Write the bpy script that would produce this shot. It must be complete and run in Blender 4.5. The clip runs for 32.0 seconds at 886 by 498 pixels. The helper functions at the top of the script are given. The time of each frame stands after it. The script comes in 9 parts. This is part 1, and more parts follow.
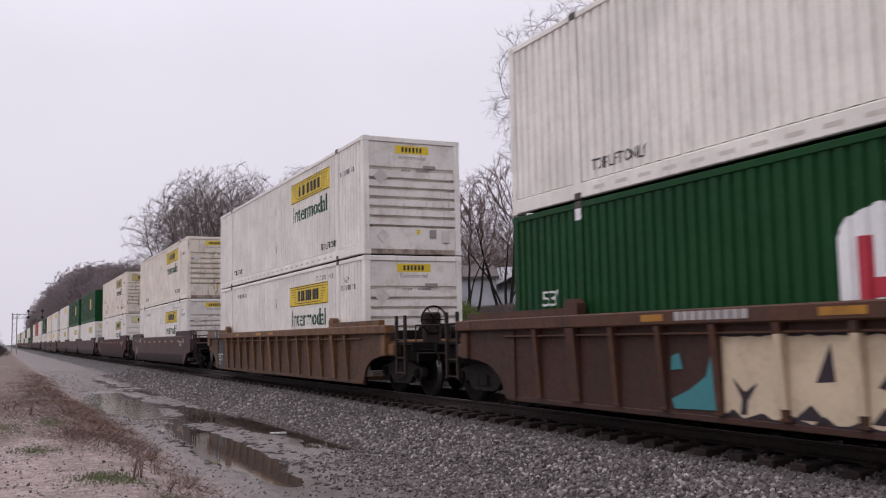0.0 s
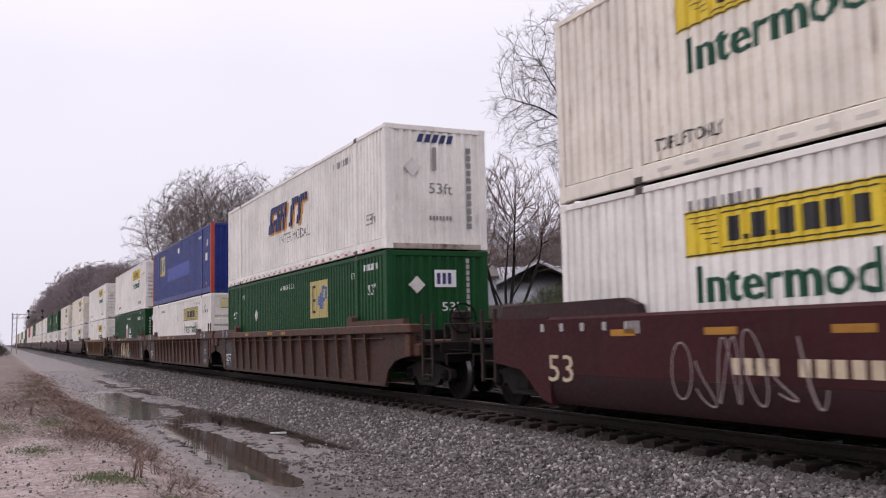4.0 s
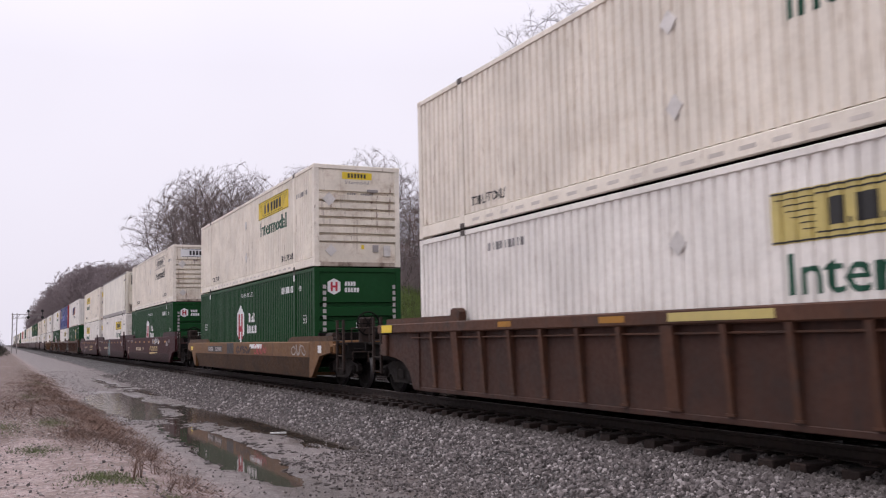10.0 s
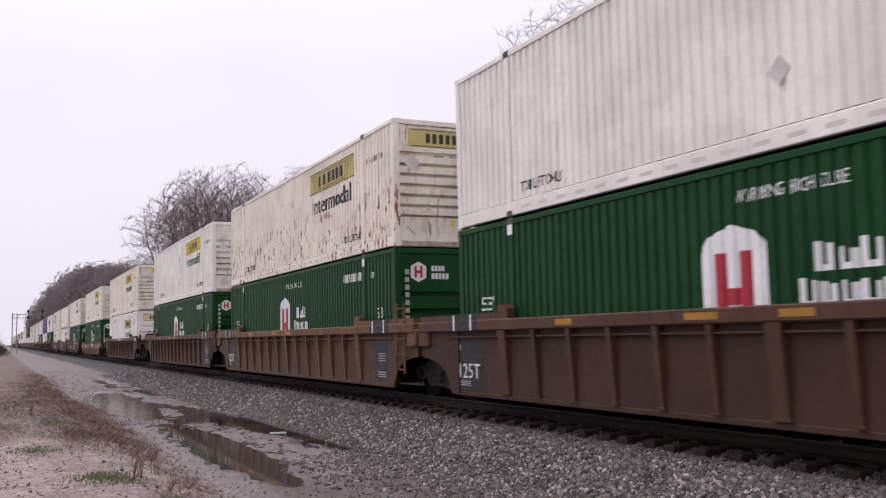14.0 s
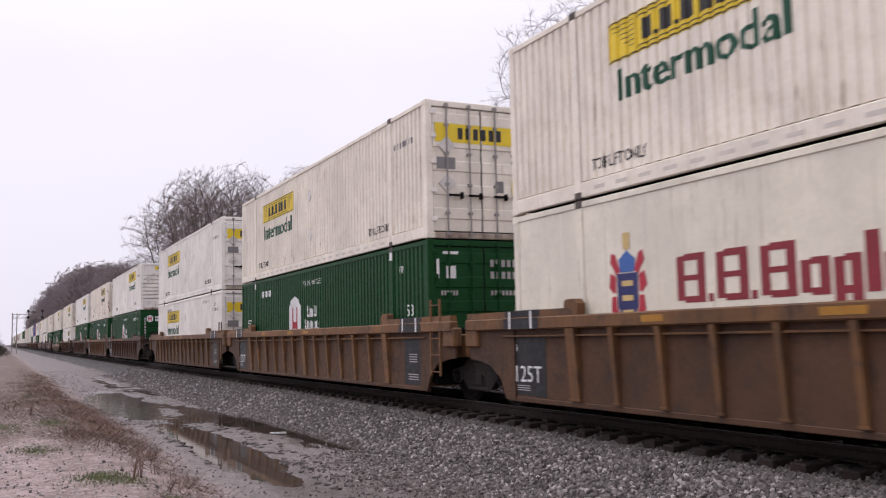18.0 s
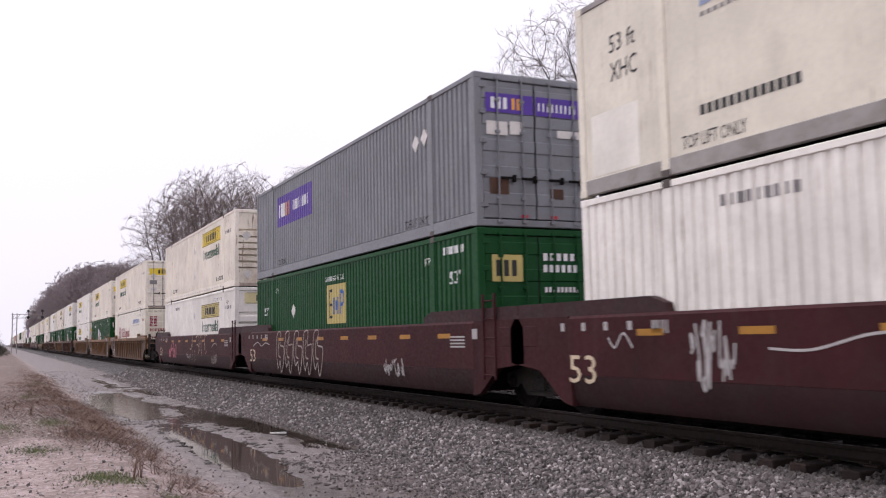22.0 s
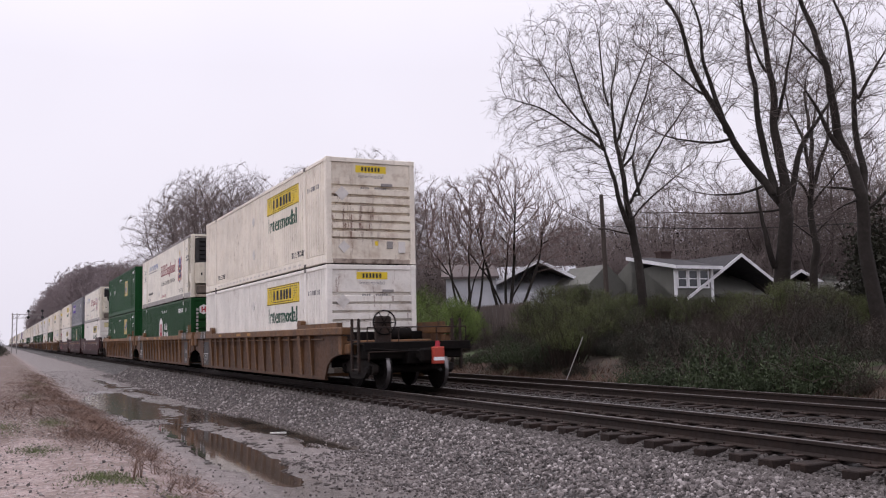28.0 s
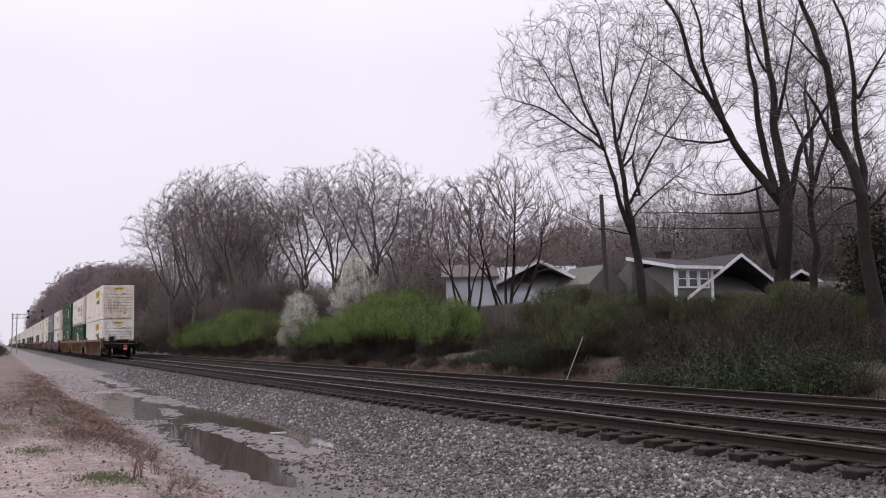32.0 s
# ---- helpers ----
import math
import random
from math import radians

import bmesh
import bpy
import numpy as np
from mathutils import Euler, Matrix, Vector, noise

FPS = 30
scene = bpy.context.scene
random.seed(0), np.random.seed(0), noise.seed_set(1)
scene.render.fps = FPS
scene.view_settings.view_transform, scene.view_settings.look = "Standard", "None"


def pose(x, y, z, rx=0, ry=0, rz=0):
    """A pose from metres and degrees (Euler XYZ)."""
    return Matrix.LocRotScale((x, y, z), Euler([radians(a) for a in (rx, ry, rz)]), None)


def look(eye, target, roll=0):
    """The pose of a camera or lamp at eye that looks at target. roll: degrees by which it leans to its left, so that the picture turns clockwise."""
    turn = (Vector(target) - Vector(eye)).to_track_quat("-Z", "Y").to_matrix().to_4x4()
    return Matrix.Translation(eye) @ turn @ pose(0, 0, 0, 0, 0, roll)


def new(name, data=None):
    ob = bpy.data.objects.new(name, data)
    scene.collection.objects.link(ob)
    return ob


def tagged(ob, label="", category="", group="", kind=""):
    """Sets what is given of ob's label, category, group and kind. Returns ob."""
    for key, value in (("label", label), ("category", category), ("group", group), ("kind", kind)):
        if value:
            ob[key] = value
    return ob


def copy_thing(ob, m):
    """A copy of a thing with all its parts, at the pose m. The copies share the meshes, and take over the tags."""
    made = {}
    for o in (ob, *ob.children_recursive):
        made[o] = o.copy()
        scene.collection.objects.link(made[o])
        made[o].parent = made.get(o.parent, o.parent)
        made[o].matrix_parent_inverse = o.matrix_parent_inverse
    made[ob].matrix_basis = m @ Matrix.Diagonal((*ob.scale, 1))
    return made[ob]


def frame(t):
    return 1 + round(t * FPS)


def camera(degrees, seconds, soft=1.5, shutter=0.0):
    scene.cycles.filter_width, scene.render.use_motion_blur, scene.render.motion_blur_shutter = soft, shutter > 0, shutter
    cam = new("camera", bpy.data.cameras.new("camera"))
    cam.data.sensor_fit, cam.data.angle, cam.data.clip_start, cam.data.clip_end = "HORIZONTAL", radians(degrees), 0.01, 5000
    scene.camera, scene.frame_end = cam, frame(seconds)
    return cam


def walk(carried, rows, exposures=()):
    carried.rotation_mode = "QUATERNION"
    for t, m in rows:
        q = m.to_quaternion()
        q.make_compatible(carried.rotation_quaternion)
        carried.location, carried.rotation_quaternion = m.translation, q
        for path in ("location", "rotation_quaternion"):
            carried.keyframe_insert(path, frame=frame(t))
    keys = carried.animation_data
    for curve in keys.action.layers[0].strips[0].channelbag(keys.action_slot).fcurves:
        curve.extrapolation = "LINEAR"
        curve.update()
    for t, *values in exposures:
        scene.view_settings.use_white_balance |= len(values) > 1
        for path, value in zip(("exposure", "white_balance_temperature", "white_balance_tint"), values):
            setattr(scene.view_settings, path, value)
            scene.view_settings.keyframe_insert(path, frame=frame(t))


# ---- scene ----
V = 15.158            # speed of the train, metres a second
CLIP = 32.0
TX = 9.131            # centre line of the near track; rail tops are at z = 0
TX2 = 13.28           # centre line of the far track
L, W2, H = 16.154, 1.2954, 2.896   # a 53-foot container
EYE = Vector((0, 0, 1.274))

cam = camera(50.98, CLIP, soft=1.1, shutter=0.15)
_yaw, _pit = radians(25.494), radians(5.326)
_way = Vector((math.sin(_yaw) * math.cos(_pit), math.cos(_yaw) * math.cos(_pit), math.sin(_pit)))
_stand = look(EYE, EYE + _way * 20, -1.181)
walk(cam, [(0, _stand), (CLIP, _stand)], exposures=[(k, e - 0.08, 6500, 13.5) for k, e in ((0, 0.29), (0.9, 0.56), (2, 0.5), (10, 0.5), (11, 0.47), (12.2, 0.55), (13, 0.58), (16, 0.43), (18, 0.56), (19, 0.45), (20, 0.36), (21, 0.45), (22, 0.72), (23, 0.38), (24, 0.5), (25, 0.78), (26, 0.6), (27.5, 0.5), (CLIP, 0.49))])

# ---- overcast sky and a veiled, high sun behind the camera ----
SUN_EL, SUN_AZ = radians(68), radians(300)
world = bpy.data.worlds.new("overcast_sky")
scene.world = world
world.use_nodes = True
_n, _l = world.node_tree.nodes, world.node_tree.links
_n.clear()
_sky = _n.new("ShaderNodeTexSky")
_sky.sky_type, _sky.sun_disc = "NISHITA", False
_sky.sun_elevation, _sky.sun_rotation = SUN_EL, SUN_AZ
_sky.air_density, _sky.dust_density, _sky.ozone_density = 1.0, 6.0, 1.0
_hsv = _n.new("ShaderNodeHueSaturation")
_hsv.inputs["Saturation"].default_value = 0.12
_tc = _n.new("ShaderNodeTexCoord")
_cl = _n.new("ShaderNodeTexNoise")
_cl.inputs["Scale"].default_value, _cl.inputs["Detail"].default_value = 1.6, 4
_mr = _n.new("ShaderNodeMapRange")
_mr.inputs["To Min"].default_value, _mr.inputs["To Max"].default_value = 0.86, 1.1
_veil = _n.new("ShaderNodeMix")
_veil.data_type, _veil.blend_type = "RGBA", "MIX"
_veil.inputs["Factor"].default_value = 0.8
_veil.inputs["B"].default_value = (6.82, 6.62, 7.42, 1)     # the cloud layer, even and faintly lilac
_tint = _n.new("ShaderNodeVectorMath")
_tint.operation = "MULTIPLY"
_up = _n.new("ShaderNodeSeparateXYZ")
_rise = _n.new("ShaderNodeMapRange")           # even cloud is brighter overhead than low down
_rise.inputs["From Min"].default_value, _rise.inputs["From Max"].default_value = 0.28, 1.0
_rise.inputs["To Min"].default_value, _rise.inputs["To Max"].default_value = 1.0, 1.75
_lift = _n.new("ShaderNodeVectorMath")
_lift.operation = "MULTIPLY"
_bg = _n.new("ShaderNodeBackground")
_bg.inputs["Strength"].default_value = 0.108
_out = _n.new("ShaderNodeOutputWorld")
_l.new(_sky.outputs["Color"], _hsv.inputs["Color"])
_l.new(_hsv.outputs["Color"], _veil.inputs["A"])
_l.new(_tc.outputs["Generated"], _cl.inputs["Vector"])
_l.new(_cl.outputs["Fac"], _mr.inputs["Value"])
_l.new(_veil.outputs["Result"], _tint.inputs[0])
_l.new(_mr.outputs["Result"], _tint.inputs[1])
_l.new(_tc.outputs["Generated"], _up.inputs[0])
_l.new(_up.outputs["Z"], _rise.inputs["Value"])
_l.new(_tint.outputs["Vector"], _lift.inputs[0])
_l.new(_rise.outputs["Result"], _lift.inputs[1])
_l.new(_lift.outputs["Vector"], _bg.inputs["Color"])
_l.new(_bg.outputs["Background"], _out.inputs["Surface"])
sun = new("sun", bpy.data.lights.new("sun", "SUN"))
sun.data.energy, sun.data.angle, sun.data.color = 0.5, radians(25), (1.0, 0.96, 0.93)
sun.matrix_basis = look((0, 0, 60), Vector((0, 0, 60)) - Vector((math.sin(SUN_AZ) * math.cos(SUN_EL), math.cos(SUN_AZ) * math.cos(SUN_EL), math.sin(SUN_EL))))


# ---- materials ----
def nodes_of(name):
    m = bpy.data.materials.new(name)
    m.use_nodes = True
    return m, m.node_tree.nodes, m.node_tree.links, m.node_tree.nodes["Principled BSDF"]


def noise_at(n, l, vec, scale, detail=3.0, stretch=None, rough=0.55):
    if stretch:
        mp = n.new("ShaderNodeMapping")
        mp.inputs["Scale"].default_value = stretch
        l.new(vec, mp.inputs["Vector"])
        vec = mp.outputs["Vector"]
    t = n.new("ShaderNodeTexNoise")
    t.inputs["Scale"].default_value, t.inputs["Detail"].default_value, t.inputs["Roughness"].default_value = scale, detail, rough
    l.new(vec, t.inputs["Vector"])
    return t.outputs["Fac"]


def ramp(n, l, fac, lo, hi, a=0.0, b=1.0):
    r = n.new("ShaderNodeMapRange")
    r.interpolation_type = "SMOOTHSTEP"
    for key, v in (("From Min", lo), ("From Max", hi), ("To Min", a), ("To Max", b)):
        r.inputs[key].default_value = v
    l.new(fac, r.inputs["Value"])
    return r.outputs["Result"]


def blend(n, l, fac, a, b, kind="MIX"):
    m = n.new("ShaderNodeMix")
    m.data_type, m.blend_type = "RGBA", kind
    for key, v in (("Factor", fac), ("A", a), ("B", b)):
        if isinstance(v, (int, float)):
            m.inputs[key].default_value = v
        elif isinstance(v, tuple):
            m.inputs[key].default_value = (*v, 1)
        else:
            l.new(v, m.inputs[key])
    return m.outputs["Result"]


def mul(n, l, a, b):
    m = n.new("ShaderNodeMath")
    m.operation = "MULTIPLY"
    for i, v in enumerate((a, b)):
        if isinstance(v, (int, float)):
            m.inputs[i].default_value = v
        else:
            l.new(v, m.inputs[i])
    return m.outputs[0]


def own_place(n, l):
    """Object coordinates, moved by a random step for each object."""
    tc, oi, vm = n.new("ShaderNodeTexCoord"), n.new("ShaderNodeObjectInfo"), n.new("ShaderNodeVectorMath")
    sc = n.new("ShaderNodeVectorMath")
    sc.operation = "SCALE"
    sc.inputs[0].default_value = (31, 47, 19)
    l.new(oi.outputs["Random"], sc.inputs["Scale"])
    l.new(tc.outputs["Object"], vm.inputs[0])
    l.new(sc.outputs["Vector"], vm.inputs[1])
    return vm.outputs["Vector"]


def relief(n, l, bsdf, height, strength, distance):
    b = n.new("ShaderNodeBump")
    b.inputs["Strength"].default_value, b.inputs["Distance"].default_value = strength, distance
    l.new(height, b.inputs["Height"])
    l.new(b.outputs["Normal"], bsdf.inputs["Normal"])


WEATHER = 0.93        # how far years of dust dull every paint


def paint(name, base, rough=0.5, stain=None, stain_amt=0.35, streak=None, streak_amt=0.5, streak_at=(0.56, 0.72), metal=0.0, vary=0.12, bump=0.12, fine=14, runs=None, runs_amt=0.0, runs_at=(0.60, 0.66), runs_size=(15, 15, 1.5), runs_low=None):
    """Painted metal: large tone changes, fine dirt, runs of dirt or rust down the sheet."""
    base, stain, streak, runs = [c and tuple(v * WEATHER for v in c) for c in (base, stain, streak, runs)]
    m, n, l, b = nodes_of(name)
    vec = own_place(n, l)
    big, small = noise_at(n, l, vec, 0.8, 4), noise_at(n, l, vec, fine, 6)
    col = blend(n, l, ramp(n, l, big, 0.3, 0.7), tuple(c * (1 - vary) for c in base), tuple(min(1, c * (1 + vary * 0.6)) for c in base))
    if stain:
        col = blend(n, l, mul(n, l, ramp(n, l, noise_at(n, l, vec, 2.2, 8, rough=0.7), 0.46, 0.68), stain_amt), col, stain)
    if streak:
        run = noise_at(n, l, vec, 1.0, 5, stretch=(6.5, 6.5, 0.5), rough=0.6)
        col = blend(n, l, mul(n, l, ramp(n, l, run, *streak_at), streak_amt), col, streak)
    if runs:
        drip = noise_at(n, l, vec, 1.0, 6, stretch=runs_size, rough=0.6)
        where = ramp(n, l, noise_at(n, l, vec, 0.55, 3), 0.40, 0.62)
        if runs_low:
            # rust that starts where the foot of the sheet stays wet
            tc, sp = n.new("ShaderNodeTexCoord"), n.new("ShaderNodeSeparateXYZ")
            l.new(tc.outputs["Object"], sp.inputs[0])
            where = mul(n, l, ramp(n, l, noise_at(n, l, vec, 0.7, 3), 0.36, 0.5, 0.35, 1.0), ramp(n, l, sp.outputs["Z"], runs_low[0], runs_low[1], 1.0, 0.12))
        col = blend(n, l, mul(n, l, mul(n, l, ramp(n, l, drip, *runs_at), where), runs_amt), col, runs)
    col = blend(n, l, ramp(n, l, small, 0.35, 0.7, 0, 0.16), col, tuple(c * 0.6 for c in base))
    l.new(col, b.inputs["Base Color"])
    l.new(ramp(n, l, small, 0.2, 0.8, rough - 0.1, rough + 0.14), b.inputs["Roughness"])
    b.inputs["Metallic"].default_value = metal
    b.inputs["Specular IOR Level"].default_value = 0.3
    relief(n, l, b, small, bump, 0.01)
    return m


M = {}
M["white"] = paint("white_container_paint", (0.84, 0.805, 0.75), 0.45, (0.55, 0.50, 0.45), 0.25, (0.42, 0.38, 0.34), 0.28, runs=(0.30, 0.22, 0.17), runs_amt=0.35)
M["cream"] = paint("aged_white_container_paint", (0.83, 0.765, 0.665), 0.5, (0.58, 0.49, 0.38), 0.3, (0.36, 0.29, 0.23), 0.30, runs=(0.22, 0.13, 0.08), runs_amt=0.6)
M["rusty"] = paint("rust_streaked_white_paint", (0.83, 0.765, 0.665), 0.55, (0.62, 0.53, 0.43), 0.3, runs=(0.21, 0.042, 0.011), runs_amt=1.0, runs_at=(0.575, 0.595), runs_size=(8, 8, 2.4), runs_low=(0.8, 2.0))
M["green"] = paint("green_container_paint", (0.0055, 0.05, 0.0125), 0.5, (0.012, 0.07, 0.024), 0.35, (0.01, 0.05, 0.02), 0.4, runs=(0.016, 0.055, 0.022), runs_amt=0.5)
M["emp_green"] = paint("deep_green_container_paint", (0.007, 0.06, 0.0165), 0.5, (0.014, 0.075, 0.03), 0.3, (0.012, 0.06, 0.024), 0.35)
M["blue"] = paint("blue_container_paint", (0.016, 0.032, 0.185), 0.42, (0.04, 0.06, 0.2), 0.3, (0.014, 0.02, 0.10), 0.35, runs=(0.03, 0.035, 0.09), runs_amt=0.5)
M["blue_light"] = paint("fresh_blue_paint", (0.04, 0.07, 0.36), 0.4)
M["red_post"] = paint("red_post_paint", (0.42, 0.055, 0.035), 0.5, (0.3, 0.12, 0.08), 0.4)
M["grey"] = paint("grey_container_paint", (0.2, 0.205, 0.225), 0.45, (0.2, 0.19, 0.18), 0.3, (0.16, 0.15, 0.15), 0.4, runs=(0.10, 0.09, 0.085), runs_amt=0.5)
M["reefer"] = paint("smooth_white_panel", (0.74, 0.69, 0.58), 0.35, (0.5, 0.45, 0.38), 0.3, (0.45, 0.4, 0.34), 0.25, bump=0.03, runs=(0.32, 0.25, 0.19), runs_amt=0.45)
M["banner_cream"] = paint("faded_gold_end_banner", (0.72, 0.64, 0.36), 0.5, (0.5, 0.42, 0.22), 0.3)
M["reefer_sill"] = paint("road_stained_alloy_sill", (0.34, 0.32, 0.30), 0.5, (0.16, 0.13, 0.11), 0.5, metal=0.3)
M["fresh_panel"] = paint("newer_cream_panel", (0.80, 0.77, 0.69), 0.4, (0.6, 0.55, 0.47), 0.2)
M["d_steel"] = paint("steel_blue_lettering", (0.30, 0.36, 0.50), 0.45)
M["tank"] = paint("grimy_tan_tank_steel", (0.15, 0.12, 0.10), 0.6, (0.06, 0.04, 0.03), 0.6)
M["rail_grey"] = paint("worn_steel_rail_paint", (0.30, 0.28, 0.27), 0.5, (0.15, 0.12, 0.1), 0.4)
M["brown_car"] = paint("brown_well_car_paint", (0.082, 0.034, 0.018), 0.6, (0.045, 0.028, 0.022), 0.8, (0.05, 0.028, 0.02), 0.5, vary=0.22, runs=(0.022, 0.015, 0.012), runs_amt=0.7, runs_at=(0.52, 0.66), runs_size=(9, 9, 1.2))
M["tan_car"] = paint("tan_well_car_paint", (0.19, 0.092, 0.037), 0.6, (0.07, 0.041, 0.028), 0.8, (0.07, 0.042, 0.028), 0.5, vary=0.22, runs=(0.03, 0.019, 0.015), runs_amt=0.7, runs_at=(0.52, 0.66), runs_size=(9, 9, 1.2))
M["orange_car"] = paint("orange_well_car_paint", (0.15, 0.072, 0.029), 0.6, (0.06, 0.035, 0.025), 0.8, (0.055, 0.034, 0.025), 0.5, vary=0.22, runs=(0.026, 0.017, 0.013), runs_amt=0.7, runs_at=(0.52, 0.66), runs_size=(9, 9, 1.2))
M["yellow_car"] = paint("yellow_well_car_paint", (0.165, 0.079, 0.027), 0.6, (0.12, 0.068, 0.042), 0.65, (0.07, 0.042, 0.028), 0.5, vary=0.22, runs=(0.04, 0.025, 0.018), runs_amt=0.7, runs_at=(0.52, 0.66), runs_size=(9, 9, 1.2))
M["maroon_car"] = paint("maroon_well_car_paint", (0.045, 0.0115, 0.0135), 0.6, (0.046, 0.018, 0.018), 0.55, (0.065, 0.034, 0.032), 0.25, vary=0.22, runs=(0.02, 0.012, 0.011), runs_amt=0.7, runs_at=(0.52, 0.66), runs_size=(9, 9, 1.2))
M["mauve_car"] = paint("faded_maroon_well_car_paint", (0.072, 0.038, 0.038), 0.6, (0.07, 0.045, 0.045), 0.65, (0.07, 0.04, 0.04), 0.5, vary=0.22, runs=(0.03, 0.02, 0.02), runs_amt=0.7, runs_at=(0.52, 0.66), runs_size=(9, 9, 1.2))
# dirtier side paint; shade of down-facing walls is put into these darker tones too
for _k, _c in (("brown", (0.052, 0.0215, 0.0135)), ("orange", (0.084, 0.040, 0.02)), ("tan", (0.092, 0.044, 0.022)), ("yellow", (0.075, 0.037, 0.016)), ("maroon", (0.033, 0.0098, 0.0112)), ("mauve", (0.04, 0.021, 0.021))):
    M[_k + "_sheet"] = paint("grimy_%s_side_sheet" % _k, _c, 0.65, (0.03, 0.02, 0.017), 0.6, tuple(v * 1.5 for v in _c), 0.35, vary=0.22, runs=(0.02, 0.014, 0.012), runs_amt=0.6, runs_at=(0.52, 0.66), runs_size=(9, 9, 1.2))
M["slot_pale"] = paint("dusty_slot_in_rail", (0.62, 0.57, 0.52), 0.6, (0.45, 0.40, 0.35), 0.5)
M["cast"] = paint("grimy_lifting_casting", (0.09, 0.075, 0.068), 0.6, (0.04, 0.03, 0.025), 0.5)
M["dirty"] = paint("stained_white_sill", (0.42, 0.35, 0.29), 0.6, (0.07, 0.04, 0.028), 0.95, (0.10, 0.06, 0.04), 0.7)
M["end_paint"] = paint("grimy_white_end_paint", (0.80, 0.765, 0.71), 0.5, (0.42, 0.33, 0.26), 0.5, (0.5, 0.42, 0.34), 0.4, runs=(0.16, 0.075, 0.04), runs_amt=0.8, runs_at=(0.59, 0.66), runs_size=(11, 11, 1.3))
M["end_cream"] = paint("rusty_cream_end_paint", (0.78, 0.71, 0.60), 0.55, (0.40, 0.28, 0.2), 0.6, (0.4, 0.3, 0.22), 0.5, runs=(0.13, 0.05, 0.025), runs_amt=0.9, runs_at=(0.56, 0.64), runs_size=(10, 10, 1.3))
M["d_silver"] = paint("thin_silver_spray", (0.36, 0.31, 0.28), 0.6, (0.12, 0.05, 0.05), 0.6)
M["d_ink"] = paint("dark_spray_paint", (0.03, 0.022, 0.028), 0.6)
M["iron"] = paint("grimy_running_gear_iron", (0.008, 0.0068, 0.0064), 0.85, (0.017, 0.012, 0.010), 0.5, bump=0.3)
M["grim"] = paint("sooty_brown_steel", (0.026, 0.017, 0.014), 0.8, (0.06, 0.032, 0.02), 0.5)
M["truck_grime"] = paint("dusty_cast_side_frame", (0.017, 0.0135, 0.012), 0.85, (0.032, 0.023, 0.018), 0.6, bump=0.4)
M["wheel"] = paint("wheel_steel", (0.008, 0.0065, 0.006), 0.85, (0.016, 0.011, 0.009), 0.4)
M["tread"] = paint("polished_wheel_tread", (0.22, 0.21, 0.21), 0.4, metal=0.9)
M["black"] = paint("black_panel_paint", (0.016, 0.016, 0.018), 0.5, (0.05, 0.045, 0.04), 0.35)
M["gasket"] = paint("black_rubber_gasket", (0.02, 0.02, 0.02), 0.7)
M["d_yellow"] = paint("yellow_decal", (0.78, 0.57, 0.035), 0.4, (0.5, 0.36, 0.08), 0.25, vary=0.05)
M["d_oldyellow"] = paint("faded_yellow_decal", (0.55, 0.45, 0.16), 0.45, (0.4, 0.33, 0.16), 0.35, vary=0.06)
M["d_black"] = paint("black_lettering", (0.03, 0.03, 0.03), 0.5)
M["d_grey"] = paint("grey_lettering", (0.22, 0.21, 0.21), 0.5)
M["d_green"] = paint("dark_green_lettering", (0.010, 0.075, 0.042), 0.45)
M["d_white"] = paint("white_lettering", (0.78, 0.78, 0.78), 0.5)
M["d_dim"] = paint("worn_white_lettering", (0.40, 0.38, 0.37), 0.6)
M["d_red"] = paint("red_decal", (0.42, 0.03, 0.05), 0.45)
M["d_maroon"] = paint("deep_red_lettering", (0.24, 0.028, 0.038), 0.45)
M["d_navy"] = paint("navy_lettering", (0.025, 0.03, 0.12), 0.45)
M["d_blue"] = paint("blue_lettering", (0.05, 0.13, 0.38), 0.45)
M["d_orange"] = paint("orange_shade", (0.72, 0.33, 0.06), 0.45)
M["d_gold"] = paint("gold_lettering", (0.55, 0.40, 0.17), 0.5)
M["d_purple"] = paint("purple_decal", (0.085, 0.035, 0.30), 0.4)
M["d_amber"] = paint("amber_reflector", (0.38, 0.18, 0.025), 0.5, (0.12, 0.06, 0.02), 0.5)
M["d_cream"] = paint("cream_graffiti", (0.58, 0.47, 0.33), 0.6, (0.3, 0.22, 0.15), 0.4)
M["d_teal"] = paint("teal_graffiti", (0.05, 0.22, 0.24), 0.6)
M["d_pink"] = paint("pink_graffiti", (0.42, 0.12, 0.16), 0.6)
M["d_ghost"] = paint("faded_graffiti", (0.26, 0.2, 0.2), 0.6)
M["diamond"] = paint("placard_holder", (0.66, 0.63, 0.60), 0.4, (0.3, 0.26, 0.22), 0.4, metal=0.2)


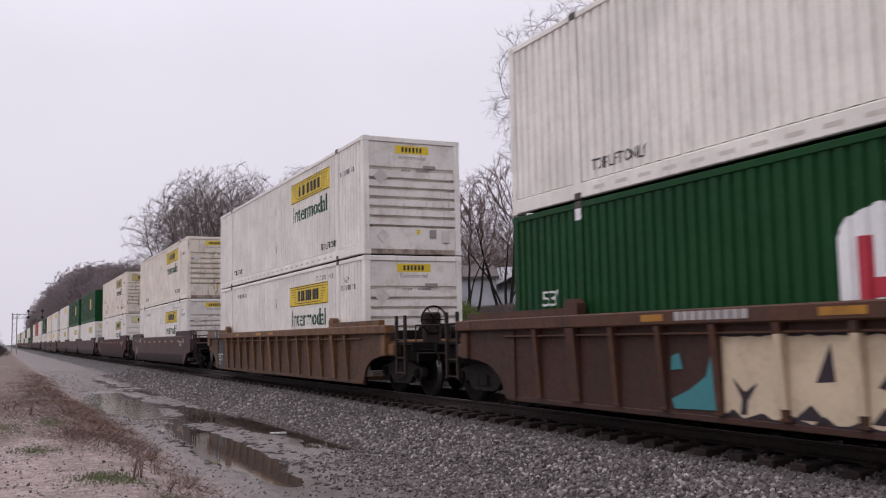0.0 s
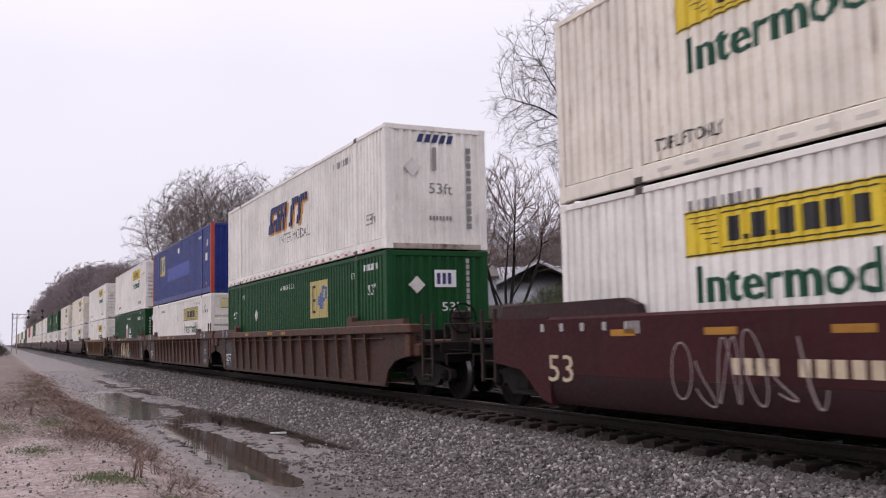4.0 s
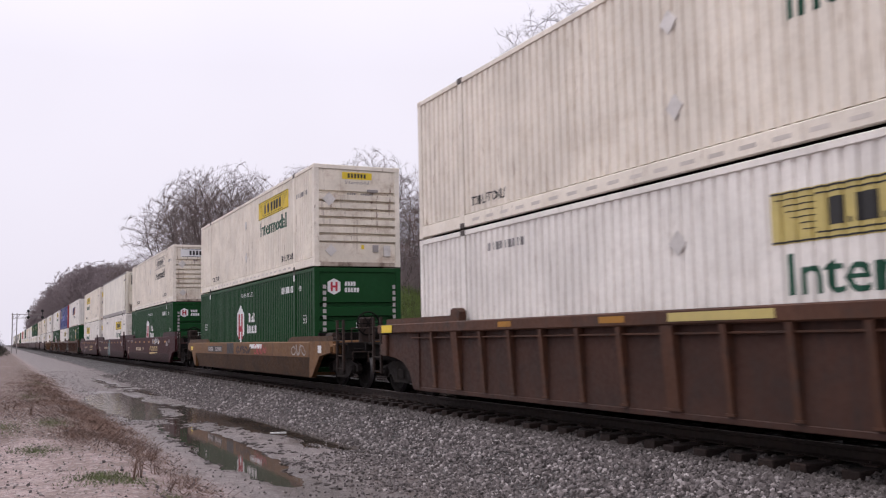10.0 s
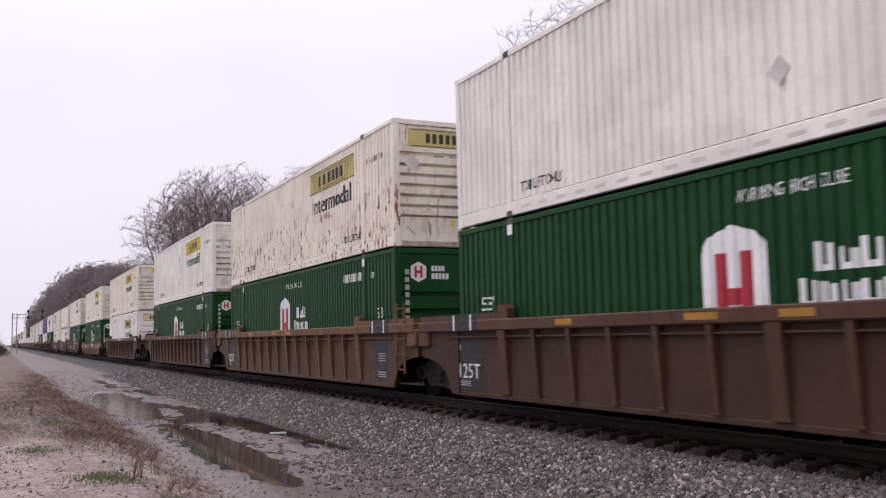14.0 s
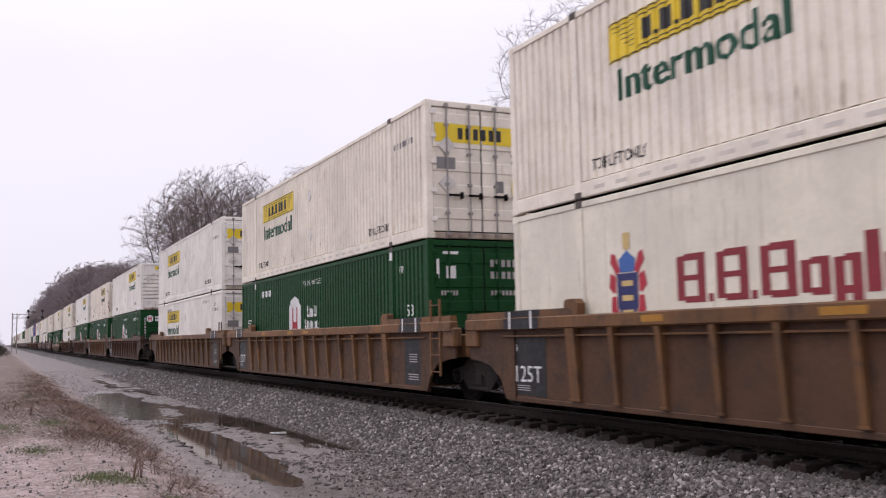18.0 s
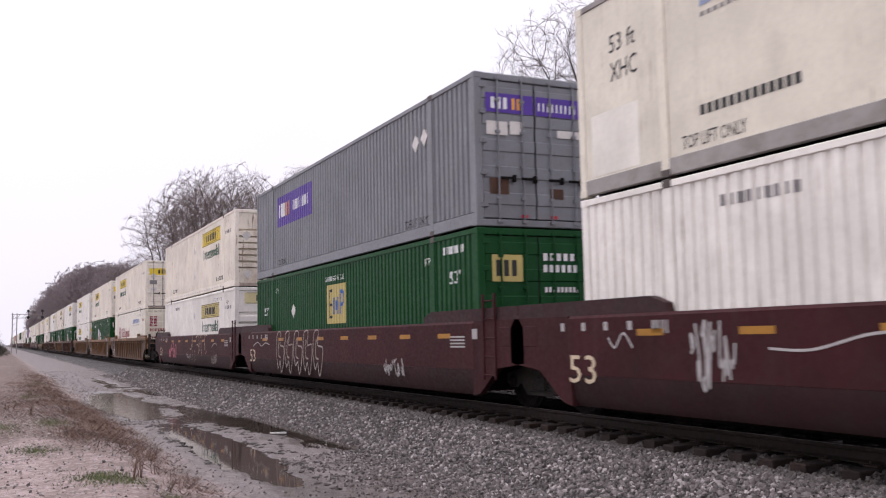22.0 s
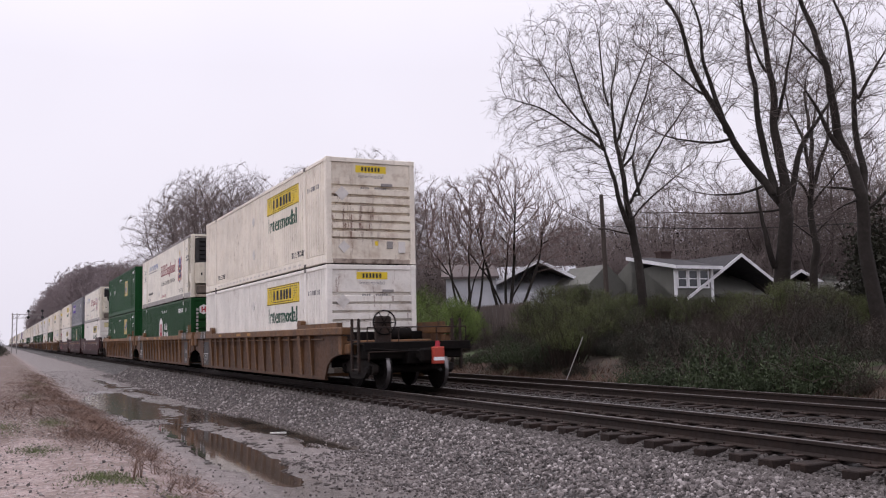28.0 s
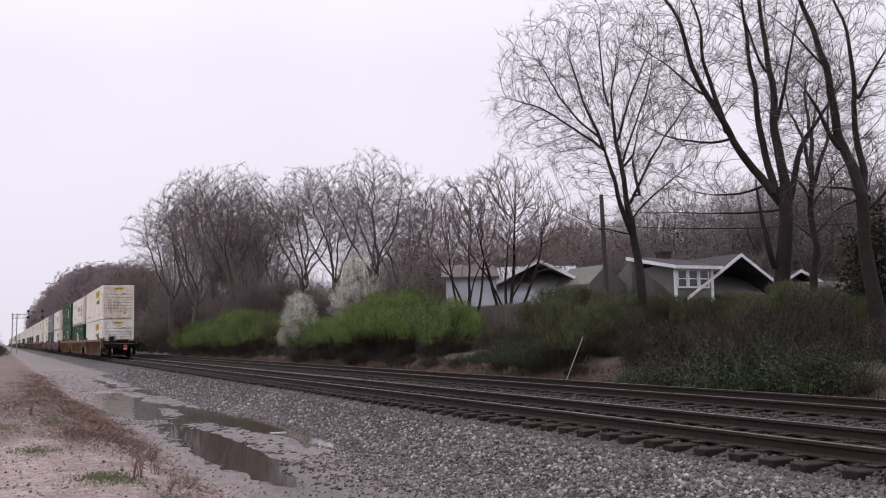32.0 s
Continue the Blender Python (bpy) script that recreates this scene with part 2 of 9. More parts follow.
# ---- mesh building ----
class MB:
    """Gathers plain solids into one mesh."""

    def __init__(self):
        self.v, self.f = [], []

    def add(self, vs, fs):
        o = len(self.v)
        self.v += [tuple(p) for p in vs]
        self.f += [tuple(i + o for i in f) for f in fs]
        return self

    def box(self, a, b, c=0.0):
        a, b = [min(p, q) for p, q in zip(a, b)], [max(p, q) for p, q in zip(a, b)]
        cs = [(i & 1, i >> 1 & 1, i >> 2 & 1) for i in range(8)]
        if c <= 0:
            vs = [tuple((a, b)[s[k]][k] for k in range(3)) for s in cs]
            return self.add(vs, [(0, 2, 3, 1), (4, 5, 7, 6), (0, 1, 5, 4), (2, 6, 7, 3), (0, 4, 6, 2), (1, 3, 7, 5)])
        vs, at = [], {}
        for i, s in enumerate(cs):
            for ax in range(3):
                at[i, ax] = len(vs)
                vs.append(tuple((a, b)[s[k]][k] + (0 if k == ax else (c, -c)[s[k]]) for k in range(3)))
        fs = []
        for ax in range(3):
            p, q = (ax + 1) % 3, (ax + 2) % 3
            for sg in (0, 1):
                loop = [sg << ax, sg << ax | 1 << p, sg << ax | 1 << p | 1 << q, sg << ax | 1 << q]
                fs.append([at[i, ax] for i in (loop if sg else loop[::-1])])
            for sp in (0, 1):
                for sq in (0, 1):
                    i = sp << p | sq << q
                    j = i | 1 << ax
                    quad = [at[i, p], at[j, p], at[j, q], at[i, q]]
                    fs.append(quad if sp ^ sq else quad[::-1])
        for i, s in enumerate(cs):
            t = [at[i, 0], at[i, 1], at[i, 2]]
            fs.append(t if sum(s) % 2 else t[::-1])
        return self.add(vs, fs)

    def prism(self, poly, axis, lo, hi):
        """A polygon in the two other axes (in order), drawn out along axis."""
        n, vs = len(poly), []
        for h in (lo, hi):
            for p in poly:
                c = list(p)
                c.insert(axis, h)
                vs.append(c)
        return self.add(vs, [tuple(range(n))[::-1], tuple(range(n, 2 * n))] + [(i, (i + 1) % n, n + (i + 1) % n, n + i) for i in range(n)])

    def rod(self, p, q, r, r2=None, n=8, caps=True):
        p, q = Vector(p), Vector(q)
        d = (q - p).normalized()
        u = d.orthogonal().normalized()
        w = d.cross(u)
        r2 = r if r2 is None else r2
        ring = [(u * math.cos(2 * math.pi * i / n) + w * math.sin(2 * math.pi * i / n)) for i in range(n)]
        vs = [p + k * r for k in ring] + [q + k * r2 for k in ring]
        fs = [(i, (i + 1) % n, n + (i + 1) % n, n + i) for i in range(n)]
        if caps:
            fs += [tuple(range(n))[::-1], tuple(range(n, 2 * n))]
        return self.add(vs, fs)

    def lathe(self, prof, centre, axis=0, n=24):
        """prof: (along, radius) pairs turned about an axis through centre."""
        vs, fs = [], []
        for a, r in prof:
            for i in range(n):
                t = 2 * math.pi * i / n
                c = [r * math.cos(t), r * math.sin(t)]
                c.insert(axis, a)
                vs.append([c[k] + centre[k] for k in range(3)])
        for j in range(len(prof) - 1):
            for i in range(n):
                k = (i + 1) % n
                fs.append((j * n + i, j * n + k, j * n + n + k, j * n + n + i))
        fs += [tuple(range(n))[::-1], tuple(range(len(vs) - n, len(vs)))]
        return self.add(vs, fs)

    def mesh(self, name, mat, closed=True, sharp=0.6):
        me = bpy.data.meshes.new(name)
        me.from_pydata(self.v, [], self.f)
        if closed:
            bm = bmesh.new()
            bm.from_mesh(me)
            bmesh.ops.recalc_face_normals(bm, faces=bm.faces)
            bm.to_mesh(me)
            bm.free()
        if sharp:
            me.shade_smooth()
            me.set_sharp_from_angle(angle=sharp)
        me.materials.append(mat)
        return me


def part(name, data, material, parent, label="", at=None):
    """Links a mesh (or an MB) as one object under a thing or under a part."""
    me = data.mesh(name, material) if isinstance(data, MB) else data
    ob = new(name, me)
    ob.parent = parent
    if at:
        ob.location = at
    if label:
        ob["label"] = label
    return ob


def thing(name, label, category, group="", kind="", at=(0, 0, 0)):
    ob = new(name)
    ob.location = at
    ob.empty_display_size = 0.3
    return tagged(ob, label, category, group, kind)
for _k, _v in (("iron", 0.1), ("wheel", 0.1), ("green", 0.14), ("emp_green", 0.14), ("blue", 0.2), ("maroon_car", 0.12), ("mauve_car", 0.16)):
    M[_k].node_tree.nodes["Principled BSDF"].inputs["Specular IOR Level"].default_value = _v
# ---- ground: one sheet, with the lane, the ballast bed and the far bank ----
WATER = -0.80


def smooth(a, b, t):
    t = np.clip((t - a) / (b - a), 0, 1)
    return t * t * (3 - 2 * t)


def fbm(x, y, seed, octaves=4):
    """Smooth value noise on arrays."""
    rng = np.random.default_rng(seed)
    tab = rng.random((256, 256))
    out, amp, tot = np.zeros_like(x), 1.0, 0.0
    for _ in range(octaves):
        xi, yi = np.floor(x).astype(int), np.floor(y).astype(int)
        fx, fy = x - xi, y - yi
        fx, fy = fx * fx * (3 - 2 * fx), fy * fy * (3 - 2 * fy)
        g = lambda a, b: tab[(xi + a) % 256, (yi + b) % 256]
        out += amp * ((g(0, 0) * (1 - fx) + g(1, 0) * fx) * (1 - fy) + (g(0, 1) * (1 - fx) + g(1, 1) * fx) * fy)
        tot += amp
        x, y, amp = x * 2.03 + 17.1, y * 2.03 + 5.3, amp * 0.5
    return out / tot


def dips(x, y):
    """Depth of the wheel ruts and hollows in which water stands."""
    def hollow(cx, cy, rx, ry, turn):
        c, s = math.cos(turn), math.sin(turn)
        u, v = (x - cx) * c + (y - cy) * s, -(x - cx) * s + (y - cy) * c
        return np.exp(-((u / rx) ** 2 + (v / ry) ** 2) ** 1.5)
    wob = 0.35 * (fbm(x * 1.7, y * 0.9, 31) - 0.5)
    x = x + wob
    d = 0.12 * hollow(3.85, 17.8, 0.50, 5.2, 0.0) + 0.12 * hollow(5.62, 23.3, 0.50, 8.0, 0.07) + 0.05 * hollow(4.6, 25.0, 0.8, 3.0, 0.05)
    d += 0.17 * hollow(3.75, 33.4, 0.85, 6.4, -0.02) + 0.06 * hollow(5.5, 40.0, 0.35, 5.0, 0.0) + 0.06 * hollow(4.9, 50.0, 0.4, 9.0, 0.0)
    return d


def ground_z(x, y):
    near = smooth(110, 60, np.abs(y))
    z = -0.42 + 0.1 * smooth(-0.5, -7, x) + 0.14 * (fbm(x * 0.5, y * 0.35, 3) - 0.5)
    lane = -0.765 + 0.09 * (fbm(x * 1.1, y * 0.55, 7, 5) - 0.5) + 0.085 * (fbm(x * 4.3, y * 2.2, 8, 4) - 0.5) - dips(x, y)
    z = z + (lane - z) * smooth(1.2, 2.9, x + 0.5 * (fbm(x * 0.4, y * 0.3, 9) - 0.5))
    toe = 5.7 + 0.5 * (fbm(x * 0.2, y * 0.4, 11) - 0.5) + 0.75 * smooth(12.5, 18, y) - 0.3 * smooth(13, 9, y)
    bed = -0.77 + 0.455 * smooth(0, 1, (x - toe) / (7.6 - toe))
    z = z + (bed - z) * smooth(-0.35, 0.15, x - toe)
    z = np.where(x > 7.6, np.where(x < 10.65, -0.30 + 0.08 * smooth(7.8, 8.15, x), z), z)
    mid = -0.215 - 0.10 * np.exp(-((x - 11.2) / 0.45) ** 2)
    z = np.where((x > 10.3) & (x < 14.7), mid, z)
    far = -0.215 - 0.30 * smooth(14.7, 16.0, x) + 0.95 * smooth(16.2, 19.0, x) + 0.75 * smooth(19, 24, x) + 1.0 * smooth(30, 70, x)
    far += 0.10 * (fbm(x * 0.35, y * 0.35, 13) - 0.5) * smooth(15.2, 17.0, x)
    z = np.where(x >= 14.7, far, z)
    rough = 0.02 * (fbm(x * 5, y * 5, 17, 3) - 0.5) * smooth(90, 40, y)
    return z + np.where((x > 7.4) & (x < 14.9), 0, rough)


def spread(stops):
    """Grid lines: (from, to, step) pieces, growing outward."""
    out = []
    for a, b, s in stops:
        out += list(np.arange(a, b, s))
    return np.array(out + [stops[-1][1]])


def ground_material():
    m, n, l, b = nodes_of("trackside_ground")
    geo = n.new("ShaderNodeNewGeometry")
    pos = geo.outputs["Position"]

    def at(key):
        a = n.new("ShaderNodeAttribute")
        a.attribute_name = key
        return a.outputs["Fac"]
    stone, wet, weed, bank, mire = at("stone"), at("wet"), at("weed"), at("bank"), at("mire")
    fine, mid, big = noise_at(n, l, pos, 34, 6, rough=0.65), noise_at(n, l, pos, 5, 6, rough=0.65), noise_at(n, l, pos, 0.7, 4)
    vor = n.new("ShaderNodeTexVoronoi")
    vor.inputs["Scale"].default_value = 21
    l.new(pos, vor.inputs["Vector"])
    grit = n.new("ShaderNodeSeparateColor")
    l.new(vor.outputs["Color"], grit.inputs[0])
    sand = blend(n, l, ramp(n, l, mid, 0.3, 0.7), (0.195, 0.138, 0.127), (0.36, 0.275, 0.26))
    sand = blend(n, l, ramp(n, l, fine, 0.45, 0.72, 0, 0.8), sand, (0.13, 0.10, 0.085))
    mud = blend(n, l, ramp(n, l, mid, 0.3, 0.7), (0.07, 0.054, 0.051), (0.165, 0.137, 0.132))
    mud = blend(n, l, ramp(n, l, fine, 0.4, 0.75, 0, 0.6), mud, (0.19, 0.172, 0.168))
    litter = blend(n, l, ramp(n, l, fine, 0.35, 0.65), (0.045, 0.025, 0.018), (0.13, 0.075, 0.055))
    rock = blend(n, l, grit.outputs[0], (0.07, 0.064, 0.064), (0.22, 0.2, 0.2))
    rock = blend(n, l, ramp(n, l, vor.outputs["Distance"], 0.25, 0.6), rock, (0.03, 0.027, 0.026))
    earth = blend(n, l, ramp(n, l, mid, 0.35, 0.7), (0.03, 0.021, 0.015), (0.08, 0.058, 0.045))
    earth = blend(n, l, ramp(n, l, big, 0.5, 0.62), earth, (0.035, 0.055, 0.015))
    col = blend(n, l, weed, sand, litter)
    col = blend(n, l, wet, col, mud)
    col = blend(n, l, mul(n, l, mire, ramp(n, l, mid, 0.25, 0.6, 0.55, 1.0)), col, (0.045, 0.032, 0.027))
    dry = ramp(n, l, wet, 0.0, 1.0, 1.0, 0.35)
    col = blend(n, l, mul(n, l, ramp(n, l, grit.outputs[1], 0.62, 0.9, 0, 0.6), dry), col, (0.34, 0.30, 0.29))
    col = blend(n, l, mul(n, l, ramp(n, l, grit.outputs[2], 0.66, 0.95, 0, 0.6), dry), col, (0.10, 0.078, 0.07))
    col = blend(n, l, mul(n, l, ramp(n, l, noise_at(n, l, pos, 1.6, 5, rough=0.7), 0.5, 0.66, 0, 0.55), dry), col, (0.105, 0.075, 0.062))
    col = blend(n, l, stone, col, rock)
    # track bed darkened across x: dust, plus the train's shade put into the colour
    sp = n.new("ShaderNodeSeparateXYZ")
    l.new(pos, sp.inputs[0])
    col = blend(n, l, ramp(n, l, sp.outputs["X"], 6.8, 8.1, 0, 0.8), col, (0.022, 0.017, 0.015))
    col = blend(n, l, bank, col, earth)
    l.new(col, b.inputs["Base Color"])
    l.new(mul(n, l, ramp(n, l, mire, 0.2, 1.0, 0.9, 0.5), ramp(n, l, wet, 0.0, 1.0, 1.0, 0.72)), b.inputs["Roughness"])
    hgt = blend(n, l, stone, fine, vor.outputs["Distance"])
    relief(n, l, b, blend(n, l, ramp(n, l, stone, 0.0, 1.0, 0.6, 0.0), hgt, mid), 0.8, 0.04)
    return m


def make_ground():
    xs = spread([(-500, -60, 40), (-60, -12, 6), (-12, -3, 0.6), (-3, 8.2, 0.1), (8.2, 16, 0.4), (16, 26, 0.5), (26, 80, 4), (80, 700, 50)])
    ys = spread([(-80, -10, 10), (-10, 4, 1.0), (4, 34, 0.13), (34, 60, 0.4), (60, 130, 2), (130, 400, 20), (400, 1900, 150)])
    X, Y = np.meshgrid(xs, ys, indexing="ij")
    Z = ground_z(X, Y)
    nx, ny = X.shape
    i = np.arange(nx * ny).reshape(nx, ny)
    f = np.stack([i[:-1, :-1], i[1:, :-1], i[1:, 1:], i[:-1, 1:]], -1).reshape(-1, 4)
    me = bpy.data.meshes.new("ground")
    me.from_pydata(np.stack([X, Y, Z], -1).reshape(-1, 3).tolist(), [], f.tolist())
    me.shade_smooth()
    wob = fbm(X * 0.8, Y * 0.8, 21)
    stone = smooth(5.5, 6.1, X + 0.7 * (wob - 0.5) - 0.65 * smooth(12.5, 18, Y)) * smooth(17.0, 15.6, X + (wob - 0.5)) * 1.0
    wet = smooth(1.9, 3.2, X + 1.3 * (wob - 0.5)) * smooth(7.0, 6.0, X)
    weed = smooth(0.56, 0.44, fbm(X * 0.6, Y * 0.3, 23) - 0.25 * smooth(15, 24, Y)) * smooth(2.6, 1.2, X) * (0.25 + 0.75 * smooth(12, 20, Y)) + smooth(1.2, 2.0, X) * smooth(3.0, 2.2, X) * smooth(0.4, 0.6, wob) * 0.8
    bank = smooth(15.6, 16.6, X + (wob - 0.5))
    for key, val in (("stone", stone), ("wet", wet), ("weed", np.clip(weed, 0, 1)), ("bank", bank), ("mire", np.clip(smooth(0.004, 0.035, dips(X, Y) + 0.02 * (wob - 0.5)) + 0.7 * smooth(0.45, 0.6, fbm(X * 1.3, Y * 0.7, 29)) * smooth(2.6, 3.4, X) * smooth(6.4, 5.6, X) * smooth(60, 30, Y), 0, 1))):
        me.attributes.new(key, "FLOAT", "POINT").data.foreach_set("value", val.reshape(-1).astype(np.float32))
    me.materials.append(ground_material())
    tagged(new("ground", me), "damp gravelly ground beside the railway tracks", "ground", kind="structure")


make_ground()


def water_material():
    m, n, l, b = nodes_of("muddy_standing_water")
    geo = n.new("ShaderNodeNewGeometry")
    b.inputs["Base Color"].default_value = (0.055, 0.043, 0.036, 1)
    b.inputs["IOR"].default_value = 1.33
    sp = n.new("ShaderNodeSeparateXYZ")
    l.new(geo.outputs["Position"], sp.inputs[0])
    l.new(ramp(n, l, sp.outputs["Y"], 24, 28, 0.035, 0.1), b.inputs["Roughness"])
    relief(n, l, b, mul(n, l, noise_at(n, l, geo.outputs["Position"], 7, 3), ramp(n, l, sp.outputs["Y"], 23, 28, 0.07, 1.0)), 0.5, 0.01)
    return m


_w = MB().box((2.4, 9, WATER - 0.012), (6.7, 60, WATER))
tagged(new("puddle", _w.mesh("puddle", water_material())), "shallow muddy puddles standing in the wheel ruts", "puddle", kind="structure")

# ---- the two tracks ----
M["railsteel"] = paint("rusted_rail_steel", (0.021, 0.0135, 0.011), 0.8, (0.038, 0.021, 0.015), 0.5)
M["railhead"] = paint("worn_rail_head", (0.20, 0.175, 0.17), 0.38, metal=0.7)
M["tie"] = paint("creosoted_timber", (0.018, 0.011, 0.009), 0.9, (0.045, 0.025, 0.018), 0.5, bump=0.5, fine=30)
M["plate"] = paint("rusty_tie_plate", (0.035, 0.021, 0.017), 0.7)
rng = random.Random(5)


def rail(track, x):
    web = [(-0.07, -0.172), (0.07, -0.172), (0.07, -0.16), (0.012, -0.135), (0.010, -0.055), (0.036, -0.04), (0.036, -0.008), (0.028, -0.004), (-0.028, -0.004), (-0.036, -0.008), (-0.036, -0.04), (-0.010, -0.055), (-0.012, -0.135), (-0.07, -0.16)]
    r = part("rail", MB().prism([(x + a, z) for a, z in web], 1, -60, 1900), M["railsteel"], track, "rust-brown steel rail with a worn bright top")
    part("rail_head", MB().box((x - 0.028, -60, -0.006), (x + 0.028, 1900, 0.0)), M["railhead"], r)


TIE = MB().box((-1.3, -0.115, -0.18), (1.3, 0.115, 0.0), 0.012).mesh("tie", M["tie"])
PLATE = MB().box((-0.18, -0.09, 0), (0.18, 0.09, 0.018), 0.004).rod((-0.11, 0.05, 0.01), (-0.11, 0.05, 0.05), 0.012, n=6).rod((0.11, -0.05, 0.01), (0.11, -0.05, 0.05), 0.012, n=6).mesh("tie_plate", M["plate"])


def track(cx, label):
    t = thing("railway_track", label, "railway track", kind="structure")
    for s in (-1, 1):
        rail(t, cx + s * 0.753)
    k = 0
    for i in range(105):
        y = 2.2 + i * 0.535 + rng.uniform(-0.04, 0.04)
        o = part("tie", TIE, None, t, at=(cx + rng.uniform(-0.05, 0.05), y, -0.178 - rng.uniform(0, 0.012)))
        o.rotation_euler = (0, 0, rng.uniform(-0.025, 0.025))
        if y < 26:
            for s in (-1, 1):
                part("tie_plate", PLATE, None, t, at=(cx + s * 0.753, y, -0.178))
    rest = MB()
    for i in range(260):
        y = 2.2 + 105 * 0.535 + i * 0.535
        rest.box((cx - 1.3, y - 0.115, -0.36), (cx + 1.3, y + 0.115, -0.18))
    tagged(part("far_ties", rest, M["tie"], t), kind="stuff")


track(TX, "near railway track of brown rails on timber ties")
track(TX2, "second railway track of brown rails on timber ties")


# ---- ballast stones ----
def stones():
    r = np.random.default_rng(4)
    g = (1 + 5 ** 0.5) / 2
    ico = np.array([(-1, g, 0), (1, g, 0), (-1, -g, 0), (1, -g, 0), (0, -1, g), (0, 1, g), (0, -1, -g), (0, 1, -g), (g, 0, -1), (g, 0, 1), (-g, 0, -1), (-g, 0, 1)]) / 1.9
    fi = np.array([(0, 11, 5), (0, 5, 1), (0, 1, 7), (0, 7, 10), (0, 10, 11), (1, 5, 9), (5, 11, 4), (11, 10, 2), (10, 7, 6), (7, 1, 8), (3, 9, 4), (3, 4, 2), (3, 2, 6), (3, 6, 8), (3, 8, 9), (4, 9, 5), (2, 4, 11), (6, 2, 10), (8, 6, 7), (9, 8, 1)])
    def field(n, x0, x1, y0, y1, bias):
        x = x0 + (x1 - x0) * r.random(n) ** bias
        return x, y0 + (y1 - y0) * r.random(n) ** 1.5
    parts = [field(30000, 5.5, 7.9, 5.5, 28, 0.75), field(5000, 4.2, 6.0, 6.5, 16, 0.6), field(5000, 7.4, 8.2, 5, 26, 1.0), field(4500, 10.4, 12.2, 6, 32, 1.0), field(3000, 14.4, 16.2, 9, 36, 1.0), field(3500, 8.5, 9.8, 5, 26, 1.0), field(14000, 5.6, 7.9, 26, 62, 0.85), field(3500, 2.4, 6.0, 7, 36, 1.0), field(4500, 2.6, 6.6, 24, 75, 1.0), field(9000, -2.5, 2.8, 6, 34, 1.0)]
    x, y = np.concatenate([p[0] for p in parts]), np.concatenate([p[1] for p in parts])
    n = len(x)
    size = 0.014 + 0.023 * r.random(n) ** 1.6
    size[-31000:-17000] *= 1.25
    size[-17000:-13500] *= 0.5
    size[-13500:-9000] *= 0.7
    size[-9000:] *= 0.2 + 0.5 * r.random(9000) ** 2.5
    size *= np.where((x > 4.0) & (x < 5.9), 0.75, 1)
    keep = ~((np.abs(x - TX) < 1.32) & (np.abs(((y - 2.2) / 0.535 + 0.5) % 1 - 0.5) < 0.27)) & ~((np.abs(x - TX2) < 1.32) & (np.abs(((y - 2.2) / 0.535 + 0.5) % 1 - 0.5) < 0.27))
    x, y, size = x[keep], y[keep], size[keep]
    n = len(x)
    z = ground_z(x, y) + size * 0.35
    q = r.normal(size=(n, 4))
    q /= np.linalg.norm(q, axis=1)[:, None]
    a, b, c, d = q.T
    R = np.stack([np.stack([1 - 2 * (c * c + d * d), 2 * (b * c - a * d), 2 * (b * d + a * c)], -1), np.stack([2 * (b * c + a * d), 1 - 2 * (b * b + d * d), 2 * (c * d - a * b)], -1), np.stack([2 * (b * d - a * c), 2 * (c * d + a * b), 1 - 2 * (b * b + c * c)], -1)], -2)
    sh = ico[None] * (0.7 + 0.6 * r.random((n, 12, 1))) * (0.7 + 0.6 * r.random((n, 1, 3))) * size[:, None, None]
    P = np.einsum("nij,nkj->nki", R, sh) + np.stack([x, y, z], -1)[:, None]
    F = fi[None] + (np.arange(n) * 12)[:, None, None]
    me = bpy.data.meshes.new("ballast_stones")
    me.from_pydata(P.reshape(-1, 3).tolist(), [], F.reshape(-1, 3).tolist())
    m, nn, l, bs = nodes_of("crushed_grey_stone")
    geo = nn.new("ShaderNodeNewGeometry")
    cr = nn.new("ShaderNodeValToRGB")
    el = cr.color_ramp.elements
    el[0].color, el[1].color = (0.026, 0.022, 0.021, 1), (0.42, 0.385, 0.375, 1)
    for p, col in ((0.45, (0.080, 0.068, 0.067)), (0.82, (0.172, 0.150, 0.148))):
        e = el.new(p)
        e.color = (*col, 1)
    l.new(geo.outputs["Random Per Island"], cr.inputs["Fac"])
    col = blend(nn, l, ramp(nn, l, noise_at(nn, l, geo.outputs["Position"], 60, 4), 0.4, 0.7, 0, 0.5), cr.outputs["Color"], (0.14, 0.115, 0.105))
    # brake dust and rust along the rails, with the train's shade painted in
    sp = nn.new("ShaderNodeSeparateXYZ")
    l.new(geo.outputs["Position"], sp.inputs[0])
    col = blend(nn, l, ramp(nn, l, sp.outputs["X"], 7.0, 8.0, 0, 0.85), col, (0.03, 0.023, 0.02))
    l.new(col, bs.inputs["Base Color"])
    bs.inputs["Roughness"].default_value = 0.75
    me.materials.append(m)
    tagged(new("ballast_stones", me), "loose crushed grey ballast stones", "gravel", kind="stuff")


stones()
# ---- lettering and markings ----
PITCH, DEEP = 0.212, 0.036
XS = 1.274            # outer face of the side sheets


def corr(y):
    t = (y - 0.17) % PITCH
    if t < 0.112:
        return 0.0
    if t < 0.132:
        return (t - 0.112) / 0.02 * DEEP
    return DEEP if t < 0.188 else (PITCH - t) / 0.024 * DEEP


def breaks(a, b):
    ys, k = [a], int((a - 0.17) / PITCH) - 1
    while 0.17 + k * PITCH < b:
        ys += [y for y in (0.17 + k * PITCH + d for d in (0, 0.112, 0.132, 0.188)) if a + 1e-4 < y < b - 1e-4]
        k += 1
    return ys + [b]


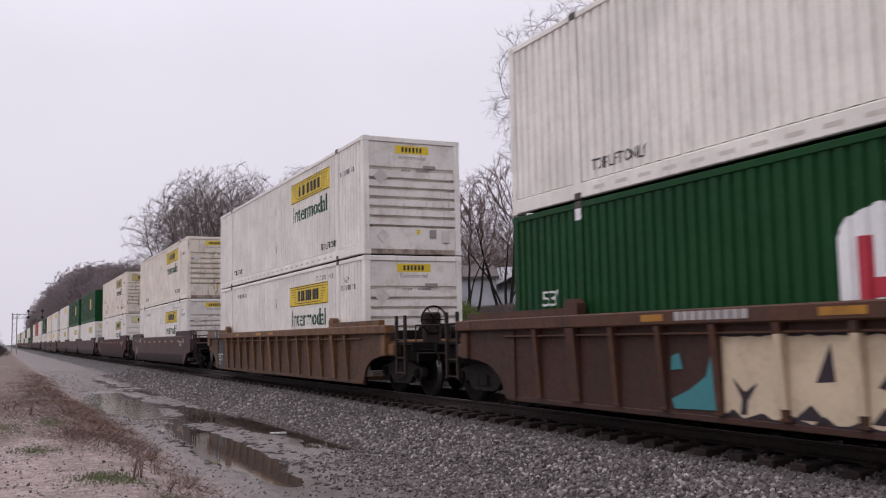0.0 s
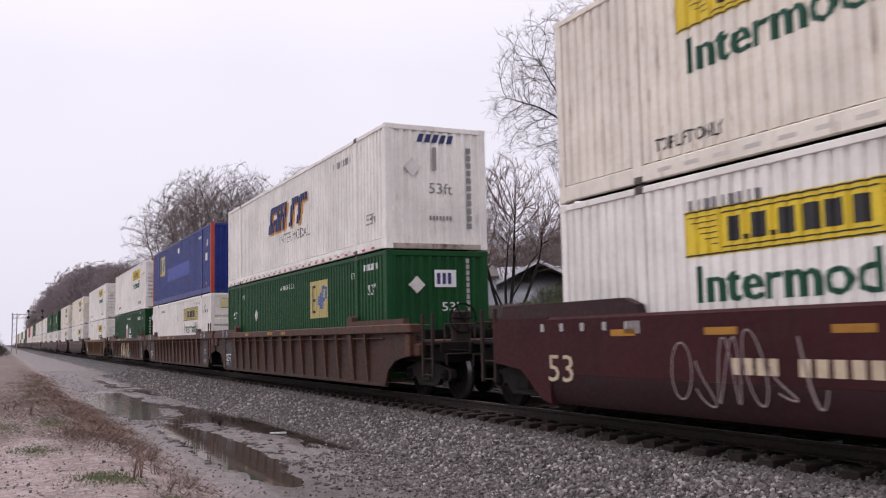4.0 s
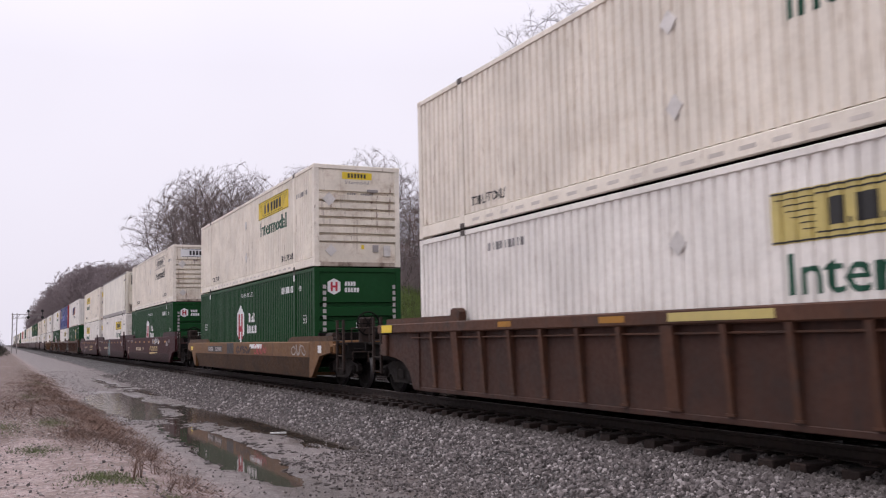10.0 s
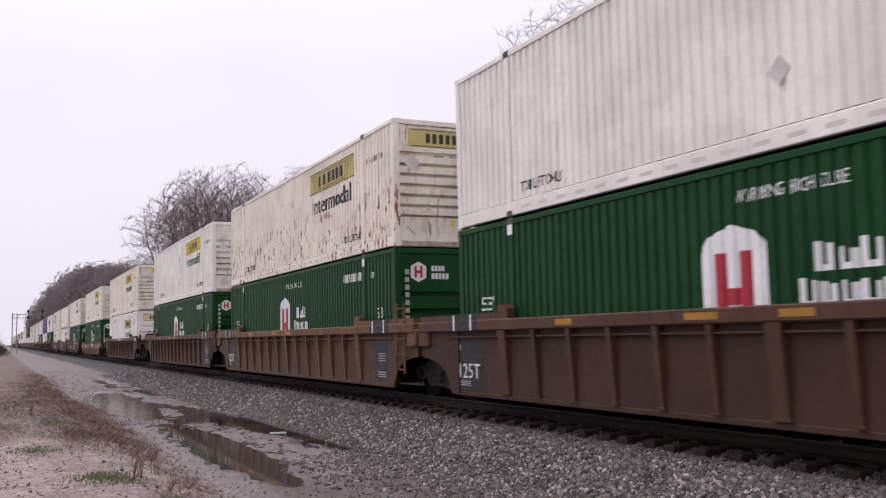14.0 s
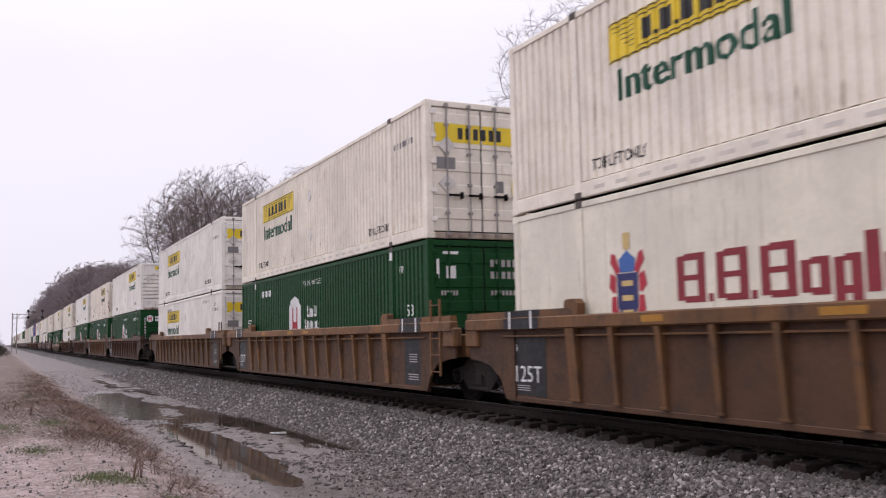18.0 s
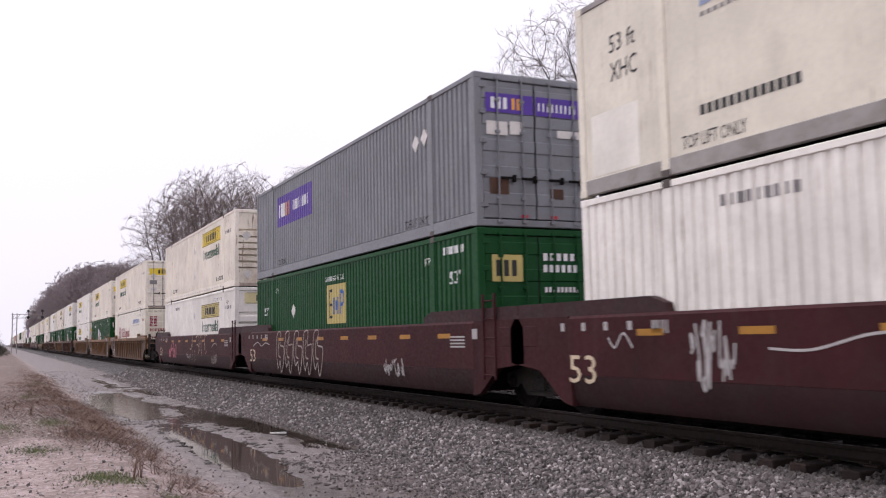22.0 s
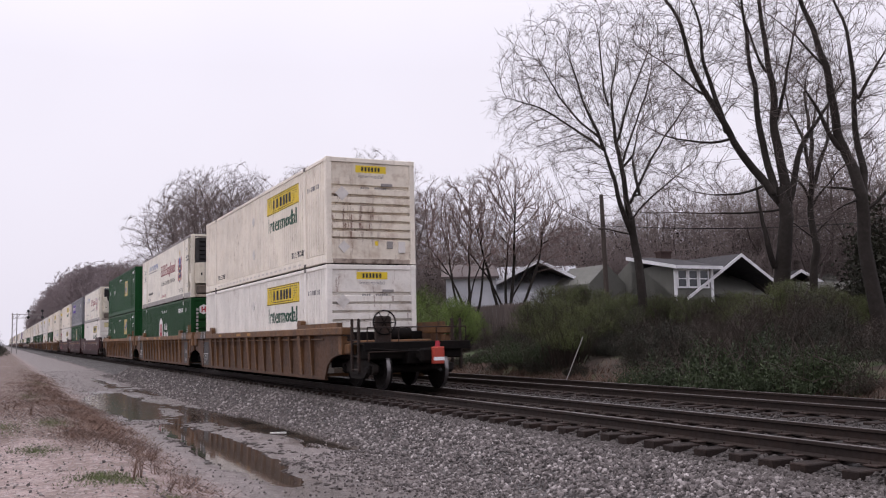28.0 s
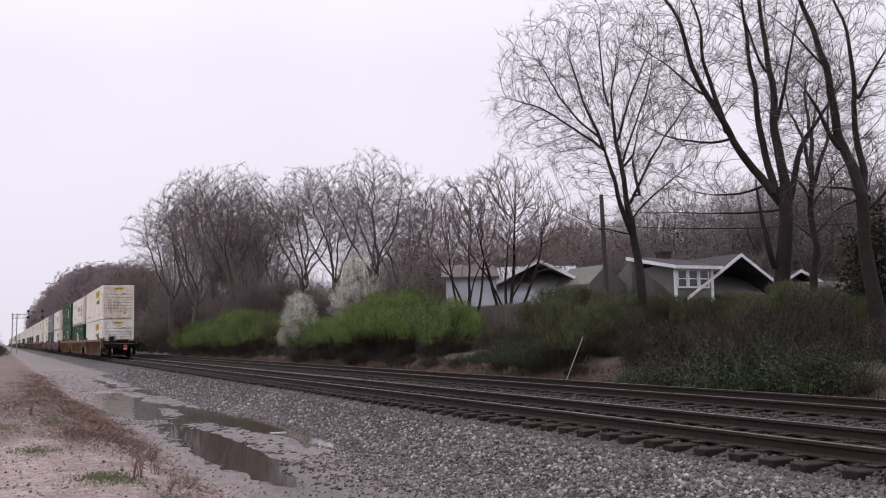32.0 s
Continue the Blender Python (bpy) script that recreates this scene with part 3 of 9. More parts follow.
def side_panel_mark(y0, y1, z0, z1, x, lift, waved):
    """A flat mark on the camera's side of a thing; it follows the waves of the sheet."""
    mb, ys = MB(), breaks(min(y0, y1), max(y0, y1)) if waved else [min(y0, y1), max(y0, y1)]
    vs = []
    for y in ys:
        d = -(x - (corr(y) if waved else 0) + lift)
        vs += [(d, y, z0), (d, y, z1)]
    return mb.add(vs, [(2 * i, 2 * i + 1, 2 * i + 3, 2 * i + 2) for i in range(len(ys) - 1)])


def marks(rects, x, lift=0.004, waved=False):
    mb = MB()
    for y0, y1, z0, z1 in rects:
        s = side_panel_mark(y0, y1, z0, z1, x, lift, waved)
        mb.add(s.v, s.f)
    return mb


def polygon_mark(poly, x, lift=0.004, waved=False):
    """A polygon of (y, z) on the camera's side, cut along the waves."""
    bm = bmesh.new()
    bm.faces.new([bm.verts.new((0, y, z)) for y, z in poly])
    return finish_mark(bm, x, lift, waved)


def finish_mark(bm, x, lift, waved):
    ys = [v.co.y for v in bm.verts]
    if waved:
        for y in breaks(min(ys), max(ys))[1:-1]:
            bmesh.ops.bisect_plane(bm, geom=bm.verts[:] + bm.edges[:] + bm.faces[:], plane_co=(0, y, 0), plane_no=(0, 1, 0))
    for v in bm.verts:
        v.co.x = -(x - (corr(v.co.y) if waved else 0) + lift)
    for f in bm.faces:
        f.normal_update()
        if f.normal.x > 0:
            f.normal_flip()
    mb = MB()
    bm.verts.index_update()
    mb.add([v.co[:] for v in bm.verts], [[v.index for v in f.verts] for f in bm.faces])
    bm.free()
    return mb


def glyphs(text, height, width=0.0, bold=0.0):
    """Outline of a text: points (u, v) and faces, u to the right from 0, v up from 0; capitals are height tall."""
    cu = bpy.data.curves.new("lettering", "FONT")
    cu.body, cu.size, cu.resolution_u, cu.offset = text, 1.0, 2, bold
    ob = bpy.data.objects.new("lettering", cu)
    scene.collection.objects.link(ob)
    dg = bpy.context.evaluated_depsgraph_get()
    me = bpy.data.meshes.new_from_object(ob.evaluated_get(dg))
    pts = [v.co.copy() for v in me.vertices]
    fs = [tuple(p.vertices) for p in me.polygons]
    bpy.data.objects.remove(ob)
    bpy.data.curves.remove(cu)
    bpy.data.meshes.remove(me)
    lo, hi = min(p.x for p in pts), max(p.x for p in pts)
    sx = width / (hi - lo) if width else height / 0.69
    return [((p.x - lo) * sx, p.y * height / 0.69) for p in pts], fs


def side_text(text, y_left, z, height, width, x, lift=0.004, waved=False, lean=0.0, bold=0.0):
    pts, fs = glyphs(text, height, width, bold)
    bm = bmesh.new()
    vs = [bm.verts.new((0, y_left - u - lean * v, z + v)) for u, v in pts]
    for f in fs:
        try:
            bm.faces.new([vs[i] for i in f])
        except ValueError:
            pass
    return finish_mark(bm, x, lift, waved)


def heavy_text(text, y_left, z, height, width, x, lift=0.004, waved=False, weight=0.03):
    """Bold lettering: the same outline struck twice, a little apart."""
    mb = MB()
    for k, (dy, dz) in enumerate(((0, 0), (-weight, 0.004))):
        q = side_text(text, y_left + dy, z + dz, height, width - weight, x, lift + 0.0012 * k, waved)
        mb.add(q.v, q.f)
    return mb


def rear_text(text, x_left, z, height, width, y=-0.004):
    pts, fs = glyphs(text, height, width)
    return MB().add([(x_left + u, y, z + v) for u, v in pts], fs)


def rear_marks(rects, y=-0.004):
    mb = MB()
    for x0, x1, z0, z1 in rects:
        mb.add([(x0, y, z0), (x1, y, z0), (x1, y, z1), (x0, y, z1)], [(0, 1, 2, 3)])
    return mb


def letter_bars(y_left, width, z0, z1, n, thin=0.62):
    """Rows of upright bars that stand for lettering which is not spelled out."""
    step = width / n
    return [(y_left - i * step - step * thin, y_left - i * step, z0, z1) for i in range(n)]


def rear_bars(x_left, width, z0, z1, n, thin=0.62):
    step = width / n
    return [(x_left + i * step, x_left + i * step + step * thin, z0, z1) for i in range(n)]


# ---- shipping containers: origin at the rear end's foot, y forward ----
MESHES = {}


def shared(key, make):
    if key not in MESHES:
        MESHES[key] = make()
    return MESHES[key]


def smesh(name, mat_key, mb_make, closed=True):
    return shared((name, mat_key), lambda: mb_make().mesh(name, M[mat_key], closed))


def wave_sheet(side):
    mb, ys = MB(), breaks(0.12, L - 0.12)
    vs = []
    for y in ys:
        x = side * (XS - corr(y))
        vs += [(x, y, 0.268), (x, y, H - 0.10), (side * 1.2, y, H - 0.10), (side * 1.2, y, 0.268)]
    fs = []
    for i in range(len(ys) - 1):
        a, b = 4 * i, 4 * i + 4
        fs += [(a, a + 1, b + 1, b), (a + 1, a + 2, b + 2, b + 1), (a + 2, a + 3, b + 3, b + 2), (a + 3, a, b, b + 3)]
    return mb.add(vs, fs)


def flat_sheet(side):
    return MB().box((side * 1.22, 0.12, 0.15), (side * XS, L - 0.12, H - 0.10))


def rib_end(y0, kind):
    """End wall pressed into level ribs, with a plain head panel."""
    if kind == "many":
        zs = [(0.13, 0.66, 0.0)] + [(0.72 + i * 0.235, 0.72 + i * 0.235 + 0.15, 1) for i in range(6)] + [(2.16, H - 0.14, 0.0)]
    elif kind == "some":
        zs = [(0.13, 0.3, 0.0)] + [(0.36 + i * 0.31, 0.36 + i * 0.31 + 0.2, 1) for i in range(5)] + [(1.97, H - 0.14, 0.0)]
    else:
        zs = [(0.13, 0.26, 0.0)] + [(0.34 + i * 0.40, 0.34 + i * 0.40 + 0.24, 1) for i in range(4)] + [(1.92, H - 0.14, 0.0)]
    gr = 0.105
    prof = [(y0 + gr, 0.12)]
    for a, b, out in zs:
        d = 0.0 if out else 0.03
        prof += [(y0 + gr, a - 0.022), (y0 + d, a), (y0 + d, b), (y0 + gr, b + 0.035)]
    prof += [(y0 + gr, H - 0.1), (y0 + 0.17, H - 0.1), (y0 + 0.17, 0.12)]
    return MB().prism(prof, 0, -1.15, 1.15)


def upright_end(y0):
    """End wall pressed into upright waves."""
    pts, x = [], -1.14
    while x < 1.12:
        pts += [(x, y0 + 0.015), (x + 0.08, y0 + 0.015), (x + 0.115, y0 + 0.055), (x + 0.19, y0 + 0.055)]
        x += 0.225
    pts = [p for p in pts if p[0] <= 1.14] + [(1.14, y0 + 0.015), (1.14, y0 + 0.12), (-1.14, y0 + 0.12)]
    return MB().prism(pts, 2, 0.12, H - 0.1)


def door_leaf(x0, x1):
    prof = [(0.10, 0.16), (0.03, 0.16)]
    for i in range(5):
        z = 0.42 + i * 0.5
        prof += [(0.03, z - 0.02), (0.012, z), (0.012, z + 0.2), (0.03, z + 0.22)]
    return MB().prism(prof + [(0.03, H - 0.15), (0.10, H - 0.15)], 0, x0, x1)


def build_container(spec, lite=False):
    """One container with its parts, at the world's origin."""
    body, side, rear = spec["mat"], spec.get("side", "wave"), spec["rear"]
    frame_mat = spec.get("frame", body)
    post_mat = spec.get("post", frame_mat)
    t = thing("shipping_container", spec["label"], "container", "containers on the train")
    yr = 0.95 if rear.startswith("reefer") else 0.0
    for s, nm in ((-1, "near"), (1, "far")):
        make = (lambda s=s: wave_sheet(s)) if side == "wave" else (lambda s=s: flat_sheet(s))
        if yr:
            make = lambda s=s: MB().box((s * 1.22, yr, 0.15), (s * XS, L - 0.12, H - 0.10)).box((s * XS, 3.9, 0.16), (s * (XS + 0.003), 3.925, H - 0.11)).box((s * XS, 9.6, 0.16), (s * (XS + 0.003), 9.625, H - 0.11))
        part("side_panel", smesh("side_panel_%s_%s_%s" % (side, nm, bool(yr)), body, make), None, t)
        if side == "flat" and not yr and s < 0:
            for i in range(13):
                part("panel_seam", smesh("panel_seam", body, lambda: MB().box((-XS - 0.003, -0.012, 0.27), (-XS, 0.012, H - 0.11))), None, t, at=(0, 0.9 + i * 1.15, 0))
        part("top_rail", smesh("top_rail_" + nm, spec.get("rail", frame_mat), lambda s=s: MB().box((s * 1.2, 0.1, H - 0.10), (s * 1.291, L - 0.1, H - 0.004), 0.01)), None, t)
        def foot(s=s):
            return MB().box((s * 1.2, 0.1, 0.02), (s * 1.291, L - 0.1, 0.25), 0.012)
        part("bottom_rail", smesh("bottom_rail_" + nm, spec.get("sill", frame_mat), foot), None, t)
        if s < 0 and not lite and not yr:
            tagged(part("rail_slot", shared(("slots", body), lambda: marks([(2.35 + i * 0.53, 2.62 + i * 0.53, 0.10, 0.155) for i in range(22)], 1.291, 0.002).mesh("rail_slot", M[{"white": "slot_pale", "cream": "slot_pale", "rusty": "slot_pale"}.get(body, body)], False, 0)), None, t), kind="stuff")
        for y in (0.0, L - 0.16):
            part("corner_post", smesh("corner_post_%s_%d" % (nm, y > 1), post_mat, lambda s=s, y=y: MB().box((s * 1.14, y, 0.1), (s * W2, y + 0.16, H - 0.1), 0.015)), None, t)
            for z in (() if lite else (0.0, H - 0.118)):
                part("corner_casting", smesh("corner_casting_%s_%d_%d" % (nm, y > 1, z > 1), post_mat, lambda s=s, y=y, z=z: MB().box((s * 1.12, y - 0.004, z), (s * 1.2985, y + 0.17, z + 0.118), 0.008)), None, t)
        for y in (() if lite else (1.98, L - 1.98)):
            part("lifting_post", smesh("lifting_post_%s_%d" % (nm, y > 4), frame_mat, lambda s=s, y=y: MB().box((s * 1.2, y - 0.085, 0.1), (s * 1.2962, y + 0.085, H - 0.05), 0.008)), None, t)
            part("lifting_casting", smesh("lifting_casting_%s_%d" % (nm, y > 4), spec.get("cast", "cast"), lambda s=s, y=y: MB().box((s * 1.13, y - 0.09, H - 0.11), (s * 1.303, y + 0.09, H + 0.012), 0.012)), None, t)
            part("foot_casting", smesh("foot_casting_%s_%d" % (nm, y > 4), spec.get("cast", "cast"), lambda s=s, y=y: MB().box((s * 1.13, y - 0.09, 0), (s * 1.303, y + 0.09, 0.11), 0.012)), None, t)

    def top():
        mb = MB().box((-1.2, yr + 0.1, H - 0.06), (1.2, L - 0.1, H - 0.03))
        for i in range(28):
            mb.box((-1.15, yr + 0.35 + i * 0.545, H - 0.03), (1.15, yr + 0.55 + i * 0.545, H - 0.012)) if yr + 0.55 + i * 0.545 < L - 0.2 else None
        return mb
    part("roof", smesh("roof_%s" % bool(yr), body, top), None, t)
    part("floor", smesh("container_floor", "iron", lambda: MB().box((-1.2, yr + 0.06, 0.06), (1.2, L - 0.06, 0.14))), None, t)
    part("end_wall", smesh("front_end", body, lambda: MB().box((-1.15, L - 0.09, 0.1), (1.15, L - 0.02, H - 0.08), 0.01)), None, t)
    if rear in ("many", "four", "some"):
        part("end_wall", smesh("rib_end_" + rear, ("white" if rear == "some" else {"white": "end_paint", "cream": "end_cream", "rusty": "end_cream"}.get(body, body)), lambda: rib_end(0, rear)), None, t)
    elif rear == "upright":
        part("end_wall", smesh("upright_end", body, lambda: upright_end(0)), None, t)
    if not yr:
        part("header", smesh("header", spec.get("end_frame", frame_mat), lambda: MB().box((-1.15, 0.0, H - 0.13), (1.15, 0.14, H - 0.004), 0.01)), None, t)
        part("end_sill", smesh("end_sill", "dirty" if body in ("white", "cream", "rusty") else frame_mat, lambda: MB().box((-1.15, 0.005, 0.0), (1.15, 0.14, 0.13), 0.012).box((-0.75, -0.002, 0.02), (-0.45, 0.03, 0.1)).box((0.45, -0.002, 0.02), (0.75, 0.03, 0.1))), None, t)
    if rear == "door":
        for x0, x1 in ((-1.13, -0.02), (0.02, 1.13)):
            part("door", smesh("door_%d" % (x0 > 0), body, lambda: door_leaf(x0, x1)), None, t)
            for xr in (() if lite else (x0 + 0.31, x1 - 0.27)):
                def bar(xr=xr):
                    mb = MB().rod((xr, -0.022, 0.06), (xr, -0.022, H - 0.05), 0.018)
                    for z in (0.06, 0.5, 1.1, 1.75, 2.35, H - 0.12):
                        mb.box((xr - 0.05, -0.03, z), (xr + 0.05, 0.03, z + 0.06), 0.006)
                    return mb
                part("lock_rod", smesh("lock_rod_%.2f" % xr, spec.get("rod", "rail_grey"), bar), None, t)
            hx = x0 if x0 < 0 else x1
            for z in (() if lite else (0.35, 0.95, 1.55, 2.1, 2.6)):
                part("hinge", smesh("hinge_%.2f_%.2f" % (hx, z), "white" if body in ("white", "cream") else body, lambda: MB().box((hx - 0.07, -0.02, z), (hx + 0.07, 0.035, z + 0.09), 0.008)), None, t)
        for xx in (() if lite else (-0.8, -0.35, 0.25, 0.7)):
            part("door_handle", smesh("door_handle_%.2f" % xx, "iron", lambda: MB().box((xx, -0.05, 0.88), (xx + 0.34, -0.03, 0.93), 0.006).box((xx + 0.28, -0.055, 0.84), (xx + 0.34, 0.03, 0.97), 0.006)), None, t)
        part("gasket", smesh("gasket", "gasket", lambda: MB().box((-0.022, 0.05, 0.16), (0.022, 0.09, H - 0.15)).box((-1.14, 0.08, 0.13), (1.14, 0.11, H - 0.13))), None, t)
    if yr:
        reefer_end(t, rear, frame_mat)
    for nm, mb, mk in spec["marks"]():
        if lite and nm not in ("banner", "emblem", "emblem_panel", "fresh_paint"):
            continue
        solid = nm in ("placard", "vent", "document_box", "data_plate")
        o = part(nm, mb.mesh(nm, M[mk], False, 0), None, t)
        if not solid and len(mb.f) > 1:
            tagged(o, kind="stuff")
    return t


def reefer_end(t, rear, frame_mat):
    """Cooling unit set back in an open frame of posts and braces."""
    def bulk():
        return MB().box((-1.2, 0.95, 0.1), (1.2, 1.05, H - 0.05))
    part("end_wall", smesh("reefer_wall", "reefer", bulk), None, t)

    part("end_header", smesh("reefer_header", "reefer", lambda: MB().box((-1.2, 0.0, H - 0.09), (1.2, 0.09, H - 0.01), 0.012)), None, t)
    part("end_sill", smesh("reefer_sill", "dirty", lambda: MB().box((-1.2, 0.0, 0.0), (1.2, 0.14, 0.12), 0.012)), None, t)
    for s in (-1, 1):
        part("brace", smesh("reefer_brace_%d" % s, "reefer", lambda s=s: MB().rod((s * 1.2, 0.08, 0.15), (s * 1.2, 0.95, 1.15), 0.035, n=6).rod((s * 1.2, 0.95, 1.15), (s * 1.2, 0.1, 2.0), 0.035, n=6).rod((s * 1.2, 0.08, 2.75), (s * 1.2, 0.95, 2.3), 0.035, n=6)), None, t)
        part("upper_skid_rail", smesh("upper_skid_%d" % s, "reefer", lambda s=s: MB().box((s * 1.17, 0.05, H - 0.09), (s * 1.28, 1.0, H - 0.01), 0.01)), None, t)
        part("lower_skid_rail", smesh("lower_skid_%d" % s, "reefer", lambda s=s: MB().box((s * 1.17, 0.05, 0), (s * 1.28, 1.0, 0.13), 0.01)), None, t)
    rounded = [(-0.98, 0.95), (-0.98, 0.62), (-0.86, 0.40), (-0.6, 0.30), (0.6, 0.30), (0.86, 0.40), (0.98, 0.62), (0.98, 0.95)]
    part("unit_cover", smesh("unit_cover", "reefer", lambda: MB().prism(rounded, 2, 0.66, 1.62)), None, t)
    for xs in (-0.61, 0.0, 0.61):
        part("cover_seam", smesh("cover_seam", "rail_grey", lambda: MB().box((-0.009, 0.294, 0.73), (0.009, 0.304, 1.59))), None, t, at=(xs, 0, 0))
    if rear == "reefer_black":
        part("grille", smesh("grille_black", "black", lambda: MB().prism([(0.36, 1.62), (0.28, 2.68), (0.6, 2.80), (0.95, 2.80), (0.95, 1.62)], 0, -0.92, 0.92)), None, t, "black cooling grille")
        for i in range(9):
            part("grille_slat", smesh("grille_slat", "gasket", lambda: MB().box((-0.66, -0.02, 0), (0.66, 0.03, 0.035), 0.006)), None, t, at=(0, 0.335 - i * 0.0065, 1.78 + i * 0.095))
        part("unit_cheek", smesh("unit_cheek_a", "reefer", lambda: MB().prism([(-0.985, 1.6), (-0.985, 2.75), (-0.86, 2.75), (-0.6, 1.6)], 1, 0.33, 0.95)), None, t)
    else:
        part("grille", smesh("grille_sides", "black", lambda: MB().prism([(-0.96, 0.9), (-0.96, 0.62), (-0.86, 0.42), (-0.6, 0.33), (0.6, 0.33), (0.86, 0.42), (0.96, 0.62), (0.96, 0.9)], 2, 1.62, 2.78)), None, t, "black louvred cooling grille")
        part("unit_panel", smesh("unit_panel", "reefer", lambda: MB().prism([(-0.36, 1.78), (0.44, 1.74), (0.52, 2.86), (-0.42, 2.86)], 1, 0.27, 0.5)), None, t)
        part("display", smesh("unit_display", "d_navy", lambda: MB().box((-0.3, 0.255, 1.78), (0.4, 0.272, 2.12), 0.01)), None, t)
        part("emblem", smesh("unit_emblem", "d_grey", lambda: MB().box((-0.02, 0.26, 2.2), (0.24, 0.272, 2.4))), None, t)
        for i in range(5):
            for s in (-1, 1):
                part("grille_slat", smesh("side_slat_%d" % s, "iron", lambda: MB().box((s * 0.5, 0.0, 0), (s * 0.86, 0.03, 0.05), 0.006)), None, t, at=(0, 0.315, 1.75 + i * 0.2))
    part("fuel_tank", smesh("reefer_tank", "tank", lambda: MB().box((-0.9, 0.3, 0.16), (-0.12, 0.92, 0.58), 0.06).box((-0.05, 0.3, 0.16), (0.9, 0.92, 0.58), 0.06).box((-0.16, 0.28, 0.14), (-0.04, 0.3, 0.6)).box((-0.6, 0.28, 0.14), (-0.54, 0.3, 0.6))), None, t, "grimy steel fuel tank")
    part("vent", smesh("unit_vent", "gasket", lambda: MB().box((-0.78, 0.345, 1.02), (-0.62, 0.36, 1.14)).box((0.38, 0.28, 0.8), (0.5, 0.292, 0.92))), None, t)


# markings by kind; places are metres from the rear end and from the foot
def banner(yl, wide, z0, z1, n, waved=True, mat="d_yellow"):
    """A banner with a row of dark bars between two winged tabs."""
    out = [("banner", marks([(yl - wide, yl, z0, z1)], XS, 0.004, waved), mat)]
    zc, h = (z0 + z1) / 2, z1 - z0
    def row(fracs, low, high):
        return [(yl - wide * (0.22 + 0.56 * q), yl - wide * (0.22 + 0.56 * p), zc + h * low, zc + h * high) for p, q in fracs]
    bars = row(((0.0, 0.10), (0.19, 0.31), (0.40, 0.52), (0.56, 0.68), (0.72, 0.84), (0.89, 1.0)), -0.25, 0.25) + row(((0.125, 0.155), (0.335, 0.365)), -0.25, -0.15)
    out.append(("banner_lettering", marks(bars, XS, 0.008, waved), "d_black"))
    edge = [(yl - wide, yl, z0 + 0.012, z0 + 0.032), (yl - wide, yl, z1 - 0.032, z1 - 0.012), (yl - wide * 0.82, yl - wide * 0.18, zc + h * 0.34, zc + h * 0.37), (yl - wide * 0.82, yl - wide * 0.18, zc - h * 0.37, zc - h * 0.34)]
    for i in range(6):
        z = zc + h * (0.33 - i * 0.12)
        edge += [(yl - wide * 0.17, yl - wide * (0.02 + 0.022 * i), z, z + 0.013), (yl - wide * (0.98 - 0.022 * i), yl - wide * 0.83, z, z + 0.013)]
    out.append(("banner_trim", marks(edge, XS, 0.008, waved), "d_black"))
    return out


def word_intermodal(yl, wide, z, h, mat="d_green"):
    return [("lettering", heavy_text("Intermodal", yl, z, h, wide, XS, 0.004, True, 0.035), mat)]


def id_bars(yl, wide, z, h, n, mat, x=XS, waved=True):
    return [("number_marking", marks(letter_bars(yl, wide, z, z + h, n, 0.55), x, 0.004, waved), mat)]


def diamond(y, z, r):
    return MB().prism([(y - r, z), (y, z - r), (y + r, z), (y, z + r)], 0, -XS - 0.012, -XS + 0.03)


def rear_diamond(x, z, r, y=-0.006):
    return MB().prism([(x - r, z), (x, z - r), (x + r, z), (x, z + r)], 1, y - 0.01, y + 0.05)


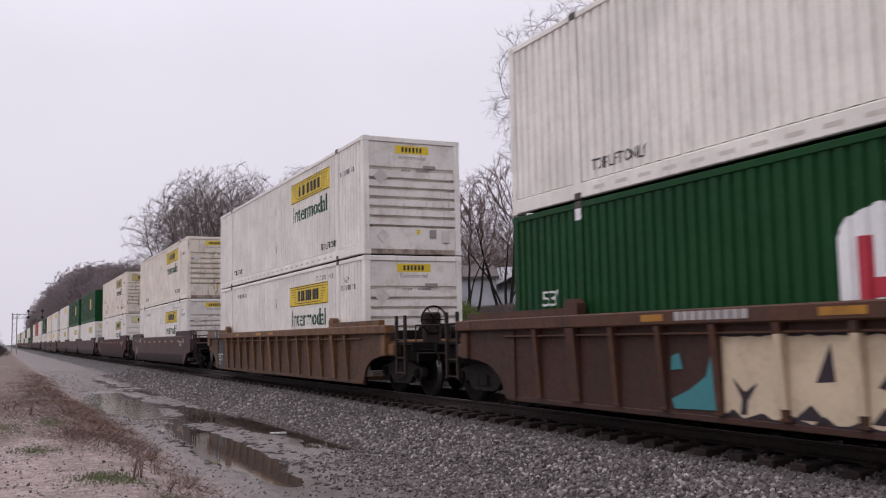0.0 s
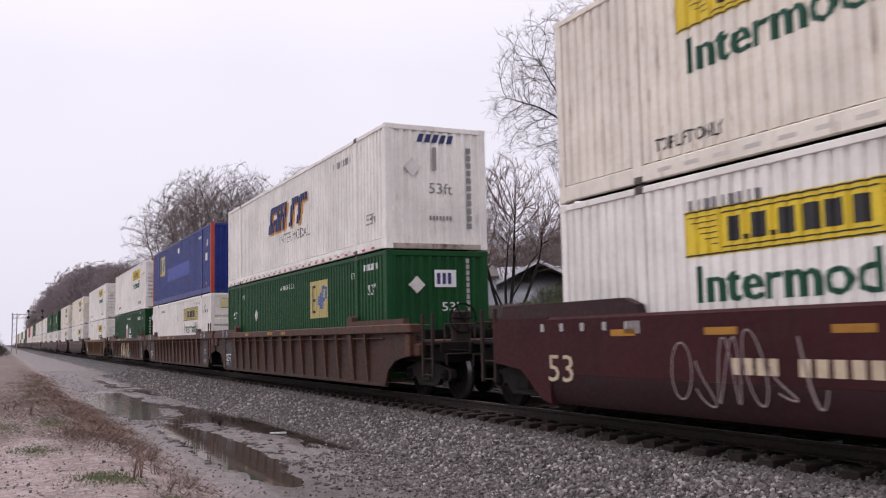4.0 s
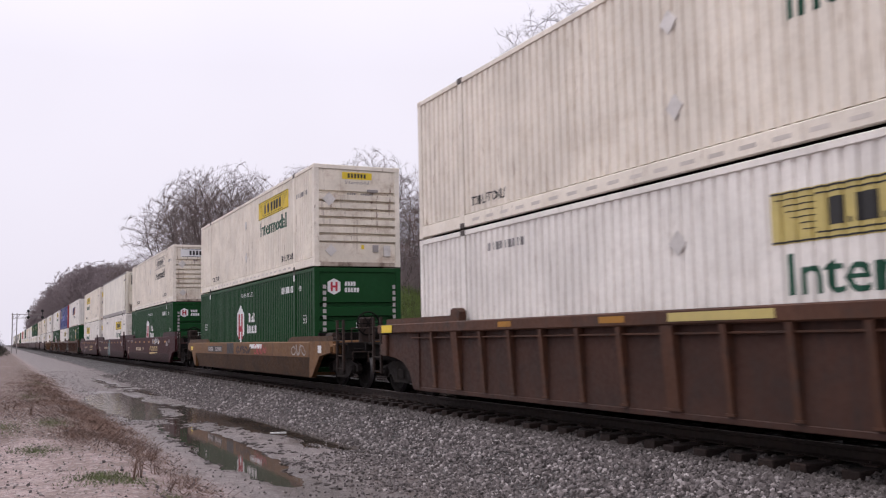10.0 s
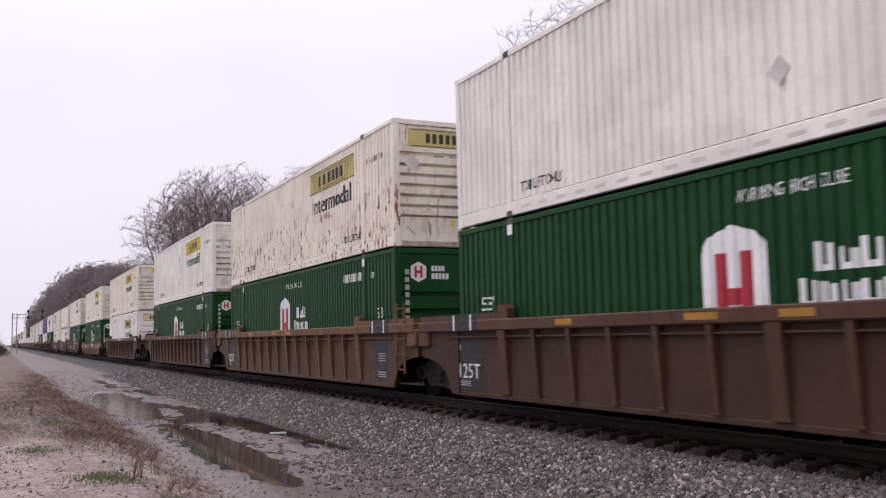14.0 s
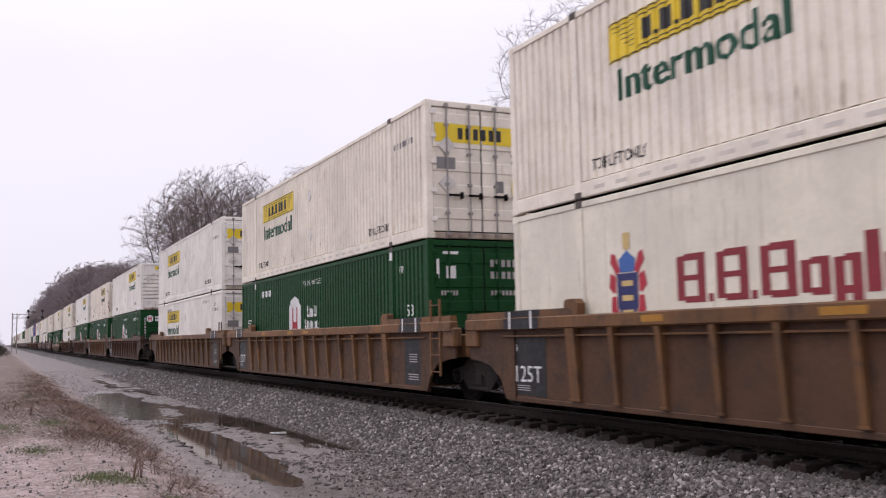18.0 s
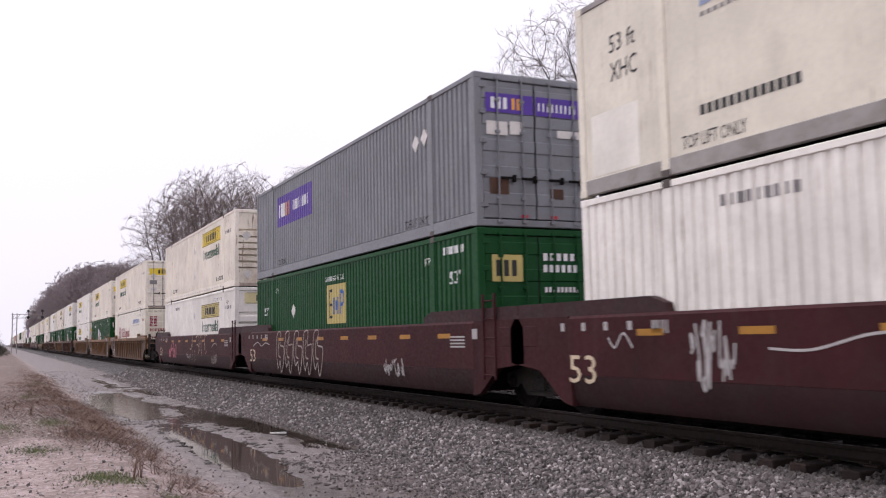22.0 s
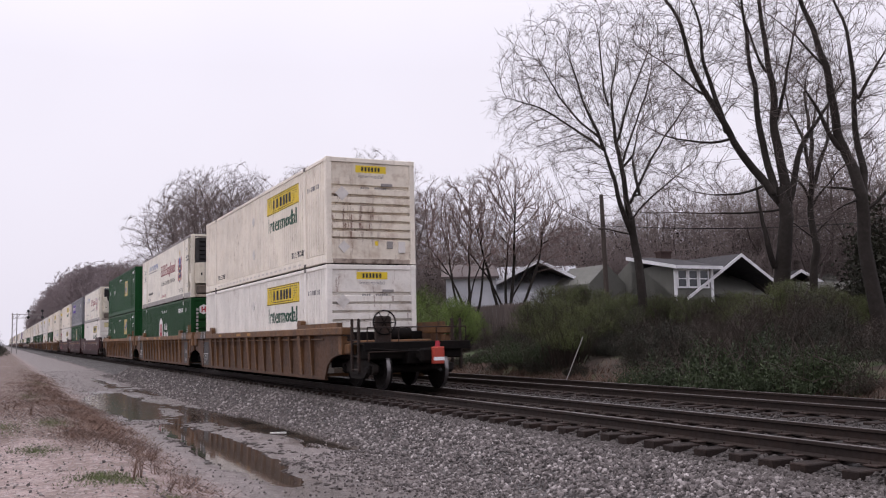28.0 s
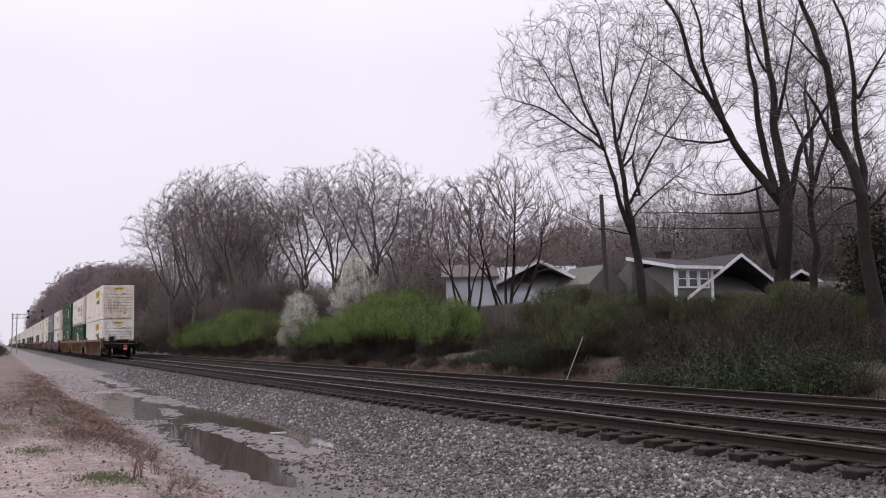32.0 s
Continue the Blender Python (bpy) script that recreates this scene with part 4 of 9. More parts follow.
def jb_marks(yb, z0, tone="d_yellow", green="d_green", end=True, big=False, top_only=True, door=False, rear_tone="d_white"):
    def go():
        o = banner(yb, 3.6, z0, z0 + 0.59, 6, True, tone)
        o += word_intermodal(yb - 0.2, 3.2, z0 - 0.57, 0.46, green)
        if top_only:
            for y in (3.4, 13.8):
                o.append(("lettering", heavy_text("TOP LIFT ONLY", y, 0.38, 0.17, 1.3, XS, 0.004, True, 0.006), "d_black"))
        else:
            o.append(("lettering", side_text("STACK LIMIT 3 HIGH", 3.9, 2.5, 0.13, 1.5, XS, 0.004, True), "d_grey"))
            o.append(("lettering", side_text("WTP", 1.55, 2.3, 0.16, 0.34, XS, 0.004, True), "d_grey"))
            o += id_bars(13.2, 1.3, 2.42, 0.14, 9, "d_grey")
        o += id_bars(1.75, 1.1, 2.12, 0.13, 7, "d_grey")
        o += [("placard", diamond(8.05, 2.05, 0.17), "diamond"), ("placard", diamond(8.0, 0.9, 0.17), "diamond")]
        if door:
            o += [("banner", rear_marks([(-1.08, -0.03, 2.02, 2.42), (0.03, 1.08, 2.02, 2.42)], 0.006), "d_yellow"), ("banner_lettering", rear_marks(rear_bars(-0.55, 1.1, 2.1, 2.34, 6), 0.002), "d_black"), ("warning_sticker", rear_marks([(0.72, 1.0, 0.95, 1.3)], 0.006), "d_yellow"), ("sticker", rear_marks([(-1.05, -0.62, 1.45, 1.7), (0.32, 0.52, 1.0, 1.25)], 0.006), "d_grey"), ("placard", rear_diamond(-0.82, 1.95, 0.2, 0.0), "diamond"), ("placard", rear_diamond(-0.82, 1.15, 0.2, 0.0), "diamond"), ("number_marking", rear_marks(rear_bars(0.72, 0.3, 1.78, 1.86, 6) + rear_bars(0.72, 0.34, 1.62, 1.7, 6), 0.006), "d_grey")]
        elif end:
            if big:
                o += [("banner_frame", rear_marks([(-0.85, 0.85, 2.28, 2.3), (-0.85, 0.85, 2.66, 2.68)], 0.026), "d_black"), ("banner", rear_marks([(-0.92, 0.92, 2.27, 2.69)], 0.0285), rear_tone), ("banner_lettering", rear_marks(rear_bars(-0.48, 1.0, 2.37, 2.59, 6), 0.024), "d_black")]
            else:
                o += [("banner", rear_marks([(-0.45, 0.45, 2.5, 2.7)], 0.026), tone), ("banner_lettering", rear_marks(rear_bars(-0.28, 0.58, 2.54, 2.66, 6), 0.022), "d_black"), ("lettering", rear_text("Intermodal", -0.36, 2.36, 0.1, 0.72, 0.026), "d_grey")]
            o += ([] if big and not top_only else [("placard", rear_diamond(-0.85, 1.9, 0.2, 0.0), "diamond"), ("placard", rear_diamond(-0.8, 0.45, 0.17, 0.02), "diamond")]) + [("number_marking", rear_marks(rear_bars(-0.3, 0.26, 2.0, 2.1, 4) + rear_bars(0.1, 0.36, 2.0, 2.1, 6), 0.012), "d_grey"), ("document_box", MB().box((0.3, -0.02, 2.14), (0.62, 0.04, 2.22), 0.006), "rail_grey"), ("vent", MB().box((0.45, 0.0, 0.42), (0.62, 0.05, 0.62), 0.006), "rail_grey"), ("data_plate", MB().box((0.78, -0.01, 0.3), (0.98, 0.05, 0.62), 0.008), "diamond"), ("sticker", rear_marks([(0.1, 0.19, 0.5, 0.62)], 0.026), "d_yellow")]
        return o
    return go


def hub_marks(yh, hexed=True, door=False, front_id=False):
    def go():
        out = [(-0.0, 1.36), (0.3, 1.24), (0.42, 1.05), (0.42, 0.0), (-0.42, 0.0), (-0.42, 1.05), (-0.3, 1.24)]
        if hexed:
            out = [(0, 1.36), (0.42, 1.02), (0.42, 0.34), (0, 0), (-0.42, 0.34), (-0.42, 1.02)]
        o = [("emblem", polygon_mark([(yh + a * 1.35, 0.82 + b) for a, b in out], XS, 0.004, True), "d_white")]
        o.append(("emblem_mark", marks([(yh + 0.12, yh + 0.3, 0.95, 1.85), (yh - 0.3, yh - 0.12, 0.95, 1.85), (yh - 0.12, yh + 0.12, 1.22, 1.42)], XS, 0.008, True), "d_red"))
        ly = yh - 1.25
        bars = []
        for y, w, z0, z1 in [(ly - 0.30 * i, 0.25, 1.53, 1.85 if i != 1 else 1.77) for i in range(3)] + [(ly + 0.23 - 0.27 * i, 0.235, 1.15, 1.42 + (0.05 if i == 0 else 0)) for i in range(5)]:
            bars += [(y - 0.085, y, z0, z1), (y - w, y - w + 0.085, z0, z1 - 0.03), (y - w + 0.085, y - 0.085, z0, z0 + 0.07)]
        o.append(("wordmark", marks(bars, XS, 0.004, True), "d_white"))
        o.append(("lettering", side_text("WARNING HIGH CUBE", 8.8, 2.42, 0.15, 1.65, XS, 0.004, True), "d_white"))
        o += id_bars(13.5 if front_id else 3.5, 1.3, 2.3, 0.2, 9, "d_white")
        o.append(("lettering", side_text("53'", 1.18, 1.36, 0.24, 0.46, XS, 0.004, True), "d_white"))
        o.append(("lettering", side_text("WTP", 1.62, 2.3, 0.15, 0.3, XS, 0.004, True), "d_white"))
        o.append(("lettering", side_text("53'", 15.3, 1.36, 0.24, 0.46, XS, 0.004, True), "d_white"))
        o.append(("casting_plate", marks([(1.9, 2.06, 2.62, 2.8), (L - 2.06, L - 1.9, 2.62, 2.8)], 1.297, 0.003), "d_white"))
        if door:
            o += [("emblem", rear_marks([(-0.88, -0.66, 2.1, 2.36)], 0.006), "d_white"), ("number_marking", rear_marks(rear_bars(0.15, 0.8, 2.35, 2.5, 6) + rear_bars(0.15, 0.8, 2.1, 2.25, 6) + rear_bars(-1.0, 0.4, 1.75, 1.85, 6) + rear_bars(0.15, 0.8, 1.75, 1.85, 9), 0.006), "d_dim"), ("marker", rear_marks([(-1.1, -1.04, 2.1, 2.5), (-0.95, -0.6, 2.6, 2.66)], 0.006), "d_white")]
        else:
            xh, zh = -0.72, 2.36
            o += [("emblem", MB().add([(xh + a, 0.026, zh + b) for a, b in ((0, -0.23), (0.19, -0.13), (0.19, 0.13), (0, 0.23), (-0.19, 0.13), (-0.19, -0.13))], [(0, 1, 2, 3, 4, 5)]), "d_white"), ("emblem_mark", rear_marks([(xh - 0.1, xh - 0.04, zh - 0.13, zh + 0.13), (xh + 0.04, xh + 0.1, zh - 0.13, zh + 0.13), (xh - 0.04, xh + 0.04, zh - 0.03, zh + 0.03)], 0.022), "d_red"), ("wordmark", rear_marks(rear_bars(-0.4, 0.34, 2.38, 2.5, 4, 0.75) + rear_bars(-0.4, 0.44, 2.2, 2.33, 5, 0.75), 0.026), "d_white"), ("lettering", rear_text("WARNING HIGH CUBE", -0.32, 1.6, 0.1, 1.0, 0.012), "d_white"), ("lettering", rear_text("53'", -0.1, 1.2, 0.16, 0.38, -0.004), "d_white"), ("number_marking", rear_marks([(-1.06, -0.96, 2.3 - i * 0.17, 2.41 - i * 0.17) for i in range(10)] + [(1.03, 1.12, 2.3 - i * 0.17, 2.41 - i * 0.17) for i in range(10)], -0.003), "d_dim")]
        return o
    return go


def emp_panel(yl, z0, wide=1.55, tall=1.02):
    """Yellow panel with one dark and two blue letter shapes."""
    e = [(yl - 0.3, yl - 0.18, z0 + 0.14, z0 + tall - 0.12)]
    e += [(yl - 0.5, yl - 0.3, z0 + a, z0 + a + 0.07) for a in (0.14, 0.46, tall - 0.19)]
    b = [(yl - 0.66, yl - 0.56, z0 + 0.24, z0 + 0.68), (yl - 0.98, yl - 0.88, z0 + 0.24, z0 + 0.68), (yl - 0.8, yl - 0.74, z0 + 0.34, z0 + 0.6), (yl - 1.18, yl - 1.08, z0 + 0.24, z0 + 0.86), (yl - 1.42, yl - 1.34, z0 + 0.5, z0 + 0.82), (yl - 1.34, yl - 1.18, z0 + 0.76, z0 + 0.86), (yl - 1.34, yl - 1.18, z0 + 0.44, z0 + 0.53)]
    return [("emblem_panel", marks([(yl - wide, yl, z0, z0 + tall)], XS, 0.004, True), "d_oldyellow"), ("emblem_mark", marks(e, XS, 0.008, True), "d_black"), ("emblem_mark", marks(b, XS, 0.008, True), "d_blue")]


def emp_marks(yl, z0, tone="green", door=False):
    def go():
        o = emp_panel(yl, z0)
        if tone == "blue":
            o += [("fresh_paint", marks([(5.0, 11.1, 1.1, 1.75)], XS, 0.003, True), "blue_light"), ("lettering", side_text("53", 1.2, 2.0, 0.28, 0.42, XS, 0.004, True), "d_white"), ("patch", marks([(0.82, 1.24, 1.4, 1.72), (7.75, 8.1, 2.3, 2.55)], XS, 0.004, True), "d_white"), ("sticker", marks([(0.95, 1.2, 0.35, 0.5)], XS, 0.004, True), "d_amber"), ("lettering", rear_text("53", -0.35, 2.1, 0.28, 0.42, 0.012), "d_white"), ("patch", rear_marks([(-0.38, 0.08, 1.62, 1.95), (-0.35, 0.08, 0.85, 1.12)], 0.012), "d_white"), ("number_marking", rear_marks([(0.72, 0.78, 1.2 + i * 0.14, 1.3 + i * 0.14) for i in range(10)], 0.012), "d_white")]
            o += id_bars(2.9, 0.7, 2.45, 0.12, 6, "d_white")
        else:
            o += id_bars(1.5, 0.95, 2.5, 0.15, 8, "d_white")
            o += [("lettering", side_text("53'", 1.25, 1.92, 0.24, 0.46, XS, 0.004, True), "d_white"), ("lettering", side_text("WTP", 2.45, 2.35, 0.16, 0.32, XS, 0.004, True), "d_white"), ("lettering", side_text("WARNING HIGH CUBE", 8.9, 2.42, 0.13, 1.5, XS, 0.004, True), "d_white"), ("lettering", side_text("53'", 15.25, 1.7, 0.24, 0.46, XS, 0.004, True), "d_white"), ("placard", diamond(11.9, 1.75, 0.2), "diamond"), ("lettering", side_text("WTP", 13.9, 2.35, 0.16, 0.32, XS, 0.004, True), "d_white")]
            if door:
                o += [("emblem_panel", rear_marks([(-1.0, -0.35, 1.9, 2.4)], 0.006), "d_oldyellow"), ("emblem_mark", rear_marks(rear_bars(-0.92, 0.5, 2.0, 2.3, 3), 0.002), "d_black"), ("number_marking", rear_marks(rear_bars(0.1, 0.75, 2.3, 2.44, 5) + rear_bars(0.1, 0.8, 2.08, 2.22, 6) + rear_bars(0.12, 0.8, 1.7, 1.8, 9), 0.006), "d_white")]
            else:
                o += [("emblem_panel", rear_marks([(-0.1, 0.45, 2.05, 2.45)], 0.012), "d_white"), ("emblem_mark", rear_marks(rear_bars(-0.04, 0.42, 2.12, 2.38, 3), 0.008), "d_navy"), ("lettering", rear_text("53'", 0.08, 1.5, 0.2, 0.42, 0.012), "d_white"), ("placard", rear_diamond(-0.55, 2.1, 0.2, 0.0), "diamond"), ("number_marking", rear_marks([(0.72, 0.8, 1.35 + i * 0.14, 1.46 + i * 0.14) for i in range(10)], 0.012), "d_dim")]
        return o
    return go


def swift_marks():
    def slant(yl, w, z0, z1, shift=0.0):
        """Five leaning letter shapes."""
        polys = []
        for i in range(5):
            y = yl - i * w / 5
            k = (z1 - z0) * 0.42
            wd = w / 5 * 0.8
            polys.append([(y - shift, z0 - shift), (y - wd * 0.45 - shift, z0 - shift), (y - wd * 0.45 - k - shift, z1 - shift), (y - k - shift, z1 - shift)])
            if i in (0, 1, 3, 4):
                polys.append([(y - k * 0.9 - shift, z1 - 0.2 - shift), (y - k - wd - shift, z1 - 0.2 - shift), (y - k - wd * 1.1 - shift, z1 - shift), (y - k - shift, z1 - shift)])
            if i in (0, 1):
                polys.append([(y - wd * 0.3 - shift, z0 - shift), (y - wd - shift, z0 - shift), (y - wd * 1.05 - k * (0.5 if i == 0 else 0.9) - shift, z0 + (0.4 if i == 0 else 0.75) - shift), (y - wd * 0.7 - k * (0.5 if i == 0 else 0.9) - shift, z0 + (0.4 if i == 0 else 0.75) - shift)])
        return polys

    def many(polys, lift):
        mb = MB()
        for i, p in enumerate(polys):
            q = polygon_mark(p, XS, lift + 0.0012 * i, True)
            mb.add(q.v, q.f)
        return mb

    def go():
        o = [("wordmark_shade", many(slant(10.2, 4.0, 1.38, 2.2, 0.07), 0.004), "d_orange"), ("wordmark", many(slant(10.25, 4.0, 1.38, 2.2), 0.024), "d_navy")]
        o += [("lettering", side_text("INTERMODAL", 8.95, 0.93, 0.3, 3.1, XS, 0.004, True), "d_grey"), ("lettering", side_text("53ft", 1.3, 0.65, 0.26, 0.6, XS, 0.004, True), "d_grey")]
        o += id_bars(3.7, 1.4, 2.38, 0.17, 9, "d_grey")
        o.append(("reflector_strip", marks([(15.6 - i * 0.62, 15.82 - i * 0.62, 0.05, 0.1) for i in range(25)], 1.2945, 0.004), "d_red"))
        x0 = -0.5
        lean = MB()
        for i in range(5):
            x = x0 + i * 0.19
            lean.add([(x, 0.012, 2.5), (x + 0.13, 0.012, 2.5), (x + 0.2, 0.012, 2.7), (x + 0.07, 0.012, 2.7)], [(0, 1, 2, 3)])
        o += [("wordmark", lean, "d_navy"), ("lettering", rear_text("53ft", -0.2, 1.3, 0.25, 0.6, 0.012), "d_grey"), ("number_marking", rear_marks([(0.78, 0.9, 0.5 + i * 0.18, 0.63 + i * 0.18) for i in range(11)], 0.012), "d_grey"), ("placard", rear_diamond(-0.62, 1.9, 0.22, 0.0), "diamond"), ("vent", MB().box((-0.1, 0.0, 1.85), (0.0, 0.03, 2.4), 0.01), "rail_grey"), ("number_marking", rear_marks(rear_bars(-0.2, 0.6, 0.68, 0.78, 7), 0.012), "d_grey")]
        return o
    return go


def fedex_marks():
    def go():
        o = [("emblem_panel", marks([(10.08, 13.72, 1.5, 2.44)], XS, 0.004, True), "d_purple"), ("wordmark", marks(letter_bars(13.5, 0.78, 1.78, 2.2, 3, 0.66), XS, 0.008, True), "d_white"), ("wordmark", marks(letter_bars(12.7, 0.5, 1.78, 2.2, 2, 0.66), XS, 0.008, True), "d_orange"), ("wordmark", marks(letter_bars(12.0, 1.7, 1.85, 2.15, 10, 0.45), XS, 0.008, True), "d_white")]
        o += [("placard", diamond(2.75, 2.05, 0.18), "diamond"), ("placard", diamond(2.3, 2.1, 0.18), "diamond")]
        for y in (3.4, 13.7):
            o.append(("lettering", side_text("TOP LIFT ONLY", y, 0.3, 0.17, 1.15, XS, 0.004, True), "d_black"))
        o += [("emblem_panel", rear_marks([(-1.06, -0.03, 2.15, 2.52), (0.03, 1.06, 2.15, 2.52)], 0.006), "d_purple"), ("wordmark", rear_marks(rear_bars(-0.95, 0.4, 2.22, 2.44, 3), 0.002), "d_white"), ("wordmark", rear_marks(rear_bars(-0.5, 0.22, 2.22, 2.44, 2), 0.002), "d_orange"), ("wordmark", rear_marks(rear_bars(0.08, 0.9, 2.24, 2.4, 9, 0.4), 0.002), "d_white"), ("patch", rear_marks([(-0.55, -0.25, 1.75, 2.0), (-1.05, -0.6, 1.72, 1.98), (0.5, 1.0, 1.75, 1.9)], 0.006), "diamond"), ("rust_patch", rear_marks([(-1.0, -0.6, 0.6, 0.9), (0.3, 0.6, 0.55, 0.75)], 0.006), "brown_car"), ("tail_marker", rear_marks([(-0.35, -0.2, 0.17, 0.23), (0.3, 0.45, 0.17, 0.23)], 0.006), "d_red")]
        return o
    return go


def crest(y, z, s, waved=False):
    """A shield with helmet and mantling, in plain shapes."""
    sh = [(y + 0.30 * s, z + 0.95 * s), (y - 0.30 * s, z + 0.95 * s), (y - 0.30 * s, z + 0.35 * s), (y, z), (y + 0.30 * s, z + 0.35 * s)]
    o = [("crest_shield", polygon_mark(sh, XS, 0.006, waved), "d_navy")]
    red = MB()
    for k in (-1, 1):
        for poly in (((0.20, 1.0), (0.34, 1.30), (0.46, 1.34), (0.50, 1.16), (0.38, 1.02), (0.34, 0.92)), ((0.33, 0.9), (0.50, 0.98), (0.55, 0.72), (0.42, 0.60), (0.34, 0.62)), ((0.33, 0.55), (0.47, 0.55), (0.50, 0.30), (0.36, 0.12), (0.24, 0.20), (0.32, 0.34))):
            q = polygon_mark([(y + k * a * s, z + b * s) for a, b in poly], XS, 0.006, waved)
            red.add(q.v, q.f)
    o.append(("crest_mantling", red, "d_red"))
    o.append(("crest_helmet", polygon_mark([(y + 0.2 * s, z + 0.97 * s), (y - 0.2 * s, z + 0.97 * s), (y - 0.24 * s, z + 1.2 * s), (y, z + 1.36 * s), (y + 0.24 * s, z + 1.2 * s)], XS, 0.006, waved), "d_blue"))
    o.append(("crest_gold", marks([(y - 0.1 * s, y + 0.1 * s, z + 1.38 * s, z + 1.68 * s)] + [(y - 0.16 * s, y + 0.16 * s, z + (0.2 + 0.26 * i) * s, z + (0.3 + 0.26 * i) * s) for i in range(3)], XS, 0.009, waved), "d_gold"))
    return o


def england_bars(yl, wide, z, h):
    """Heavy black-letter shapes: three tall capitals with points between, then six small letters, each a ring of thick stems."""
    r, y = [], yl
    unit = wide / 10.3
    for w, low, high, gap in ((1.25, 0, 1.0, 0.1), (0.22, 0, 0.16, 0.14), (1.25, 0, 1.0, 0.1), (0.22, 0, 0.16, 0.14), (1.25, 0, 1.0, 0.12), (0.95, 0, 0.66, 0.1), (0.85, -0.28, 0.66, 0.1), (0.42, 0, 1.0, 0.1), (0.85, 0, 0.66, 0.1), (0.95, 0, 0.66, 0.1), (0.85, 0, 1.06, 0.0)):
        a, b = y, y - w * unit
        t = min(0.34 * unit, w * unit * 0.5)
        z0, z1 = z + low * h, z + high * h
        if w < 0.5:
            r.append((b, a, z0, z1))
        else:
            tall = high > 0.9
            r += [(a - t, a, z0 + 0.05 * h, z + min(high, 1.0 if w > 1 else 0.66) * h - 0.04 * h), (b, b + t, z0, z1), (b + t, a - t, z, z + 0.13 * h), (b + t, a - t, z + (0.86 if tall and w > 1 else 0.54) * h, z + (1.0 if tall and w > 1 else 0.66) * h)]
            if w > 1:
                r.append((b + t, a - t, z + 0.45 * h, z + 0.56 * h))
        y = b - gap * unit
    return r


def leaning_letters(yl, wide, z0, z1, n):
    """A row of leaning open letter shapes: two stems with a bar at head or foot."""
    mb, step, tall = MB(), wide / n, z1 - z0
    for i in range(n):
        y, w = yl - i * step, step * 0.78
        t = w * 0.26
        for j, (a, b, c, d) in enumerate(((0, t, 0, 1), (w - t, w, 0.0 if i % 3 else 0.4, 1), (t * 0.6, w - t * 0.6, 0.8, 1) if i % 2 else (t * 0.6, w - t * 0.6, 0.0, 0.2))):
            q = polygon_mark([(y - a - 0.3 * tall * c, z0 + c * tall), (y - b - 0.3 * tall * c, z0 + c * tall), (y - b - 0.3 * tall * d, z0 + d * tall), (y - a - 0.3 * tall * d, z0 + d * tall)], XS, 0.004 + 0.001 * j, False)
            mb.add(q.v, q.f)
    return mb


